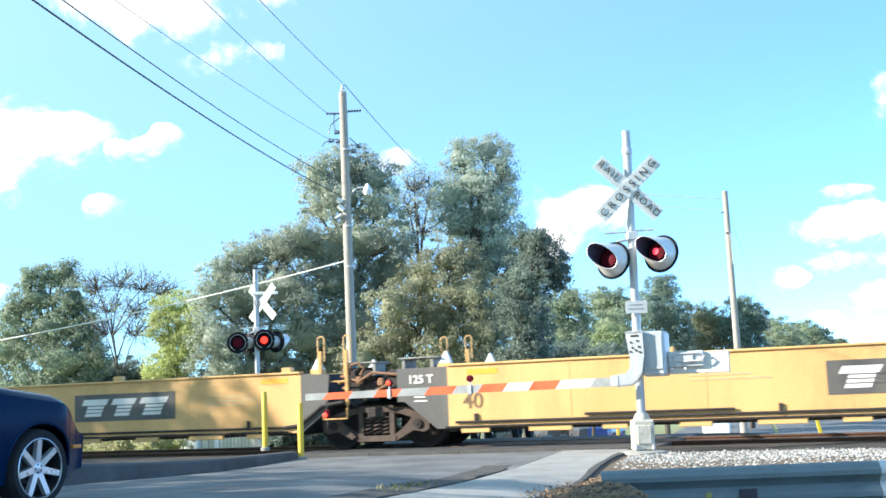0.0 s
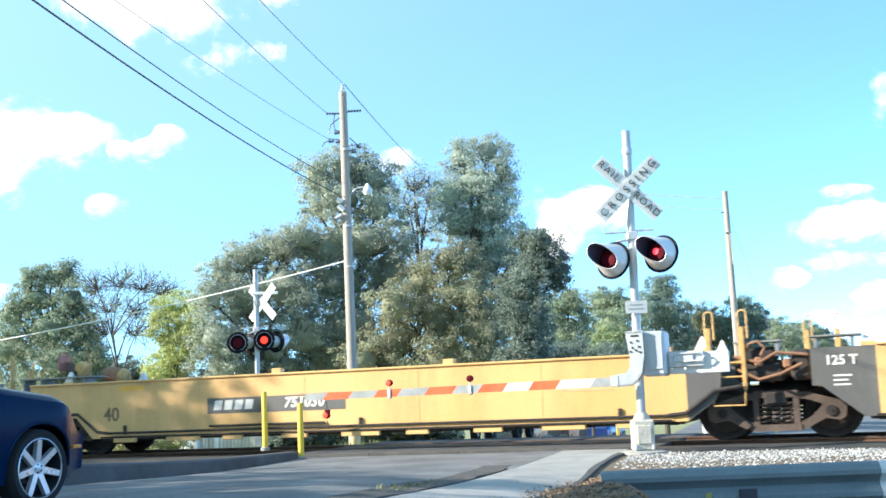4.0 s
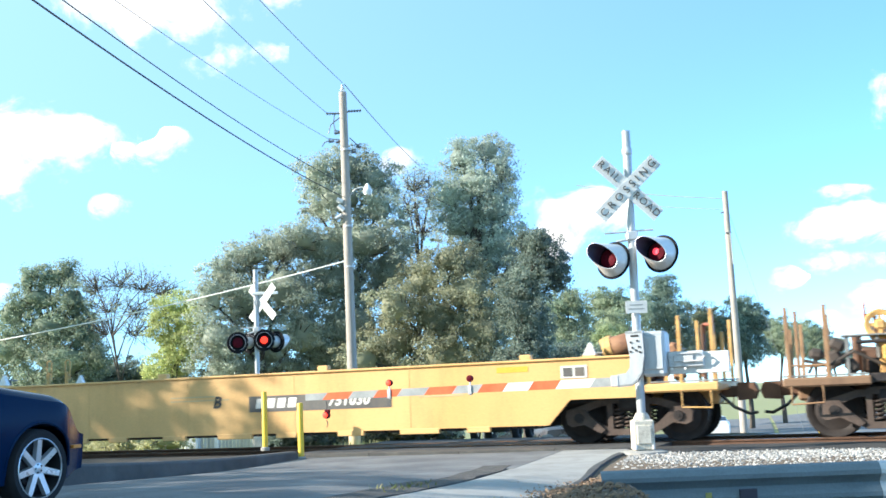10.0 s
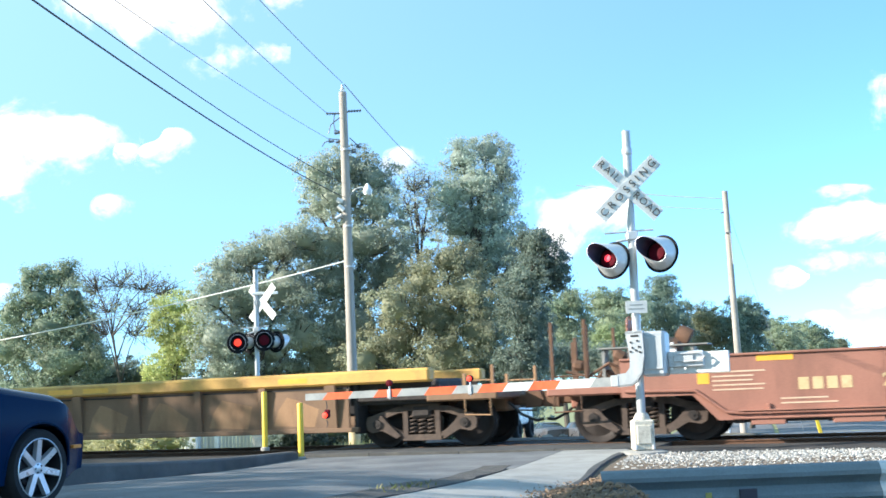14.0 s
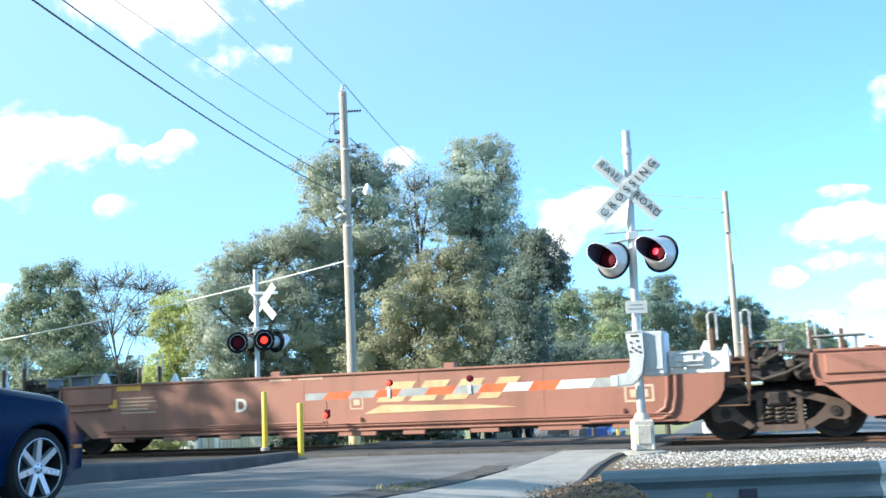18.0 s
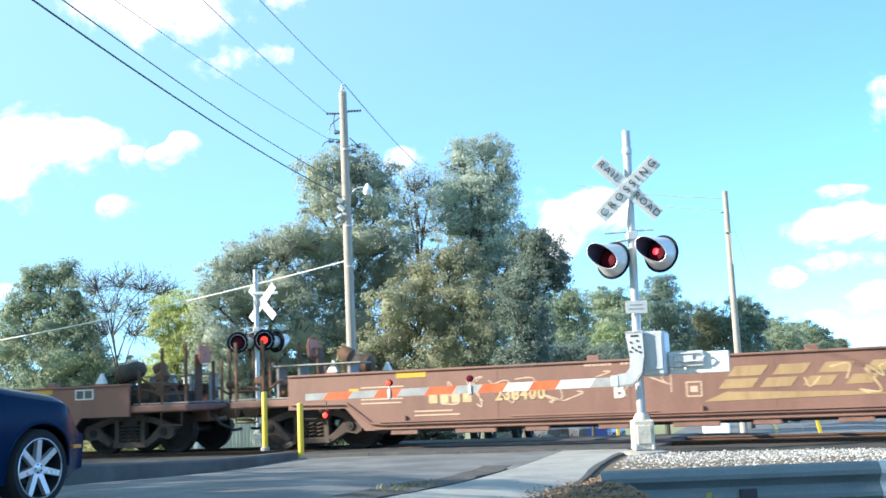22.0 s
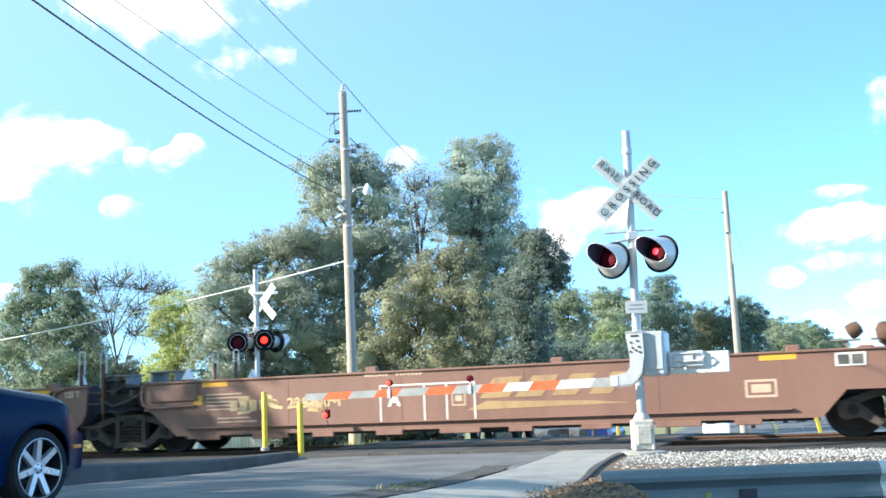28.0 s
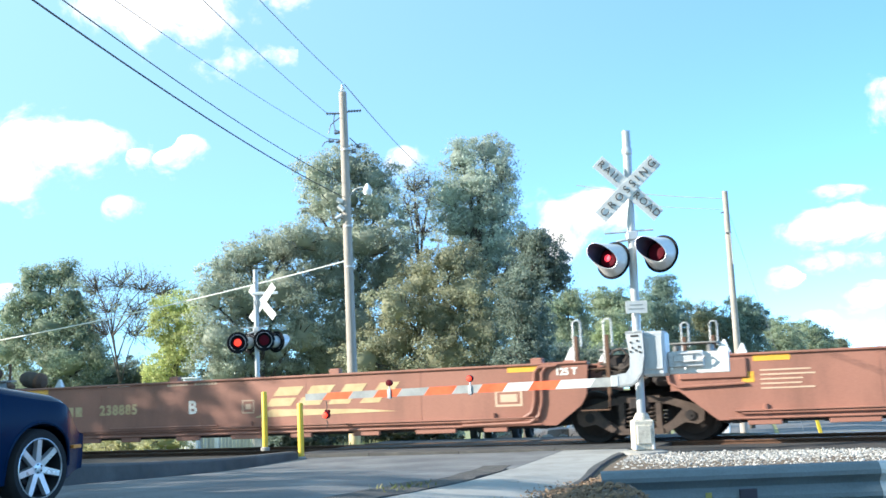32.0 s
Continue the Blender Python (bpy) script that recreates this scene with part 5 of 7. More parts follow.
    for x, y in ((-9.55, 46.68), (-7.55, 46.95), (-5.2, 47.28)):
        Mesh().box(x - 0.09, x + 0.09, y - 0.09, y + 0.09, ground_z(x, y) - 0.05, ground_z(x, y) + 1.3, 0.012).part("fence_post", WHITE, root, "white painted fence post")


FENCEWOOD = surf("weathered_fence_wood", (0.46, 0.44, 0.39), (0.62, 0.59, 0.52), 0.85, scale=3, fine=50, bump=0.2, stretch=(4, 4, 0.5), rnd=0.2)
fence()


def chunk(u, q, s, seed, label):
    rng = random.Random(seed)
    vs, fs = [], []
    for i in range(5):
        for j in range(8):
            th, ph = math.pi * (i + 0.5) / 5, 2 * math.pi * j / 8
            r = s * rng.uniform(0.8, 1.15)
            vs.append((math.sin(th) * math.cos(ph) * r * 1.5, math.sin(th) * math.sin(ph) * r, math.cos(th) * r * 0.5))
    fs = [(i * 8 + j, i * 8 + (j + 1) % 8, (i + 1) * 8 + (j + 1) % 8, (i + 1) * 8 + j) for i in range(4) for j in range(8)] + [tuple(range(8))[::-1], tuple(range(32, 40))]
    p = on_track(u, q, -0.02)
    tagged(Mesh().add(vs, fs).part("stone", CONCRETE, m=Matrix.Translation(p)), label, "stone", "stones by the crossing")


chunk(-5.2, 2.6, 0.10, 1, "pale stone lying beside the crossing")
chunk(-4.9, 2.75, 0.07, 2, "pale stone lying beside the crossing")



# ---- the train ----
WORN = surf("worn_dirty_yellow_paint", (0.50, 0.28, 0.09), (0.62, 0.37, 0.13), 0.6, scale=3, fine=45, bump=0.1, dirt=(0.22, 0.11, 0.06), dirt_amt=0.8)
UMBER = surf("worn_umber_lettering", (0.17, 0.10, 0.05), (0.24, 0.15, 0.08), 0.6, scale=3, bump=0)
REDFADE = surf("faded_red_marks", (0.42, 0.16, 0.06), (0.52, 0.24, 0.08), 0.6, scale=3, bump=0)
CREAM_OLD = surf("dirty_cream_lettering", (0.31, 0.20, 0.10), (0.40, 0.27, 0.13), 0.7, scale=3, fine=50, bump=0, stretch=STREAK, dirt=(0.27, 0.15, 0.085), dirt_amt=0.8)
MOVERS = []
WHEELS = []
SHARED = {}


def shared(key, make, name, mat, parent, label="", m=None):
    """A part whose mesh is built once and used by every alike thing."""
    k = (key, mat.name)
    if k not in SHARED:
        SHARED[k] = make().data(name, mat)
    ob = new(name, SHARED[k])
    ob.parent = parent
    if m:
        ob.matrix_basis = m
    return tagged(ob, label)


def frame_side(s):
    """Cast side frame: pedestals, two struts, open windows and a bottom chord."""
    m = Mesh()
    y0, y1 = (-1.12, -0.98) if s < 0 else (0.98, 1.12)
    for k in (-1, 1):
        f = lambda pts: [(x * k, z) for x, z in pts]
        m.plate(f([(0.30, 0.78), (0.52, 0.78), (1.14, 0.60), (1.14, 0.50), (0.98, 0.50), (0.50, 0.66), (0.30, 0.68)]), y0, y1)
        m.plate(f([(0.32, 0.16), (0.40, 0.14), (1.02, 0.46), (0.98, 0.54), (0.90, 0.54), (0.38, 0.28), (0.32, 0.28)]), y0, y1)
        m.plate(f([(0.28, 0.24), (0.38, 0.24), (0.38, 0.72), (0.28, 0.72)]), y0 - 0.01, y1)
        m.box(min(0.74 * k, 1.06 * k), max(0.74 * k, 1.06 * k), y0 - 0.04, y1 + 0.01, 0.34, 0.58, 0.05)
    m.plate([(-0.40, 0.14), (0.40, 0.14), (0.40, 0.25), (-0.40, 0.25)], y0 - 0.02, y1 + 0.02)
    m.plate([(-0.42, 0.70), (0.42, 0.70), (0.36, 0.82), (-0.36, 0.82)], y0 - 0.02, y1 + 0.02)
    return m


def pedestal(s, k):
    """A dusty cast pad round a bearing."""
    y0, y1 = sorted((1.10 * s, 1.185 * s))
    return Mesh().plate([(x * k, z) for x, z in ((0.70, 0.50), (0.80, 0.62), (1.06, 0.62), (1.14, 0.52), (1.12, 0.36), (1.02, 0.30), (0.80, 0.34), (0.50, 0.18), (0.42, 0.24))], y0, y1)


def coil_spring():
    """One upright coil of round bar."""
    return Mesh().path([(0.08 * math.cos(i * math.pi / 5), 0.08 * math.sin(i * math.pi / 5), 0.25 + 0.40 * i / 55) for i in range(56)], 0.02, 6)


def wheel_mesh(s):
    y = 0.72 * s
    return Mesh().ring([(0.09, 0.08), (0.13, 0.05), (0.34, 0.02), (0.385, 0.05), (0.46, 0.055), (0.465, -0.05), (0.49, -0.065), (0.49, -0.085), (0.38, -0.08), (0.35, -0.04), (0.13, -0.05), (0.09, -0.08)], 32, pose(0, y, 0, -90 if s > 0 else 90))


def truck(u, label):
    """A two-axle freight truck at u."""
    t = thing("railway_truck", label, "railway truck", Matrix.Translation(on_track(u)) @ pose(0, 0, 0, 0, 0, TURN), "train trucks")
    for s in (-1, 1):
        shared(("frame", s), lambda: frame_side(s), "side_frame", FRAMEDUST, t)
        for k in (-1, 1):
            shared(("pedestal", s, k), lambda: pedestal(s, k), "bearing_adapter", FRAMEDUST, t, "dusty bearing adapter")
        for x in (-0.19, 0.0, 0.19):
            shared("spring", coil_spring, "coil_spring", FRAMEDUST, t, "", pose(x, 1.03 * s, 0))
        for x in (-0.89, 0.89):
            shared(("cap", s, x), lambda: Mesh().tube((x, 1.12 * s, 0.46), (x, 1.22 * s, 0.46), 0.095, 0.085, 16).tube((x, 1.21 * s, 0.46), (x, 1.235 * s, 0.46), 0.03, n=6), "bearing_cap", WHEELSTEEL, t)
    shared("bolster", lambda: Mesh().box(-0.2, 0.2, -1.15, 1.15, 0.56, 0.82, 0.05).box(-0.3, 0.3, -0.3, 0.3, 0.8, 0.95, 0.05), "bolster", UNDER, t)
    shared("beam", lambda: Mesh().box(-0.5, -0.4, -0.8, 0.8, 0.3, 0.4, 0.02).box(0.4, 0.5, -0.8, 0.8, 0.3, 0.4, 0.02), "brake_beam", UNDER, t)
    for x in (-0.89, 0.89):
        axle = shared("axle", lambda: Mesh().tube((0, -1.18, 0), (0, 1.18, 0), 0.085, n=16), "wheelset", WHEELSTEEL, t, "", pose(x, 0, 0.46))
        for s in (-1, 1):
            shared(("wheel", s), lambda: wheel_mesh(s), "wheel", WHEELSTEEL, axle)
        WHEELS.append((axle, x, u))
    MOVERS.append((t, u))
    return t


def bars(parent, mat, x, z, w, h, n, gap=0.25, name="lettering", y=-1.526, slant=0.0, ragged=0):
    """A row of n letter-sized bars, w long in all and h high."""
    m = Mesh()
    step = w / n
    for i in range(n):
        a, b = x + i * step, x + (i + 1 - gap) * step
        hh = h * (1 - 0.25 * ((i * 7 + ragged) % 3 == 1) * (ragged > 0))
        m.plate([(a, z), (b, z), (b + slant * hh, z + hh), (a + slant * hh, z + hh)], y, y + 0.004)
    return m.part(name, mat, parent, smooth=False)


def notice(parent, mat, x, z, w, n, name="notice_line"):
    for i in range(n):
        k = w * (0.7 + 0.3 * math.sin(i * 2.3 + x) ** 2)
        Mesh().box(x, x + k, -1.5265, -1.522, z - i * 0.075, z - i * 0.075 + 0.026).part(name, mat, parent, smooth=False)


def striped_logo(parent, x0, x1, z0, z1, white=None, panel=None, y=0.0):
    """A dark panel with three slanted white shapes crossed by thin stripes."""
    p = Mesh().plate([(x0, z0), (x1, z0), (x1, z1), (x0, z1)], -1.526, -1.522).part("logo_panel", panel or GREYCAR, parent, "panel with a slanted white emblem", pose(0, y, 0), smooth=False)
    m, h, w = Mesh(), z1 - z0, x1 - x0
    for a, b in ((0.08, 0.33), (0.38, 0.61), (0.66, 0.92)):
        xa, xb = x0 + a * w, x0 + b * w
        za, zb = z0 + 0.18 * h, z0 + 0.82 * h
        m.plate([(xa - 0.02, zb - 0.22 * h), (xb - 0.02, zb - 0.22 * h), (xb + 0.05, zb), (xa + 0.05, zb)], -1.530, -1.526)
        m.plate([(xa + 0.05, za), (xb - 0.16, za), (xb - 0.06, zb - 0.22 * h), (xa + 0.15, zb - 0.22 * h)], -1.530, -1.526)
    m.part("emblem", white or CHALK, p, smooth=False)
    m = Mesh()
    for i in range(3):
        zz = z0 + (0.30 + 0.13 * i) * h
        m.box(x0 + 0.08 * w, x0 + 0.92 * w, -1.5345, -1.531, zz, zz + 0.018)
    m.part("stripe", panel or GREYCAR, p, smooth=False)


def swoosh_logo(parent, x0, x1, z0, z1, mat=CREAM):
    """Slanted cream letter-sized shapes over a long wedge."""
    h, w = z1 - z0, x1 - x0
    wedge = Mesh().plate([(x0, z0), (x0 + 0.95 * w, z0 + 0.06 * h), (x0 + 0.72 * w, z0 + 0.17 * h), (x0 + 0.12 * w, z0 + 0.27 * h)], -1.526, -1.522).part("emblem", mat, parent, "cream slanted emblem with a long wedge", smooth=False)
    zb, s = z0 + 0.36 * h, 0.30
    for k in range(4):
        xa = x0 + w * (0.08 + 0.21 * k)
        for f0, f1, a0, a1 in ((0.0, 0.42, 0.0, 0.17 - 0.015 * k), (0.54, 1.0, 0.015 * k, 0.17)):
            za, zc = zb + (z1 - zb) * f0, zb + (z1 - zb) * f1
            Mesh().plate([(xa + a0 * w + s * f0, za), (xa + a1 * w + s * f0, za), (xa + a1 * w + s * f1, zc), (xa + a0 * w + s * f1, zc)], -1.526, -1.522).part("emblem_block", mat, wedge, smooth=False)


def scrawl(parent, x0, x1, z0, z1, mat, seed, n=5, r=0.022, name="graffiti"):
    """Letter-like strokes of spray paint lying on the side, each an uneven curve."""
    rng = random.Random(seed)
    w, h = (x1 - x0) / n, z1 - z0
    for k in range(n):
        cx = x0 + w * (k + 0.5)
        m = Mesh()
        for stroke in range(rng.choice((1, 2, 2))):
            ctl = [Vector((cx + w * rng.uniform(-0.55, 0.55), z0 + h * rng.choice((rng.uniform(0, 0.25), rng.uniform(0.3, 0.7), rng.uniform(0.75, 1))))) for _ in range(rng.choice((3, 4, 5)))]
            ctl = [ctl[0]] + ctl + [ctl[-1]]
            pts = []
            for i in range(1, len(ctl) - 2):
                a, b, c, d = ctl[i - 1:i + 3]
                for q in range(6):
                    t = q / 6
                    pts.append(0.5 * (2 * b + (c - a) * t + (2 * a - 5 * b + 4 * c - d) * t * t + (3 * b - a - 3 * c + d) * t ** 3))
            for p, q in zip(pts[:-1], pts[1:]):
                e = q - p
                if e.length < 1e-4:
                    continue
                o = Vector((-e.y, e.x)).normalized() * r * rng.uniform(0.8, 1.2)
                m.add([(p.x + o.x, -1.5262, p.y + o.y), (p.x - o.x, -1.5262, p.y - o.y), (q.x - o.x, -1.5262, q.y - o.y), (q.x + o.x, -1.5262, q.y + o.y)], [(0, 1, 2, 3)])
        m.part(name, mat, parent, "spray-painted scrawl", smooth=False)


def block_graffiti(parent, x0, x1, z0, z1, seed):
    rng = random.Random(seed)
    m, o = Mesh(), Mesh()
    n = 5
    w = (x1 - x0) / n
    for k in range(n):
        xa = x0 + k * w
        pts = []
        for i in range(14):
            a = 2 * math.pi * i / 14
            rx, rz = w * 0.62 * (0.86 + 0.2 * rng.random()), (z1 - z0) * 0.52 * (0.88 + 0.14 * rng.random())
            c, s = math.cos(a), math.sin(a)
            pts.append((xa + w / 2 + rx * math.copysign(abs(c) ** 0.6, c), (z0 + z1) / 2 + rz * math.copysign(abs(s) ** 0.6, s)))
        m.plate(pts, -1.5255 - 0.001 * (k % 3), -1.522)
        for q in range(3):
            xs = xa + w * (0.22 + 0.28 * q) + rng.uniform(-0.05, 0.05)
            zs = z0 + (z1 - z0) * rng.uniform(0.12, 0.3)
            o.plate([(xs, zs), (xs + 0.07, zs), (xs + 0.1 + rng.uniform(-0.12, 0.12), zs + (z1 - z0) * rng.uniform(0.4, 0.6)), (xs + 0.03, zs + (z1 - z0) * 0.45)], -1.5325, -1.5295)
        for i in range(14):
            (xb, zb), (xc, zc) = pts[i], pts[(i + 1) % 14]
            d = Vector((xc - xb, zc - zb))
            nn = Vector((-d.y, d.x)).normalized() * 0.028
            o.add([(xb + nn.x, -1.530, zb + nn.y), (xb - nn.x, -1.530, zb - nn.y), (xc - nn.x, -1.530, zc - nn.y), (xc + nn.x, -1.530, zc + nn.y)], [(0, 1, 2, 3)])
    p = m.part("graffiti", SPRAY, parent, "large pale grey block graffiti", smooth=False)
    o.part("graffiti_outline", BLACK, p, smooth=False)


def art_left(r, L, paint, panel, style):
    """Fittings above the shared truck at the unit's left end."""
    shared("artcast", lambda: Mesh().box(-0.35, 0.75, -0.28, 0.28, 0.86, 1.16, 0.06).box(-1.15, 1.15, -0.6, 0.6, 0.56, 0.92, 0.05).tube((0, 0, 0.8), (0, 0, 1.24), 0.24, 0.2, 16), "articulation_casting", UNDER, r)
    shared("endbulk", lambda: Mesh().box(0.66, 0.72, -1.42, 1.42, 0.9, 1.46, 0.01).box(0.72, 1.5, -1.3, 1.3, 0.86, 0.98, 0.02), "end_bulkhead", paint, r)
    shared("deckgrate", lambda: Mesh().box(0.62, 1.46, -1.42, -0.75, 1.68, 1.71, 0.005).box(0.70, 0.75, -1.38, -0.8, 1.42, 1.68, 0.0).box(1.28, 1.33, -1.38, -0.8, 1.42, 1.68, 0.0), "walkway", GRATING, r)
    shared("arthouse", lambda: Mesh().box(0.30, 0.66, -1.36, 1.36, 0.98, 1.5, 0.08).box(-0.62, 0.22, -1.30, 1.30, 0.98, 1.34, 0.08).box(-0.5, 0.1, -1.34, -0.9, 1.3, 1.56, 0.06), "articulation_housing", UNDER, r)
    shared("artgrate", lambda: Mesh().box(-0.60, 0.18, -1.42, -0.85, 1.64, 1.67, 0.004).box(-0.55, -0.5, -1.38, -0.9, 1.4, 1.64).box(0.08, 0.13, -1.38, -0.9, 1.4, 1.64), "walkway", GRATING, r)
    mat = RESERVOIR if style == "yellow" else CASTING
    if style != "yellow":
        shared("endbox", lambda: Mesh().box(0.80, 1.95, -1.565, -1.50, 1.06, 1.40, 0.02), "end_box", paint, r, "shallow raised box on the side")
        shared("endbend", lambda: Mesh().path([(0.62, -1.54, 1.42), (0.60, -1.555, 1.2), (0.64, -1.56, 1.02), (0.78, -1.56, 0.94), (1.2, -1.56, 0.95), (1.9, -1.56, 0.97)], 0.026, 8), "bent_pipe", paint, r)
    for k, pts in enumerate((((-0.55, -1.42, 1.2), (-0.2, -1.48, 1.02), (0.15, -1.46, 1.1), (0.5, -1.44, 1.26)), ((-0.6, -1.4, 1.42), (-0.2, -1.44, 1.3), (0.1, -1.44, 1.46), (0.6, -1.42, 1.4)), ((-0.4, -1.42, 1.5), (-0.34, -1.46, 1.62), (-0.2, -1.46, 1.66), (-0.08, -1.44, 1.55), (-0.16, -1.44, 1.42)))):
        shared(("artpipe", k), lambda: Mesh().path(list(pts), 0.026, 8), "brake_pipe", mat, r)
    for k, (x, z) in enumerate(((-0.2, 1.32), (0.26, 1.27))):
        shared("artblock", lambda: Mesh().box(-0.07, 0.07, -1.45, -1.35, -0.08, 0.08, 0.03), "valve_block", mat, r, "", pose(x, 0, z))
    hose = Mesh()
    for k in range(5):
        y = -1.2 + 0.22 * k
        hose.path([(-0.75 + 0.1 * k, y, 1.28), (-0.45, y, 1.38 - 0.05 * k), (-0.1, y, 1.22 - 0.06 * k), (0.2, y, 1.18), (0.62, y, 1.3 - 0.04 * k)], 0.035, 8)
    SHARED.setdefault(("hoses", paint.name), hose.data("air_hose", RUST if style != "yellow" else WORN))
    ob = new("air_hose", SHARED[("hoses", paint.name)])
    ob.parent = r
    shared("cyl", lambda: Mesh().tube((0.0, -0.9, 1.18), (0.5, -0.9, 1.22), 0.13, n=14).box(0.3, 0.55, -1.15, -0.85, 1.28, 1.46, 0.03), "brake_cylinder", RUST if style != "yellow" else WORN, r)


def guide(r, x, s, paint, drop=0.0):
    shared(("guidebase", s), lambda: Mesh().box(-0.13, 0.13, 1.28 * s - 0.1, 1.28 * s + 0.1, 1.44, 1.58, 0.02), "guide_base", paint, r, "", pose(x, 0, drop))
    shared(("guidetip", s), lambda: Mesh().add([(-0.11, 1.28 * s - 0.07, 1.58), (0.11, 1.28 * s - 0.07, 1.58), (0.11, 1.28 * s + 0.07, 1.58), (-0.11, 1.28 * s + 0.07, 1.58), (0.0, 1.28 * s - 0.03, 1.80), (0.03, 1.28 * s - 0.03, 1.80), (0.03, 1.28 * s + 0.03, 1.80), (0.0, 1.28 * s + 0.03, 1.80)], [(0, 1, 5, 4), (1, 2, 6, 5), (2, 3, 7, 6), (3, 0, 4, 7), (4, 5, 6, 7), (0, 3, 2, 1)]), "guide_tip", WHITE, r, "white container guide tip", pose(x, 0, drop))


def ladder(r, x, s, mat, top=2.2):
    """Two stout posts with rungs between them and a narrow pale loop rail at the head of each."""
    y = 1.46 * s
    for dx in (-0.28, 0.28):
        shared(("ladderpost", s), lambda: Mesh().box(-0.035, 0.035, y - 0.03, y + 0.03, 0.86, 1.92, 0.01), "ladder_post", mat, r, "", pose(x + dx, 0, 0))
        shared(("loop", s, top), lambda: Mesh().path([(-0.05, y, 1.42), (-0.05, y, top - 0.04), (-0.01, y, top), (0.06, y, top), (0.09, y, top - 0.04), (0.09, y, 1.72)], 0.016, 8), "loop_rail", GALV if mat == RUST else YELLOW, r, "loop hand rail", pose(x + dx, 0, 0))
    rungs = lambda: Mesh().path([(-0.28, y, 0.9), (-0.26, y, 0.6), (0.26, y, 0.6), (0.28, y, 0.9)], 0.018, 8).path([(-0.28, y, 1.08), (0.28, y, 1.08)], 0.017, 8).path([(-0.28, y, 1.32), (0.28, y, 1.32)], 0.017, 8)
    shared(("rungs", s), rungs, "ladder_rung", mat, r, "", pose(x, 0, 0))


def end_gear(r, L, right, paint, mat_post, gear, low=False):
    """Platform, coupler, stakes and brake gear at a unit's outer end; built for the right end and turned for the left."""
    m0 = pose(L, 0, 0) if right else pose(0, 0, 0, 0, 0, 180)
    shared("sill", lambda: Mesh().box(0.25, 1.66, -1.46, 1.46, 0.86, 1.02, 0.03).box(-0.2, 1.5, -0.4, 0.4, 0.62, 0.95, 0.04), "end_sill", paint, r, "", m0)
    shared("endbody", lambda: Mesh().box(-1.25, 0.3, -0.95, 0.95, 0.66, 1.3, 0.06), "well_end_body", UNDER, r, "", m0)
    shared("enddeck", lambda: Mesh().box(0.3, 1.66, -1.40, 1.40, 1.03, 1.06, 0.005), "deck_grating", GRATING, r, "", m0)
    shared("coupler", lambda: Mesh().box(1.45, 1.85, -0.1, 0.1, 0.72, 0.92, 0.03).plate([(1.80, 0.66), (2.1, 0.68), (2.16, 0.82), (2.1, 0.98), (1.80, 0.98)], -0.2, 0.16), "coupler", RUST, r, "", m0)
    hose = lambda: Mesh().path([(1.5, -0.35, 0.8), (1.75, -0.33, 0.55), (2.0, -0.2, 0.42), (2.12, -0.1, 0.44)], 0.03, 8)
    shared("endhose", hose, "brake_hose", BLACK, r, "", m0)
    posts = ((1.02, -1.38, 2.18), (1.58, -1.36, 2.28), (0.45, -1.38, 1.74), (1.54, 1.38, 2.2), (0.92, 1.38, 2.22), (1.38, 0.3, 1.95), (1.62, -0.4, 1.9))
    if low:
        posts = ((1.0, -1.38, 1.36), (1.55, -1.36, 1.5), (1.54, 1.38, 1.5), (0.92, 1.38, 1.36))
    for k, (x, y, h) in enumerate(posts):
        shared(("stake", k, low), lambda: Mesh().box(x - 0.032, x + 0.032, y - 0.025, y + 0.025, 1.0, h, 0.007), "grab_post", mat_post, r, "", m0)
    rail = lambda: Mesh().path([(1.02, -1.38, 1.22), (1.58, -1.36, 1.22)], 0.016, 8).path([(0.92, 1.38, 1.22), (1.54, 1.38, 1.22)], 0.016, 8)
    shared("endrail", rail, "hand_rail", mat_post, r, "", m0)
    for s in (-1, 1):
        step = lambda: Mesh().path([(1.02, 1.44 * s, 0.9), (1.02, 1.44 * s, 0.6), (1.52, 1.44 * s, 0.58), (1.52, 1.44 * s, 0.9)], 0.018, 8)
        shared(("step", s), step, "sill_step", mat_post, r, "", m0)
    if low:
        return
    rig = RESERVOIR if paint == YELLOW else CASTING if paint == RIBBED else RUST
    for k, pts in enumerate((((-0.1, -1.3, 1.15), (0.3, -1.36, 1.35), (0.7, -1.3, 1.3), (1.1, -1.3, 1.12)), ((0.2, -1.2, 1.5), (0.5, -1.34, 1.55), (0.8, -1.3, 1.38), (1.2, -1.25, 1.42), (1.4, -1.3, 1.1)), ((0.1, 1.3, 1.2), (0.5, 1.36, 1.42), (0.9, 1.3, 1.2), (1.3, 1.34, 1.3)))):
        shared(("endpipe", k), lambda: Mesh().path(list(pts), 0.028, 8), "brake_pipe", rig, r, "", m0)
    for k, (x, y, z, h) in enumerate(((0.4, -1.22, 1.22, 0.13), (0.9, -1.2, 1.35, 0.16), (0.55, 1.2, 1.18, 0.13), (0.85, -1.15, 1.6, 0.14), (1.1, 1.15, 1.4, 0.12))):
        shared(("endblock", k), lambda: Mesh().box(-h * 0.8, h * 0.8, -0.12, 0.12, -h, h, 0.06), "valve_block", rig, r, "", m0 @ pose(x, y, z, 0, 20 * k, 0))
    tank = lambda: Mesh().ring([(0.05, -0.34), (0.15, -0.33), (0.2, -0.2), (0.2, 0.15), (0.12, 0.3), (0.04, 0.33)], 18, pose(-0.05, -0.95, 1.74, 0, 78, 0))
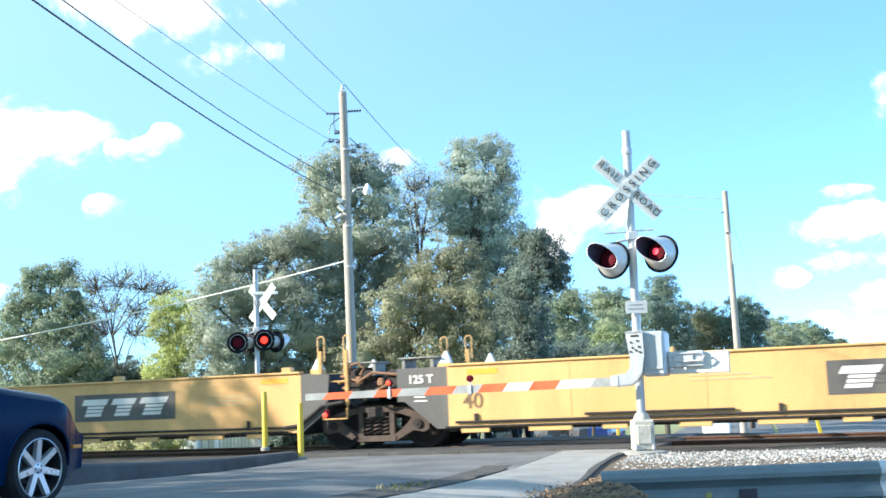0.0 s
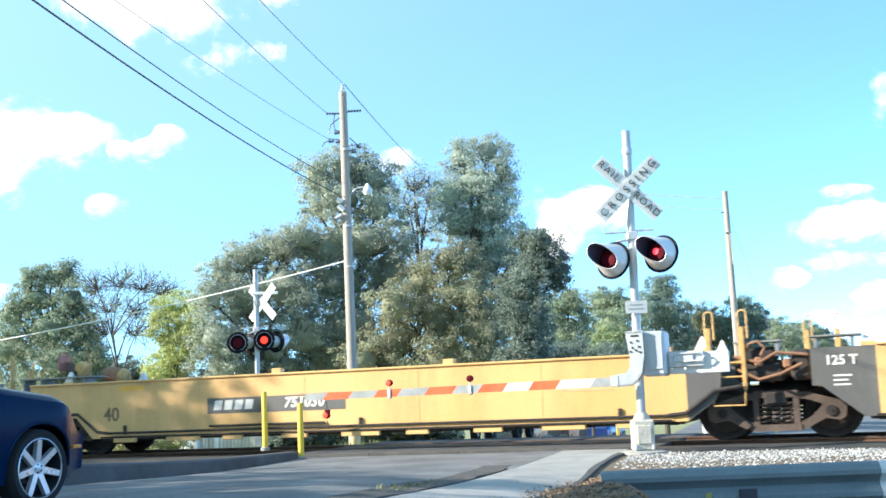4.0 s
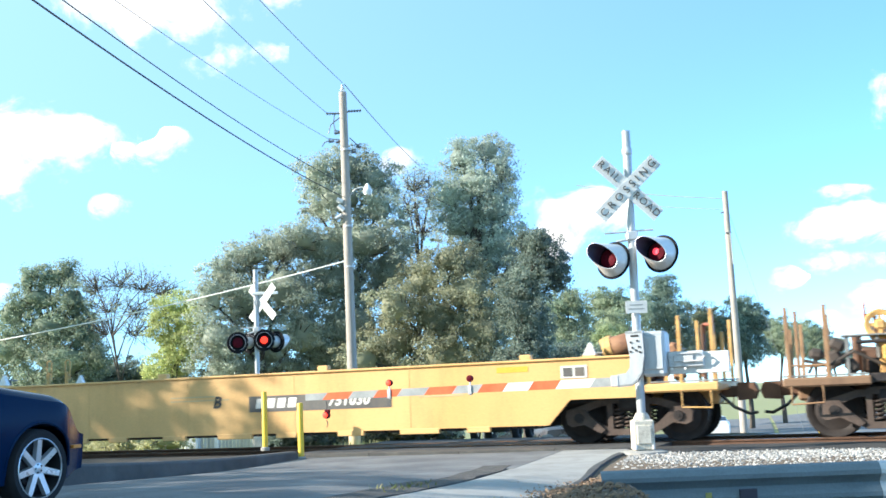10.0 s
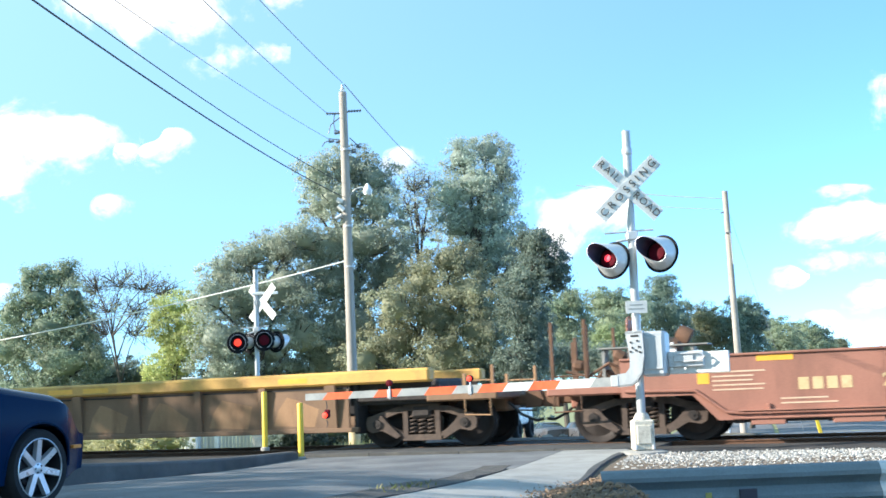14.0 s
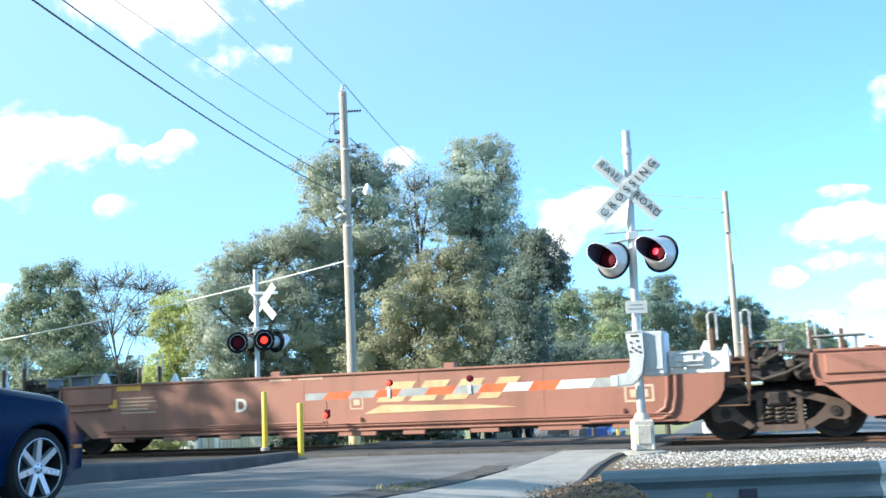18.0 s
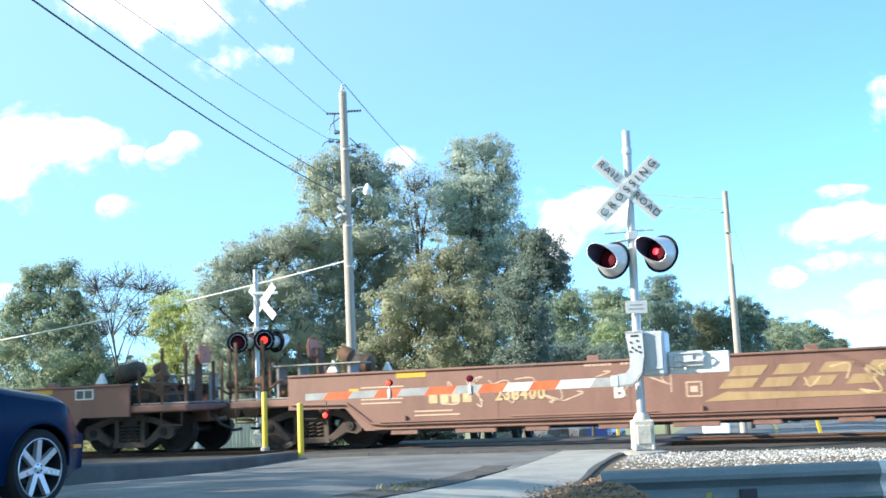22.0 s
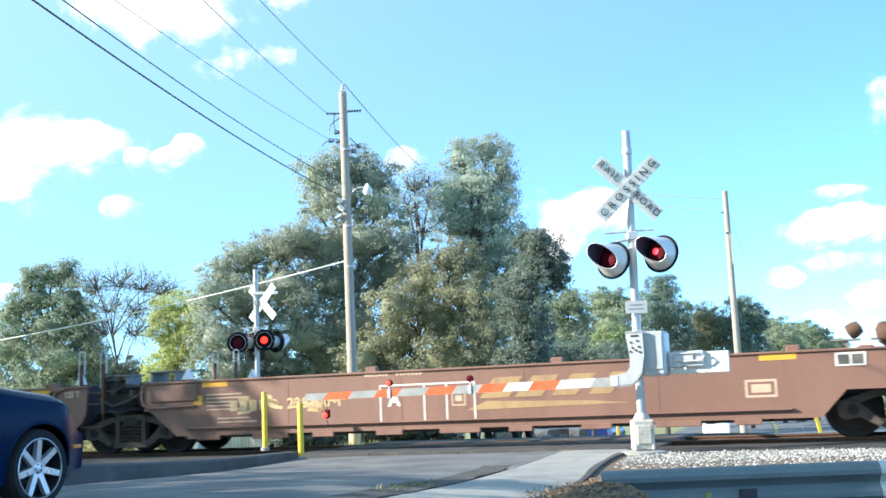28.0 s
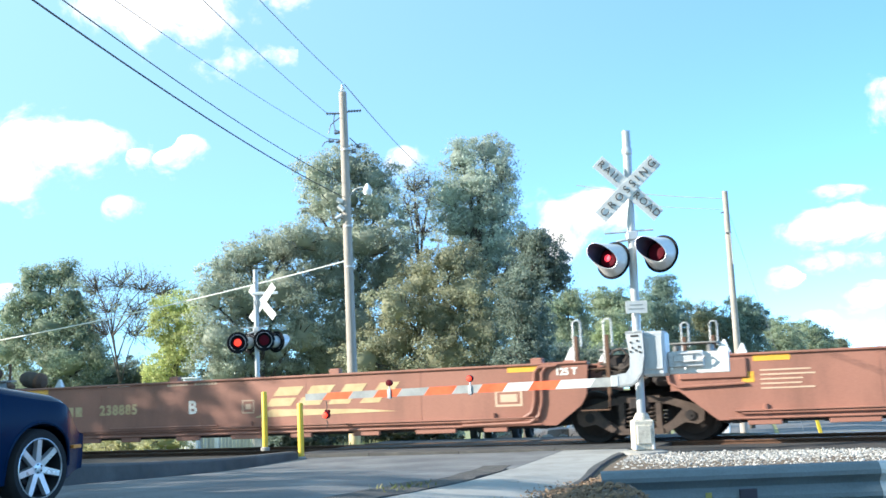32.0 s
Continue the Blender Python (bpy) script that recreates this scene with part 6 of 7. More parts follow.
    shared("tank", tank, "air_reservoir", RESERVOIR if rig == RESERVOIR else CASTING, r, "rounded rusty brake reservoir", m0)
    shared("tankcap", lambda: Mesh().ring([(0.03, -0.39), (0.12, -0.38), (0.21, -0.3), (0.215, -0.2), (0.205, -0.2)], 18, pose(-0.05, -0.95, 1.74, 0, 78, 0)), "reservoir_cap", mat_post, r, "", m0)
    shared("valve", lambda: Mesh().box(0.1, 0.42, -0.9, -0.3, 1.06, 1.5, 0.04).tube((0.5, -0.6, 1.1), (0.5, -0.6, 1.75), 0.08, n=12), "brake_valve", RUST, r, "", m0)
    wheel = lambda: Mesh().ring([(0.24, -0.015), (0.255, 0), (0.24, 0.015), (0.225, 0)], 24, pose(0.75, -0.5, 1.82, 0, 90), True).tube((0.6, -0.5, 1.82), (0.78, -0.5, 1.82), 0.03, n=8).box(0.735, 0.77, -0.70, -0.30, 1.64, 2.0, 0.015)
    shared("brakewheel", wheel, "brake_wheel", FADEDRED, r, "faded red brake wheel", m0 @ pose(0.72 if right else -0.45, 0.0 if right else 0.9, 0.22))
    shared("wheelpost", lambda: Mesh().box(0.56, 0.62, -0.62, -0.38, 1.0, 2.05, 0.02), "brake_stand", RUST, r, "", m0 @ pose(0.72 if right else -0.45, 0.0 if right else 0.9, 0.0))
    shared("walk", lambda: Mesh().box(-1.25, 0.68, 0.9, 1.40, 1.66, 1.69, 0.005).box(-1.0, -0.95, 0.95, 1.35, 1.45, 1.66).box(0.1, 0.15, 0.95, 1.35, 1.3, 1.66).box(0.58, 0.63, 1.0, 1.35, 1.02, 1.66), "walkway", GRATING, r, "", m0)
    shared("cap", lambda: Mesh().ring([(0.02, 0.14), (0.12, 0.12), (0.15, 0.0), (0.15, -0.12), (0.04, -0.14)], 14, pose(-0.82, 1.15, 1.86, 0, 60, 0)), "valve_cap", mat_post, r, "", m0)


def side_outline(L, left, right, a=None, b=None, top=1.52):
    """Outline of a unit's side in x and z."""
    pts = [(0.64, top), (0.64, 0.88), (0.78, 0.88), (1.42, 0.36)] if left == "art" else [(-0.28, top), (-0.28, 0.80), (0.95, 0.80), (1.36, 0.36)]
    pts += [(L - 1.42, 0.36), (L - 0.95, 0.70), (L - 0.85, 0.88), (L - 0.80, top)] if right == "art" else [(L - 1.36, 0.36), (L - 0.95, 0.80), (L + 0.28, 0.80), (L + 0.28, top)]
    return pts


def well_unit(u0, u1, left, right, style, label, deco):
    """One unit of an empty double-stack well car between two truck centres."""
    L = u1 - u0
    paint = {"yellow": YELLOW, "brown": BROWN, "old": BROWN_OLD}[style]
    panel = GREYCAR if style == "yellow" else paint
    top = 1.52 if style == "yellow" else 1.45
    grab = WORN if style == "yellow" else RUST
    r = thing("well_car_unit", label, "freight car", Matrix.Translation(on_track(u0)) @ pose(0, 0, 0, 0, 0, TURN), "train cars")
    xa = 1.66 if left == "art" and style == "yellow" else None
    xb = L - 1.42 if right == "art" and style == "yellow" else None
    for s in (-1, 1):
        y0, y1 = (-1.52, -1.46) if s < 0 else (1.46, 1.52)
        pts = side_outline(L, left, right, top=top)
        if xa:
            pts = [(xa, 1.52), (xa, 0.36)] + pts[4:]
            Mesh().plate([(0.64, 1.50), (0.64, 0.88), (0.78, 0.88), (1.42, 0.36), (xa, 0.36), (xa, 1.50)], y0, y1).part("end_panel", panel, r, "dark grey end panel")
        if xb:
            pts = pts[:-4] + [(xb, 0.36), (xb, 1.52)]
            Mesh().plate([(xb, 0.36), (L - 0.95, 0.70), (L - 0.85, 0.88), (L - 0.80, 1.46), (xb, 1.50)], y0, y1).part("end_panel", panel, r, "dark grey end panel")
        Mesh().plate(pts, y0, y1).part("side", paint, r, "" if s < 0 else "")
        x0, x1 = pts[0][0], pts[-1][0]
        t0, t1 = (-1.56, -1.38) if s < 0 else (1.38, 1.56)
        Mesh().box(x0, x1, t0, t1, top - 0.02, top + 0.025, 0.012).part("top_chord", paint, r)
        k = 0
        x = 1.9
        while x < L - 2.2 and s < 0:
            w = (0.55, 0.8, 0.45)[k % 3]
            shared(("tab", s, w), lambda: Mesh().box(0, w, -1.535 if s < 0 else 1.46, -1.46 if s < 0 else 1.535, 0.27, 0.375, 0.01), "floor_bracket", paint, r, "", pose(x, 0, 0))
            x += w + (0.75, 0.55, 0.9)[k % 3]
            k += 1
    Mesh().box(1.5, L - 1.5, -1.40, -1.28, 0.31, 0.37, 0.01).box(1.5, L - 1.5, 1.28, 1.40, 0.31, 0.37, 0.01).part("lower_rail", UNDER, r)
    cross = Mesh()
    for k in range(9):
        x = 1.7 + (L - 3.4) * k / 8
        cross.box(x - 0.08, x + 0.08, -1.46, 1.46, 0.30, 0.38, 0.01)
    cross.box(1.5, 1.56, -1.45, 1.45, 0.36, 1.5, 0.01).box(L - 1.56, L - 1.5, -1.45, 1.45, 0.36, 1.5, 0.01)
    cross.part("floor_frame", UNDER, r)
    if style != "yellow":
        Mesh().box(1.7, L - 1.8, -1.60, -1.52, 0.50, 0.525, 0.004).part("side_ledge", paint, r)
    # pipes low on the side
    pipes = Mesh()
    if right == "art" or left == "end":
        pipes.path([(1.8, -1.555, 0.47), (L * 0.55, -1.555, 0.47), (L - 1.75, -1.555, 0.47)], 0.022, 8)
        pipes.path([(L * 0.28, -1.56, 0.55), (L * 0.28 + 2.6, -1.56, 0.55)], 0.022, 8)
        pipes.path([(1.6, -1.55, 0.385), (L - 1.7, -1.55, 0.385)], 0.02, 8)
        for x in (2.2, L * 0.5, L - 2.6):
            pipes.box(x - 0.03, x + 0.03, -1.57, -1.52, 0.44, 0.62, 0.008)
        if right == "art" and style == "yellow":
            pipes.path([(L - 1.75, -1.555, 0.47), (L - 1.45, -1.555, 0.5), (L - 0.95, -1.555, 0.86), (L - 0.5, -1.54, 0.92)], 0.035, 8)
        elif right == "art":
            for d in (0.0, 0.14):
                pipes.path([(L - 3.2, -1.555, 0.47 - d * 0.5), (L - 2.05 + d, -1.555, 0.49 - d * 0.5), (L - 1.86 + d, -1.555, 0.60 - d * 0.4), (L - 1.80 + d, -1.555, 0.80), (L - 1.78 + d, -1.555, 1.30), (L - 1.70 + d, -1.555, 1.40), (L - 1.5 + d, -1.54, 1.42)], 0.033, 8)
        if left == "end":
            pipes.path([(1.8, -1.555, 0.47), (1.5, -1.555, 0.5), (1.0, -1.555, 0.88), (-0.2, -1.54, 0.9)], 0.028, 8)
        pipes.part("brake_pipe", paint if style != "yellow" else UNDER, r)
    else:
        pipes.box(1.7, 2.05, -1.55, -1.52, 0.3, 0.36, 0.0)
        pipes.part("jacking_pad", paint, r)
    for s in (-1, 1):
        if left == "art":
            guide(r, 1.55, s, paint, top - 1.52)
        else:
            guide(r, 0.6, s, paint, top - 1.52)
        guide(r, L - (1.15 if right == "art" else 0.6), s, paint, top - 1.52)
        if left == "art" and s > 0:
            ladder(r, 0.72, 1, grab)
        if right == "art" and s < 0:
            ladder(r, L - 0.72, -1, grab)
    for x in (L - 1.75, L * 0.38, L * 0.62):
        shared("toptab", lambda: Mesh().box(-0.11, 0.11, -1.5, -1.36, 1.53, 1.64, 0.015), "top_lug", paint, r, "", pose(x, 0, top - 1.52))
    if left == "art":
        art_left(r, L, paint, panel, style)
        if style == "yellow":
            lettering("125 T", 0.215, CHALK, r, pose(1.12, -1.527, 1.28), bold=0.007)
            notice(r, CHALK, 0.98, 1.02, 0.32, 3)
        else:
            notice(r, FADED, 0.95, 1.2, 0.22, 1)
    else:
        end_gear(r, L, False, paint, grab, WORN if style == "yellow" else paint)
    if right == "end":
        end_gear(r, L, True, paint, grab, WORN if style == "yellow" else paint)
        shared("placard", lambda: Mesh().box(-0.24, 0.24, -1.535, -1.522, 1.18, 1.40, 0.004), "placard_board", CHALK, r, "pale framed placard board", pose(L - 0.85, 0, 0))
        shared("placardin", lambda: Mesh().box(-0.20, -0.02, -1.539, -1.536, 1.21, 1.37).box(0.02, 0.20, -1.539, -1.536, 1.21, 1.37), "placard_face", GREYCAR, r, "", pose(L - 0.85, 0, 0))
    for k in range(1, 5):
        shared("seam", lambda: Mesh().box(-0.012, 0.012, -1.5245, -1.519, 0.39, 1.49), "weld_seam", paint, r, "", pose(1.6 + (L - 3.2) * k / 5, 0, 0))
    if style != "yellow" and right == "art":
        lettering("125 T", 0.17, CHALK if style == "brown" else FADED, r, pose(L - 1.2, -1.526, 1.30), bold=0.008)
    # reflective patches
    for x in (2.35, L - 2.0):
        shared("tape", lambda: Mesh().box(-0.3, 0.3, -1.5255, -1.522, 1.33, 1.43), "reflective_tape", ORANGE_TAG, r, "faded yellow reflective tape", pose(x, 0, 0))
    if style == "yellow":
        x0 = 2.0 if left == "art" else 1.7
        lettering("40", 0.40, UMBER, r, pose(x0 + 0.15, -1.526, 0.84), bold=0.004)
        notice(r, CREAM, 6.1, 1.12, 1.5, 2)
        notice(r, CREAM, 11.6, 1.1, 1.2, 3)
    else:
        notice(r, FADED, 2.15 if left == "art" else 1.3, 1.16, 0.9, 5)
        notice(r, CHALK, 4.2, 1.42, 0.6, 1)
        bars(r, FADED, 5.7, 1.375, 0.5, 0.05, 7, 0.25)
        bars(r, FADED, 6.35, 1.375, 0.55, 0.05, 7, 0.25)
        shared("framebox", lambda: Mesh().box(-0.26, 0.26, -1.5255, -1.522, 0.72, 0.76).box(-0.26, 0.26, -1.5255, -1.522, 0.98, 1.02).box(-0.26, -0.22, -1.5255, -1.522, 0.76, 0.98).box(0.22, 0.26, -1.5255, -1.522, 0.76, 0.98).box(-0.16, 0.16, -1.5255, -1.522, 0.80, 0.94), "stencil_box", FADED, r, "", pose(L - 2.3, 0, 0))
        shared("tag", lambda: Mesh().box(-0.1, 0.1, -1.5255, -1.522, 0.98, 1.16), "yellow_card", ORANGE_TAG, r, "", pose(1.95 if left == "art" else 1.15, 0, 0))
    deco(r, L)
    MOVERS.append((r, u0))
    return r


def ribbed_unit(u0, u1, label, deco, plain=False):
    """Single well car with a deep yellow top chord over ribbed rusty sides."""
    L = u1 - u0
    r = thing("well_car_unit", label, "freight car", Matrix.Translation(on_track(u0)) @ pose(0, 0, 0, 0, 0, TURN), "train cars")
    for s in (-1, 1):
        y = 1.44 * s
        Mesh().box(1.15, L - 1.35, min(y, y + 0.05 * s), max(y, y + 0.05 * s), 0.42, 1.26, 0.0).part("side", RIBBED, r)
        a, b = sorted((1.30 * s, 1.60 * s))
        Mesh().box(-0.06, L + 0.38, a, b, 1.24, 1.50, 0.04).part("top_chord", CHORD, r, "deep yellow top chord")
        a, b = sorted((1.42 * s, 1.54 * s))
        Mesh().box(1.15, L - 1.15, a, b, 0.34, 0.43, 0.012).part("bottom_flange", RIBBED, r)
        for k in range(9):
            x = 1.62 + (L - 3.32) * k / 8
            w = 0.11 if k in (0, 4, 8) else 0.07
            yo = 1.48 * s
            vs = [(x - w, yo, 0.40), (x + w, yo, 0.40), (x + w, yo, 1.25), (x - w, yo, 1.25), (x - w, yo + 0.05 * s, 0.42), (x + w, yo + 0.05 * s, 0.42), (x + w, yo + 0.13 * s, 1.25), (x - w, yo + 0.13 * s, 1.25)]
            Mesh().add(vs, [(0, 1, 5, 4), (1, 2, 6, 5), (2, 3, 7, 6), (3, 0, 4, 7), (4, 5, 6, 7), (0, 3, 2, 1)]).part("rib", RIBBED, r, smooth=False)
        # thin dark strip drawn in as the shade below the chord
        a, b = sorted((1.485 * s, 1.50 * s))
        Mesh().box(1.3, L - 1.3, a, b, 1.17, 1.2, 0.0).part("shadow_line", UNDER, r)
    Mesh().box(-0.1, L + 0.1, -0.35, 0.35, 0.62, 0.95, 0.03).box(-0.3, 1.2, -1.4, 1.4, 0.90, 1.05, 0.02).box(L - 1.2, L + 0.3, -1.4, 1.4, 0.90, 1.05, 0.02).box(1.2, 1.28, -1.4, 1.4, 0.3, 1.4, 0.01).box(L - 1.28, L - 1.2, -1.4, 1.4, 0.3, 1.4, 0.01).part("frame", UNDER, r)
    for right in (False, True):
        end_gear(r, L, right, RIBBED, RIBBED_WORN, RIBBED, low=plain and right)
        for s in (-1, 1):
            a, b = sorted((1.26 * s, 1.30 * s))
            x0, x1 = (L - 1.4, L + 0.3) if right else (0.0, 1.2)
            Mesh().box(x0, x1, a, b, 0.84, 1.26, 0.0).part("end_web", UNDER, r, "dark end web under the top chord")
        if plain and right:
            continue
        rim = lambda: Mesh().ring([(0.23, -0.05), (0.26, 0), (0.23, 0.05), (0.16, 0.03), (0.16, -0.03)], 20, pose(0, 0, 0, 90), True).box(-0.03, 0.03, -0.02, 0.02, -0.2, 0.2).box(-0.2, 0.2, -0.02, 0.02, -0.03, 0.03).box(-0.09, 0.09, -0.05, 0.05, -0.09, 0.09, 0.04).box(-0.05, 0.05, 0.02, 0.08, -0.95, 0.0, 0.01)
        shared("ringwheel", rim, "winch_wheel", WORN, r, "worn yellow spoked winch wheel on a post", pose(L + 0.7, -1.2, 2.0) if right else pose(-0.06, -1.2, 1.84))
        shared("toprod", lambda: Mesh().path([(-0.45, -1.42, 1.56), (1.4, -1.42, 1.57)], 0.03, 8).box(0.5, 0.6, -1.46, -1.38, 1.48, 1.6, 0.01), "top_rod", UNDER, r, "", pose(0, 0, 0) if not right else pose(L - 1.2, 0, 0))
    for x in (L * 0.47, L * 0.53, 2.5, L - 2.5):
        shared("chordtape", lambda: Mesh().box(-0.32, 0.32, -1.6035, -1.60, 1.31, 1.41), "reflective_tape", ORANGE_TAG, r, "", pose(x, 0, 0))
    deco(r, L)
    MOVERS.append((r, u0))
    return r


def low_unit(u0, u1, label):
    """Single yellow well car with a lower, chamfered side."""
    L = u1 - u0
    r = thing("well_car_unit", label, "freight car", Matrix.Translation(on_track(u0)) @ pose(0, 0, 0, 0, 0, TURN), "train cars")
    for s in (-1, 1):
        y0, y1 = sorted((1.46 * s, 1.52 * s))
        Mesh().plate([(-0.3, 1.08), (-0.3, 0.86), (1.05, 0.80), (1.75, 0.32), (L - 1.75, 0.32), (L - 1.05, 0.80), (L + 0.3, 0.86), (L + 0.3, 1.08), (L - 1.0, 0.98), (1.0, 0.98)], y0, y1).part("side", YELLOW_B, r)
        vs = [(x, 1.52 * s, 0.98) for x in (1.0, L - 1.0)] + [(x, 1.30 * s, z) for x, z in ((0.6, 1.27), (L - 0.6, 1.27))] + [(x, 1.22 * s, z) for x, z in ((0.6, 1.24), (L - 0.6, 1.24))] + [(x, 1.44 * s, 0.95) for x in (1.0, L - 1.0)]
        Mesh().add(vs, [(0, 1, 3, 2), (2, 3, 5, 4), (4, 5, 7, 6), (6, 7, 1, 0), (0, 2, 4, 6), (1, 7, 5, 3)]).part("upper_side", YELLOW_B, r)
    Mesh().box(1.7, L - 1.7, -1.44, 1.44, 0.27, 0.34, 0.01).box(-0.1, 1.8, -0.4, 0.4, 0.62, 1.0, 0.03).box(L - 1.8, L + 0.1, -0.4, 0.4, 0.62, 1.0, 0.03).part("floor_frame", UNDER, r)
    for right in (False, True):
        end_gear(r, L, right, YELLOW_B, YELLOW_B, YELLOW_B, low=True)
        m0 = pose(L, 0, 0) if right else pose(0, 0, 0, 0, 0, 180)
        shared("lowbox", lambda: Mesh().box(-1.8, -0.1, -1.42, -0.7, 1.30, 1.42, 0.02).box(-0.6, 0.5, -1.40, -0.4, 1.06, 1.26, 0.03).path([(-0.4, -1.44, 1.26), (-0.4, -1.44, 1.45), (0.4, -1.44, 1.45), (0.4, -1.44, 1.1)], 0.02, 8), "end_walkway", YELLOW_B, r, "", m0)
    for x, h in ((L + 1.42, 1.84), (L + 1.53, 1.80), (L + 1.66, 1.84), (L + 1.78, 1.78)):
        shared(("tallstake", h), lambda: Mesh().box(-0.045, 0.045, -1.40, -1.33, 1.0, h, 0.008), "stake", WORN, r, "", pose(x, 0, 0))
    for x, h in ((-0.35, 1.86), (-1.0, 1.5)):
        shared(("tallstake", h), lambda: Mesh().box(-0.045, 0.045, -1.40, -1.33, 1.0, h, 0.008), "stake", WORN, r, "", pose(x, 0, 0))
    lettering("40", 0.62, GREYCAR, r, pose(1.95, -1.527, 0.70) @ Matrix.Diagonal((0.8, 1, 1, 1)), bold=0.014)
    Mesh().plate([(3.24, 0.775), (5.8, 0.775), (5.8, 0.972), (3.24, 0.972)], -1.526, -1.522).part("number_panel", GREYCAR, r, "dark panel with pale marks", smooth=False)
    bars(r, CHALK, 3.35, 0.805, 0.72, 0.135, 4, y=-1.530, slant=0.2)
    lettering("455766", 0.20, CHALK, r, pose(5.2, -1.530, 0.873), bold=0.007, space=1.3, shear=0.25)
    for x, w, s in ((10.63, 0.15, 0.02), (11.13, 0.15, 0.02), (11.50, 0.15, 0.24), (11.78, 0.15, -0.16)):
        Mesh().plate([(x, 0.55), (x + w, 0.55), (x + w + s, 0.82), (x + s, 0.82)], -1.526 - 0.004 * (s < 0), -1.522 - 0.004 * (s < 0)).part("mark_bar", REDFADE, r, smooth=False)
    bars(r, REDFADE, 11.1, 0.46, 0.9, 0.045, 6, 0.3)
    shared("placard", lambda: Mesh(), "placard_board", CHALK, r, "", pose(L - 2.0, 0, -0.7))
    shared("placardin", lambda: Mesh(), "placard_face", GREYCAR, r, "", pose(L - 2.0, 0, -0.7))
    MOVERS.append((r, u0))
    return r


def yellow_deco(letter="", at=5.3, number="", logo=8.35, panel=7.95):
    def put(r, L):
        if number:
            Mesh().plate([(panel, 0.79), (panel + 3.1, 0.79), (panel + 3.1, 1.10), (panel, 1.10)], -1.526, -1.522).part("number_panel", GREYCAR, r, "dark panel with a white number", smooth=False)
            bars(r, CHALK, panel + 0.15, 0.86, 0.95, 0.19, 4, y=-1.530, slant=0.2)
            lettering(number, 0.27, CHALK, r, pose(panel + 2.2, -1.530, 0.95), shear=0.2, bold=0.01, space=1.1)
        else:
            striped_logo(r, logo, logo + 2.52, 0.72, 1.28)
        if letter:
            lettering(letter, 0.32, LETTER, r, pose(at, -1.526, 1.0), shear=0.25, bold=0.01)
    return put


def brown_deco(letter, number, wide=True, tags=None):
    def put(r, L):
        if letter in ("A", "B"):
            bars(r, CREAM, 2.7, 0.83, 0.9, 0.2, 4)
            lettering(number, 0.28, CREAM, r, pose(4.48, -1.526, 0.93), bold=0.01, space=1.15)
            notice(r, FADED, 2.4, 0.68, 0.9, 2)
        lettering(letter, 0.36, CHALK, r, pose(6.3 if letter in ("A", "B") else 5.05, -1.526, 0.92), bold=0.012)
        shared("stencil", lambda: Mesh().box(-0.17, 0.17, -1.5255, -1.522, 0.74, 0.77).box(-0.17, 0.17, -1.5255, -1.522, 1.04, 1.07).box(-0.17, -0.14, -1.5255, -1.522, 0.77, 1.04).box(0.14, 0.17, -1.5255, -1.522, 0.77, 1.04).box(-0.08, 0.08, -1.5255, -1.522, 0.84, 0.97), "stencil_mark", FADED, r, "", pose(7.6, 0, 0.9) @ Matrix.Diagonal((0.8, 1, 0.8, 1)) @ pose(0, 0, -0.9))
        if wide:
            swoosh_logo(r, 7.75, 11.0, 0.68, 1.26, CREAM_OLD if tags else CREAM)
        if tags:
            tags(r, L)
    return put


def ribbed_deco(r, L, number="745549", mat=FADED):
    bars(r, mat, 2.1, 0.52, 0.75, 0.19, 4, slant=0.1, y=-1.498)
    lettering(number, 0.27, mat, r, pose(3.95, -1.498, 0.615), shear=0.1, bold=0.008, space=1.15)
    lettering("40", 0.42, UNDER, r, pose(6.88, -1.498, 0.84), bold=0.012)
    for k in range(8):
        x = 1.9 + (L - 3.4) * k / 8
        m = Mesh().plate([(x, 0.5), (x + 0.9, 0.46), (x + 1.0, 0.9 - 0.1 * (k % 3)), (x + 0.5, 1.0), (x + 0.3, 1.05), (x + 0.1, 0.8)], -1.4935, -1.4905)
        m.part("worn_patch", RIBBED_WORN, r, "paler worn paint patch", smooth=False)


RIBBED_WORN = surf("worn_tan_paint", (0.26, 0.14, 0.07), (0.36, 0.21, 0.11), 0.75, scale=1.6, fine=40, bump=0.1, stretch=STREAK, dirt=(0.16, 0.085, 0.045), dirt_amt=0.8)
YL, BL, OL = "yellow empty well car unit with dark grey end panels", "mineral red empty well car unit with white stencils", "faded brown empty well car unit with graffiti"
CAR_A = [-22.72, -7.52, 7.65, 22.82]
for i in range(3):
    well_unit(CAR_A[i], CAR_A[i + 1], "art", "art" if i < 2 else "end", "yellow", YL, yellow_deco(number="751081" if i == 2 else ""))
CAR_B = [27.11, 42.34, 57.62, 72.87, 88.62, 104.09]
for i in range(5):
    well_unit(CAR_B[i], CAR_B[i + 1], "end" if i == 0 else "art", "end" if i == 4 else "art", "yellow", YL, (yellow_deco(number="751030", panel=4.2), yellow_deco("E", 10.1, logo=4.63), yellow_deco("D", logo=8.25), yellow_deco("C", 5.75, logo=8.65), yellow_deco("B", 7.2, "751030"))[i])


def logo_on_rib(r, L):
    ribbed_deco(r, L, "745289", CHALK)
    striped_logo(r, 8.35, 10.3, 0.55, 1.0, panel=RIBBED, y=0.028)


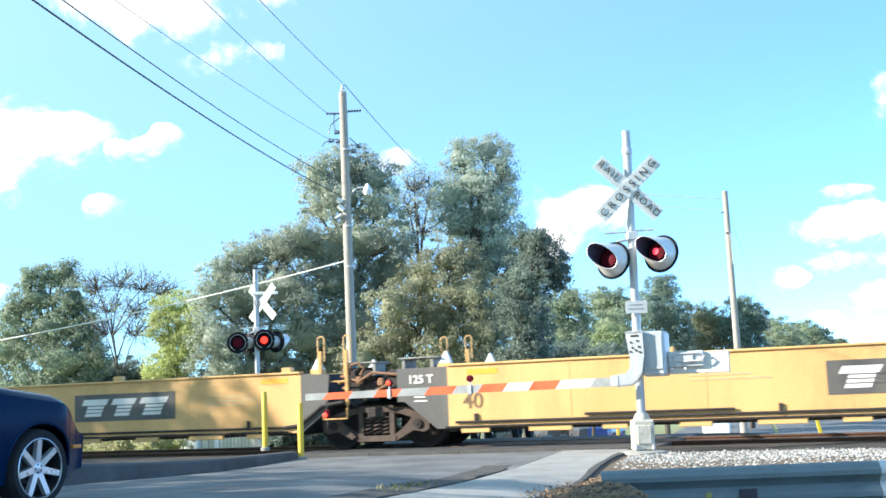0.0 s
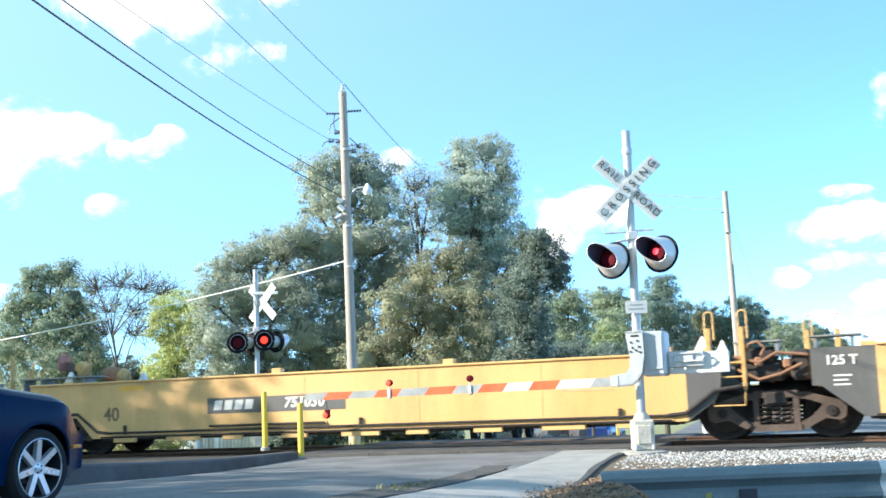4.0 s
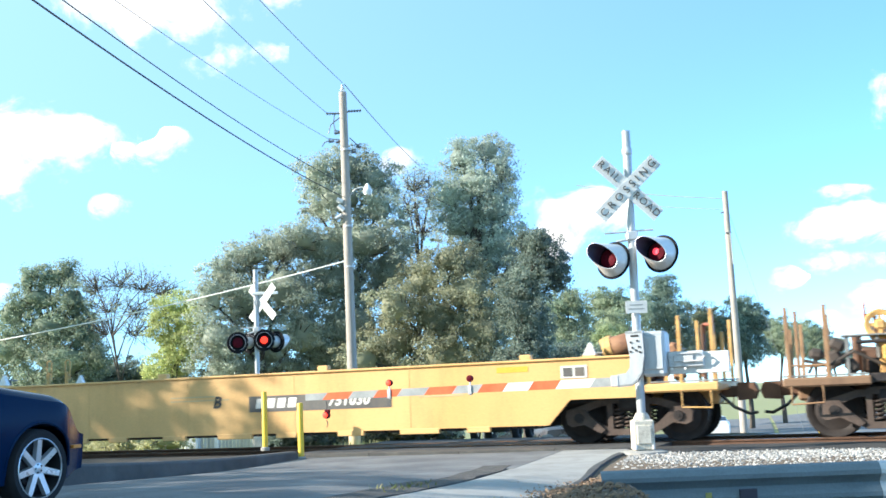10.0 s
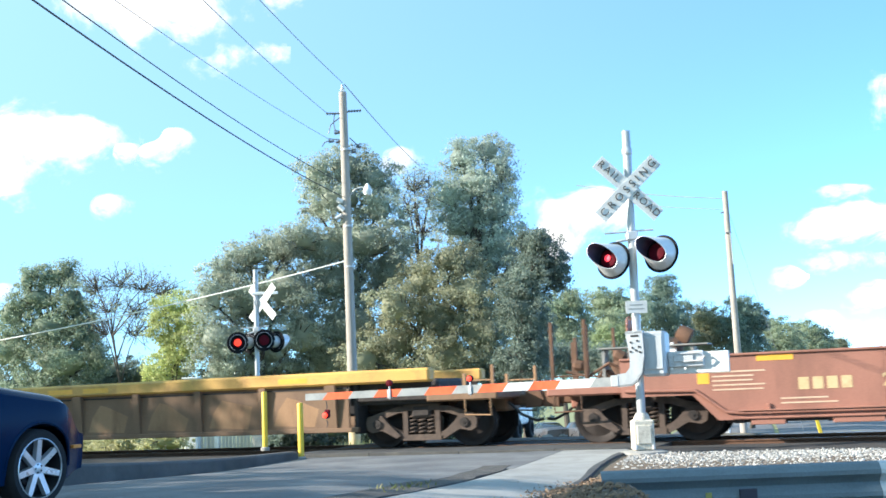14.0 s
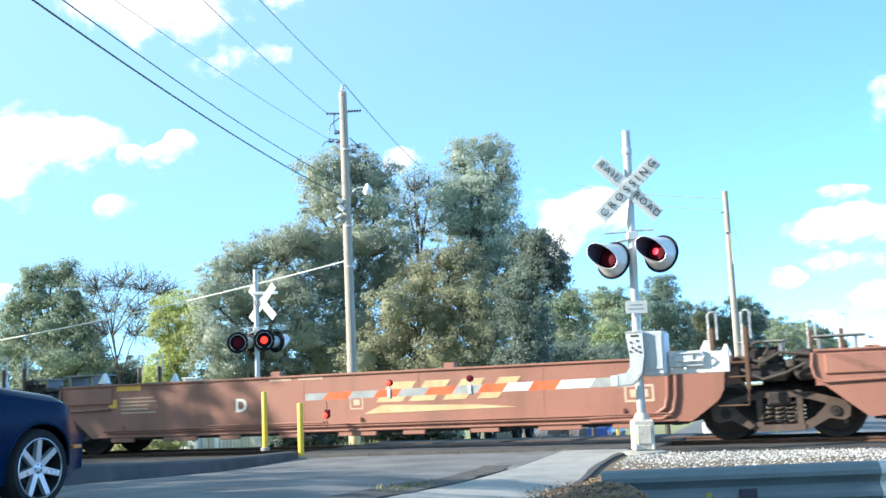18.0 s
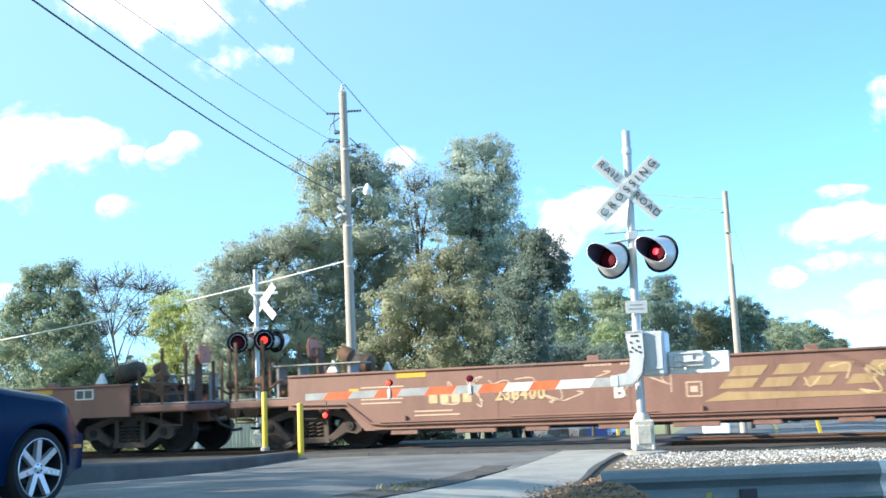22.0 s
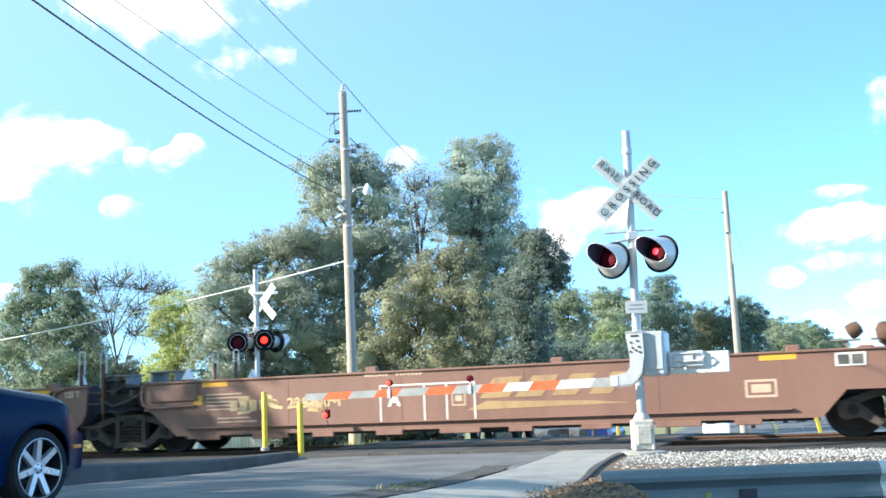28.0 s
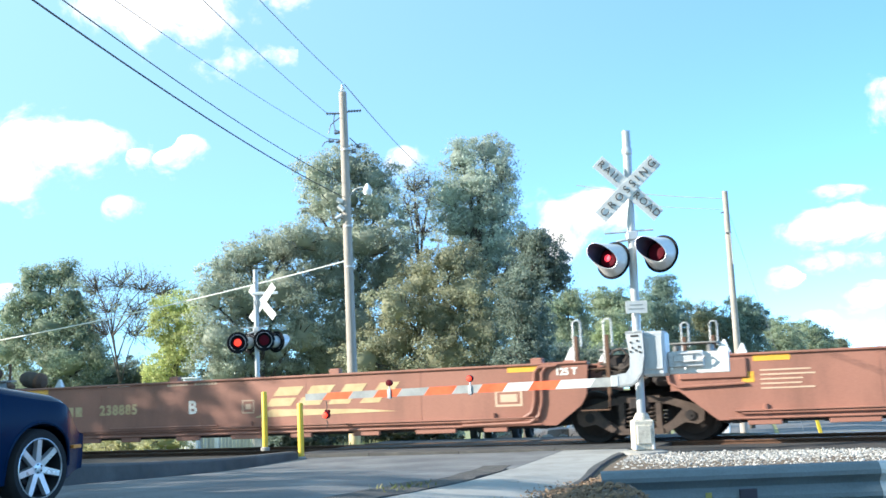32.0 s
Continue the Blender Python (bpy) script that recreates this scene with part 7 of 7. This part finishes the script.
ribbed_unit(108.45, 123.84, "rusty brown well car with a yellow top chord", logo_on_rib)
ribbed_unit(128.11, 143.43, "rusty brown well car with a yellow top chord", ribbed_deco, True)
CAR_E = [147.68, 162.99, 178.36, 193.71, 208.93, 224.23]
for i in range(5):
    well_unit(CAR_E[i], CAR_E[i + 1], "end" if i == 0 else "art", "end" if i == 4 else "art", "brown", BL, brown_deco("BCDEA"[i], "238904", i in (0, 2, 4)))


def tags_1(r, L):
    scrawl(r, 2.9, 7.2, 0.75, 1.3, FADED, 1, 9, 0.011)
    scrawl(r, 9.4, 12.0, 0.7, 1.25, CREAM, 2, 6, 0.014)


def tags_2(r, L):
    scrawl(r, 2.3, 3.3, 0.5, 0.95, FADED, 3, 2, 0.009)
    scrawl(r, 2.4, 3.3, 1.3, 1.46, CHALK, 4, 3, 0.009)
    scrawl(r, 3.2, 4.9, 1.0, 1.1, FADED, 5, 4, 0.009)


def tags_3(r, L):
    scrawl(r, 8.0, 10.6, 0.6, 1.3, CHALK, 7, 4, 0.009)
    scrawl(r, 10.9, 12.0, 0.85, 1.25, CHALK, 6, 4, 0.012)


def tags_4(r, L):
    block_graffiti(r, 6.6, 12.8, 0.42, 1.46, 8)


def tags_5(r, L):
    m = Mesh()
    for x in (6.0, 6.9, 7.35, 7.9):
        m.box(x, x + 0.03, -1.5262, -1.522, 0.5, 1.2)
    m.box(6.0, 7.9, -1.5262, -1.522, 1.18, 1.21)
    m.part("chalk_lines", CHALK, r)
    scrawl(r, 2.9, 5.4, 0.78, 1.1, CREAM, 9, 5, 0.03)


CAR_F = [228.56, 243.99, 259.31, 274.63, 289.95, 305.27]
for i, tg in enumerate((tags_1, tags_2, tags_3, tags_4, tags_5)):
    well_unit(CAR_F[i], CAR_F[i + 1], "end" if i == 0 else "art", "end" if i == 4 else "art", "old", OL, brown_deco("BCDEA"[i], "238400", i in (0, 2, 4), tg))
low_unit(309.07, 324.96, "yellow low-sided empty well car with chamfered sides")
CAR_H = [329.27, 344.62, 359.96]
for i in range(2):
    well_unit(CAR_H[i], CAR_H[i + 1], "end" if i == 0 else "art", "art", "brown", BL, brown_deco("BC"[i], "238885", i == 0))

TL = "dark rusty two-axle truck carrying the train"
for car in (CAR_A, CAR_B, [108.45, 123.84], [128.11, 143.43], CAR_E, CAR_F, [309.07, 324.96], CAR_H):
    for u in car:
        truck(u, TL)


# ---- cars ----
def sedan(label, m, paint, name="sedan", detail=True):
    """A four-door saloon; local x runs back from the nose, +y is its right side."""
    root = thing(name, label, "car", m)
    W, AX = 0.90, (0.77, 3.65)

    def half(x):
        return W * (0.72 + 0.28 * smooth(-0.02, 0.55, x)) * (1 - 0.12 * smooth(4.2, 4.86, x))

    def low(x):
        z = 0.22 + 0.06 * smooth(0.4, 0.0, x)
        for a in AX:
            if abs(x - a) < 0.37:
                z = max(z, 0.33 + math.sqrt(max(0, 0.37 ** 2 - (x - a) ** 2)))
        return z

    def shoulder(x):
        return 0.58 + 0.28 * smooth(-0.02, 0.55, x) + 0.13 * smooth(0.3, 1.7, x) + 0.06 * smooth(2.5, 4.2, x) - 0.12 * smooth(4.5, 4.86, x)

    def crown(x):
        return shoulder(x) + 0.03 + 0.085 * smooth(0.0, 0.7, x) - 0.02 * smooth(4.0, 4.8, x)

    xs = sorted(set([0, 0.03, 0.08, 0.15, 0.25, 0.35, 0.45] + [a + 0.37 * math.cos(math.pi * k / 14) for a in AX for k in range(15)] + [a + s * 0.375 for a in AX for s in (-1, 1)] + [1.3, 1.6, 2.0, 2.5, 3.0, 3.2, 4.15, 4.4, 4.6, 4.75, 4.86]))
    vs, w = [], 0
    for x in xs:
        h, zl, zs, zc = half(x), low(x), shoulder(x), crown(x)
        prof = []
        for k in range(7):
            z = zl + (zs - zl) * k / 6
            prof.append((h * (1 - 0.05 * ((z - 0.62) / 0.4) ** 2), z))
        for k in range(1, 7):
            s = k / 6
            prof.append((h * 0.95 * math.cos(s * math.pi / 2) ** 0.75, zs + (zc - zs) * math.sin(s * math.pi / 2) ** 0.8))
        line = [(x, y, z) for y, z in prof] + [(x, -y, z) for y, z in prof[-2::-1]]
        w = len(line)
        vs += line
    n = len(xs)
    fs = [(i * w + j, i * w + j + 1, (i + 1) * w + j + 1, (i + 1) * w + j) for i in range(n - 1) for j in range(w - 1)]
    fs += [tuple(range(w)), tuple((n - 1) * w + j for j in range(w))]
    Mesh().add(vs, fs).part("body", paint, root)
    # cabin
    vs = []
    gx = [(1.55, 0.98), (2.3, 1.38), (2.8, 1.43), (3.3, 1.40), (4.25, 1.06)]
    for x, z in gx:
        zs = shoulder(x) - 0.02
        vs += [(x, 0.84, zs), (x, 0.66 + 0.14 * (1.43 - z), z - 0.03), (x, 0.45, z), (x, -0.45, z), (x, -0.66 - 0.14 * (1.43 - z), z - 0.03), (x, -0.84, zs)]
    Mesh().add(vs, [(i * 6 + j, i * 6 + j + 1, i * 6 + j + 7, i * 6 + j + 6) for i in range(4) for j in range(5)] + [tuple(range(6)), tuple(range(24, 30))]).part("cabin_glass", GLASS_DARK, root)
    roof = []
    for x, z in gx[1:4]:
        roof += [(x, 0.66, z - 0.02), (x, 0.45, z + 0.012), (x, -0.45, z + 0.012), (x, -0.66, z - 0.02)]
    Mesh().add(roof, [(i * 4 + j, i * 4 + j + 1, i * 4 + j + 5, i * 4 + j + 4) for i in range(2) for j in range(3)]).part("roof", paint, root)
    Mesh().box(0.2, 4.6, -0.72, 0.72, 0.20, 0.5, 0.05).part("underbody", DARKTRIM, root)
    for a in AX:
        for s in (-1, 1):
            wm = pose(a, 0.775 * s, 0.33, -90 * s)
            tyre = Mesh().ring([(0.25, 0.11), (0.30, 0.115), (0.325, 0.08), (0.33, 0.0), (0.325, -0.08), (0.30, -0.1), (0.25, -0.1)], 36, None, True).part("tyre", RUBBER, root, "", wm)
            rim = Mesh().ring([(0.251, 0.11), (0.243, 0.114), (0.240, 0.104), (0.246, 0.10)], 36, None, True)
            for k in range(7):
                b = pose(0, 0, 0, 0, 0, k * 360 / 7 + 12)
                rim.add([(0.04, -0.028, 0.085), (0.04, 0.028, 0.085), (0.242, 0.024, 0.10), (0.242, -0.024, 0.10), (0.04, -0.03, 0.04), (0.04, 0.03, 0.04), (0.242, 0.028, 0.06), (0.242, -0.028, 0.06)], [(0, 3, 2, 1), (4, 5, 6, 7), (0, 1, 5, 4), (2, 3, 7, 6), (1, 2, 6, 5), (3, 0, 4, 7)], b)
            rim.ring([(0.052, 0.03), (0.05, 0.085), (0.026, 0.092), (0.01, 0.093)], 20)
            rim.part("rim", ALLOY, tyre, "silver seven-spoke alloy rim")
            Mesh().ring([(0.15, 0.0), (0.15, 0.02), (0.06, 0.025)], 28).part("brake_disc", UNDER, tyre, "", None)
            Mesh().ring([(0.249, 0.10), (0.238, 0.10), (0.225, -0.05), (0.249, -0.05)], 28, None, True).part("rim_barrel", DARKTRIM, tyre, "dark inside of the rim")
            # dark disc put in as the shade behind the spokes
            Mesh().ring([(0.235, -0.06), (0.235, -0.05), (0.02, -0.045)], 24).part("hub_shade", DARKTRIM, tyre)
            for k in range(5):
                Mesh().tube((0.034 * math.cos(k * 1.2566), 0.034 * math.sin(k * 1.2566), 0.085), (0.034 * math.cos(k * 1.2566), 0.034 * math.sin(k * 1.2566), 0.094), 0.008, n=6).part("wheel_nut", DARKTRIM, tyre)
    if detail:
        for s in (-1, 1):
            Mesh().box(0.26, 0.36, 0.845 * s - 0.02, 0.845 * s + 0.02, 0.47, 0.50, 0.005).part("side_marker", surf("amber_marker", (0.7, 0.22, 0.03), (0.75, 0.26, 0.04), 0.3, bump=0), root, "amber side marker")
        Mesh().box(-0.015, 0.03, -0.55, 0.55, 0.36, 0.52, 0.01).part("grille", DARKTRIM, root)
        for a in AX:
            for s in (-1, 1):
                pts = [(a + 0.385 * math.cos(math.pi * k / 20), 0.33 + 0.385 * math.sin(math.pi * k / 20)) for k in range(21)]
                Mesh().path([(x, (half(x) * (1 - 0.05 * ((z - 0.62) / 0.4) ** 2) - 0.005) * s, z) for x, z in pts], 0.014, 6).part("arch_lip", paint, root)
    return root


sedan("dark blue metallic saloon with silver alloy wheels, waiting", pose(-3.915, 10.60, 0.235, 0, 0, -114), CARBLUE)
WHITECAR = surf("white_car_paint", (0.7, 0.7, 0.7), (0.76, 0.76, 0.76), 0.3, scale=2, bump=0)
BLUECAR = surf("blue_car_paint", (0.012, 0.035, 0.16), (0.018, 0.045, 0.19), 0.25, 0.3, scale=2, bump=0)
REDCAR = surf("grey_car_paint", (0.10, 0.10, 0.11), (0.13, 0.13, 0.14), 0.3, 0.3, scale=2, bump=0)
for lab, x, y, rz, pt in (("small white parked car far beyond the track", 18.9, 82, -101, WHITECAR), ("blue parked car far beyond the track", 10.9, 76.5, -112, BLUECAR), ("dark parked car far beyond the track", 8.0, 77, -80, REDCAR), ("grey parked car far beyond the track", 5.7, 78.5, -75, REDCAR), ("dark parked car far beyond the track", 3.0, 78.5, -85, REDCAR)):
    sedan(lab, pose(x, y, ground_z(x, y) + 0.03, 0, 0, rz), pt, name="parked_car", detail=False)


def off_roader(label, m):
    """A boxy open-top off-road car; local -y is its front."""
    root = thing("off_road_car", label, "car", m)
    Mesh().box(-0.62, 0.62, -1.55, -0.35, 0.62, 1.02, 0.07).part("bonnet", WHITECAR, root)
    Mesh().box(-0.76, 0.76, -0.40, 1.75, 0.52, 1.08, 0.05).part("tub", WHITECAR, root)
    Mesh().box(-0.58, 0.58, -1.62, -1.54, 0.56, 1.0, 0.03).part("grille", WHITECAR, root, "white slotted grille panel")
    for k in range(7):
        Mesh().box(-0.03, 0.03, -1.632, -1.612, 0.64, 0.93, 0.008).part("grille_slot", DARKTRIM, root, "", pose(-0.24 + 0.08 * k, 0, 0))
    for s in (-1, 1):
        Mesh().ring([(0.1, 0.0), (0.095, 0.03), (0.05, 0.045), (0.01, 0.05)], 20, pose(0.43 * s, -1.61, 0.84, 90)).part("headlamp", SIGNWHITE, root, "round headlamp")
        Mesh().plate([(0.58 * s, 0.98), (0.84 * s, 0.98), (0.86 * s, 0.90), (0.86 * s, 0.72), (0.80 * s, 0.86), (0.58 * s, 0.88)], -1.5, -0.55).part("wing", WHITECAR, root)
        Mesh().box(min(0.62 * s, 0.7 * s), max(0.62 * s, 0.7 * s), -0.32, -0.24, 1.05, 1.62, 0.01).part("screen_post", DARKTRIM, root)
        for y in (-1.02, 1.15):
            tyre = Mesh().ring([(0.2, -0.11), (0.34, -0.11), (0.37, -0.07), (0.37, 0.07), (0.34, 0.11), (0.2, 0.11)], 28, pose(0.72 * s, y, 0.37, 0, 90), True).part("tyre", RUBBER, root)
            Mesh().ring([(0.2, -0.09), (0.19, 0.02), (0.05, 0.05), (0.02, 0.05)], 20, pose(0.72 * s, y, 0.37, 0, 90 * s)).part("rim", ALLOY, tyre)
    Mesh().box(-0.78, 0.78, -1.82, -1.68, 0.44, 0.60, 0.03).part("bumper", GALV, root)
    Mesh().box(-0.16, 0.16, -1.835, -1.822, 0.44, 0.58, 0.005).part("number_plate", SIGNWHITE, root)
    Mesh().box(-0.11, 0.11, -1.84, -1.836, 0.49, 0.53).part("plate_bar", GREYCAR, root)
    Mesh().box(-0.62, 0.62, -0.30, -0.27, 1.08, 1.56, 0.005).part("windscreen", GLASS_DARK, root)
    Mesh().box(-0.72, 0.72, -0.35, 1.7, 1.6, 1.72, 0.05).part("soft_top", DARKTRIM, root)
    Mesh().box(-0.70, 0.70, 1.66, 1.72, 1.05, 1.62, 0.02).part("rear_curtain", DARKTRIM, root)
    Mesh().box(-0.55, 0.55, -1.5, 1.6, 0.34, 0.60, 0.04).part("underbody", DARKTRIM, root)


OFFX, OFFY = 1.8, 39.7
off_roader("white off-road car with a slotted grille waiting beyond the crossing", pose(OFFX, OFFY, ground_z(OFFX, OFFY) + 0.03, 0, 0, -15))


def leaning_post(x, y, h, lean, mat, label):
    root = thing("marker_post", label, "post", pose(x, y, ground_z(x, y)))
    Mesh().box(-0.07, 0.07, -0.03, 0.03, -0.1, h, 0.015).part("post", mat, root, "", pose(0, 0, 0, 0, lean, 0))


leaning_post(14.2, 44, 1.0, -12, YPOST, "leaning yellow marker post in the grass")
leaning_post(7.6, 52, 1.0, 0, YPOST, "yellow marker post beyond the railway")


def cabinet(x, y, w, h):
    root = thing("utility_cabinet", "white metal cabinet beyond the railway", "cabinet", pose(x, y, ground_z(x, y)))
    Mesh().box(-w / 2, w / 2, -0.4, 0.4, 0, h, 0.03).part("body", WHITE, root)
    Mesh().box(-w / 2 - 0.05, w / 2 + 0.05, -0.45, 0.45, h, h + 0.06, 0.02).part("roof", WHITE, root)
    Mesh().box(-w / 2 + 0.06, w / 2 - 0.06, -0.42, -0.395, 0.15, h - 0.1, 0.01).part("door", SIGNWHITE, root)


cabinet(-10.48, 46.5, 0.54, 3.02)


# ---- clouds ----
CLOUDMAT = bpy.data.materials.new("sunlit_cloud")


def cloud_material(m):
    m.use_nodes = True
    n, l = m.node_tree.nodes, m.node_tree.links
    n.remove(n["Principled BSDF"])
    at = n.new("ShaderNodeAttribute")
    at.attribute_name = "thick"
    co = n.new("ShaderNodeTexCoord")
    nz = n.new("ShaderNodeTexNoise")
    nz.inputs["Scale"].default_value, nz.inputs["Detail"].default_value, nz.inputs["Roughness"].default_value = 0.022, 8, 0.6
    l.new(co.outputs["Object"], nz.inputs["Vector"])
    sub = n.new("ShaderNodeMath")
    sub.operation = "MULTIPLY_ADD"
    sub.inputs[1].default_value, sub.inputs[2].default_value = 2.0, -1.0
    l.new(nz.outputs["Fac"], sub.inputs[0])
    add = n.new("ShaderNodeMath")
    add.operation = "ADD"
    l.new(at.outputs["Fac"], add.inputs[0])
    l.new(sub.outputs[0], add.inputs[1])
    mr = n.new("ShaderNodeMapRange")
    mr.interpolation_type = "SMOOTHSTEP"
    mr.inputs["From Min"].default_value, mr.inputs["From Max"].default_value = 0.22, 0.95
    l.new(add.outputs[0], mr.inputs["Value"])
    em = n.new("ShaderNodeEmission")
    em.inputs["Color"].default_value, em.inputs["Strength"].default_value = (1.0, 0.98, 0.96, 1), 0.68
    tr = n.new("ShaderNodeBsdfTransparent")
    mx = n.new("ShaderNodeMixShader")
    l.new(mr.outputs[0], mx.inputs[0])
    l.new(tr.outputs[0], mx.inputs[1])
    l.new(em.outputs[0], mx.inputs[2])
    l.new(mx.outputs[0], n["Material Output"].inputs["Surface"])


cloud_material(CLOUDMAT)
CLOUDS = []


def cloud(blobs, drift, k=1.0):
    """A bank of cloud far off: a relief sheet whose thickness falls off from its puffs. Blobs: x, z, half width, half height in metres."""
    cx, cz = sum(b[0] for b in blobs) / len(blobs), sum(b[1] for b in blobs) / len(blobs)
    x0, x1 = min(b[0] - 2 * b[2] for b in blobs), max(b[0] + 2 * b[2] for b in blobs)
    z0, z1 = min(b[1] - 2 * b[3] for b in blobs), max(b[1] + 2 * b[3] for b in blobs)
    d = 5.0
    nx, nz = int((x1 - x0) / d) + 1, int((z1 - z0) / d) + 1
    val, vs, fs = {}, [], []
    for i in range(nx + 1):
        for j in range(nz + 1):
            x, z = x0 + i * d, z0 + j * d
            t = sum(math.exp(-((x - bx) / w) ** 2 * 1.1 - ((z - bz) / h) ** 2 * 1.1) for bx, bz, w, h in blobs) * k
            t += 0.2 * noise.noise(Vector((x * 0.03, z * 0.03, cx))) * min(1, 3 * t)
            val[i, j] = t
    idx, thick = {}, []
    for i in range(nx):
        for j in range(nz):
            cs = [(i, j), (i + 1, j), (i + 1, j + 1), (i, j + 1)]
            if max(val[c] for c in cs) < 0.12:
                continue
            for c in cs:
                if c not in idx:
                    idx[c] = len(vs)
                    t = val[c]
                    vs.append((x0 + c[0] * d - cx, -60 * min(1.2, max(0, t)), z0 + c[1] * d - cz))
                    thick.append(min(1.5, t))
            fs.append([idx[c] for c in cs])
    me = bpy.data.meshes.new("cloud")
    me.from_pydata(vs, [], fs)
    at = me.attributes.new("thick", "FLOAT", "POINT")
    at.data.foreach_set("value", thick)
    me.materials.append(CLOUDMAT)
    ob = new("cloud", me)
    ob.visible_shadow = False
    tagged(ob, "bright white cumulus cloud drifting in the sky", "cloud", "clouds", "structure")
    CLOUDS.append((ob, cx, cz, drift))


cloud([(-564, 367, 84, 44), (-487, 358, 50, 26), (-587, 313, 38, 32)], (22, 0, -14), 1.1)
cloud([(-432, 343, 18, 13)], (30, 0, -14), 0.95)
cloud([(-392, 342, 28, 15), (-365, 361, 18, 14)], (34, 0, -18))
cloud([(-454, 268, 23, 17)], (26, 0, -4))
cloud([(-429, 540, 66, 32), (-343, 524, 62, 34), (-409, 505, 18, 20), (-386, 570, 100, 22)], (18, 0, -8), 1.1)
cloud([(-286, 478, 53, 27), (-328, 456, 38, 17), (-228, 467, 21, 14)], (18, 0, -8), 0.4)
cloud([(-214, 544, 30, 12)], (16, 0, -6), 0.85)
cloud([(165, 227, 55, 32), (213, 241, 35, 24), (144, 179, 35, 26)], (4, 0, -3), 1.05)
cloud([(-59, 309, 27, 20)], (10, 0, 2))
cloud([(504, 195, 50, 23), (566, 205, 53, 27)], (-20, 0, -3), 1.1)
cloud([(539, 245, 47, 10)], (-10, 0, 0), 0.75)
cloud([(451, 134, 24, 14), (461, 127, 15, 8)], (-8, 0, 0))
cloud([(556, 101, 38, 17), (580, 111, 23, 14)], (-8, 0, 0), 0.9)
cloud([(530, 53, 53, 18), (487, 81, 30, 11)], (-6, 0, 0), 0.7)
cloud([(516, 151, 68, 17)], (-8, 0, 0), 0.5)
cloud([(605, 384, 26, 24), (613, 352, 20, 18)], (-8, 0, -8))
cloud([(-593, 157, 20, 11)], (12, 0, 0))


# ---- what moves ----
def flash_rows(m, side):
    """Rows of a lamp bulb that stands at its lens while lit and drops back behind it while dark."""
    back = m @ pose(0, 0.09, 0)
    lit = m @ pose(0, -0.068, 0) if side in "LR" and m.translation.z > 2 else m
    rows, now = [], 0.37
    if side == "ON":
        return [(0.0, m), (32.0, m)]
    marks = [-0.175 + 1.2054 * k for k in range(28)]
    edges = sorted([(a, "R") for a in marks] + [(a + 0.585, "L") for a in marks])
    on = lit if side == "R" else back
    rows = [(0.0, on)]
    for t, who in edges:
        if t < 0.1 or t > 31.9:
            continue
        nxt = lit if who == side else back
        rows += [(t - 0.034, on), (t + 0.034, nxt)]
        on = nxt
    return rows + [(32.0, on)]


def motions():
    turn = pose(0, 0, 0, 0, 0, TURN)
    for ob, u in MOVERS:
        walk(ob, [(float(t), Matrix.Translation(on_track(u - travel(t))) @ turn) for t in range(0, 33, 2)])
    for ob, cx, cz, d in CLOUDS:
        walk(ob, [(0.0, pose(cx, 1500, cz)), (32.0, pose(cx + d[0], 1500 + d[1], cz + d[2]))])
    for ob, m, side in BULBS:
        walk(ob, flash_rows(m, side))
    for ob, x, u in WHEELS:
        a, b = (u - 11) / SPEED, (u + 24) / SPEED
        rows, t, ang = [(0.0, pose(x, 0, 0.46))], max(0.0, a) + 0.05, 0.0
        start = travel(t - 0.05)
        while t < min(31.95, b):
            ang = -math.degrees((travel(t) - start) / 0.46)
            rows.append((t, pose(x, 0, 0.46, 0, ang, 0)))
            t += 0.05
        rows.append((32.0, pose(x, 0, 0.46, 0, ang, 0)))
        walk(ob, rows)


motions()
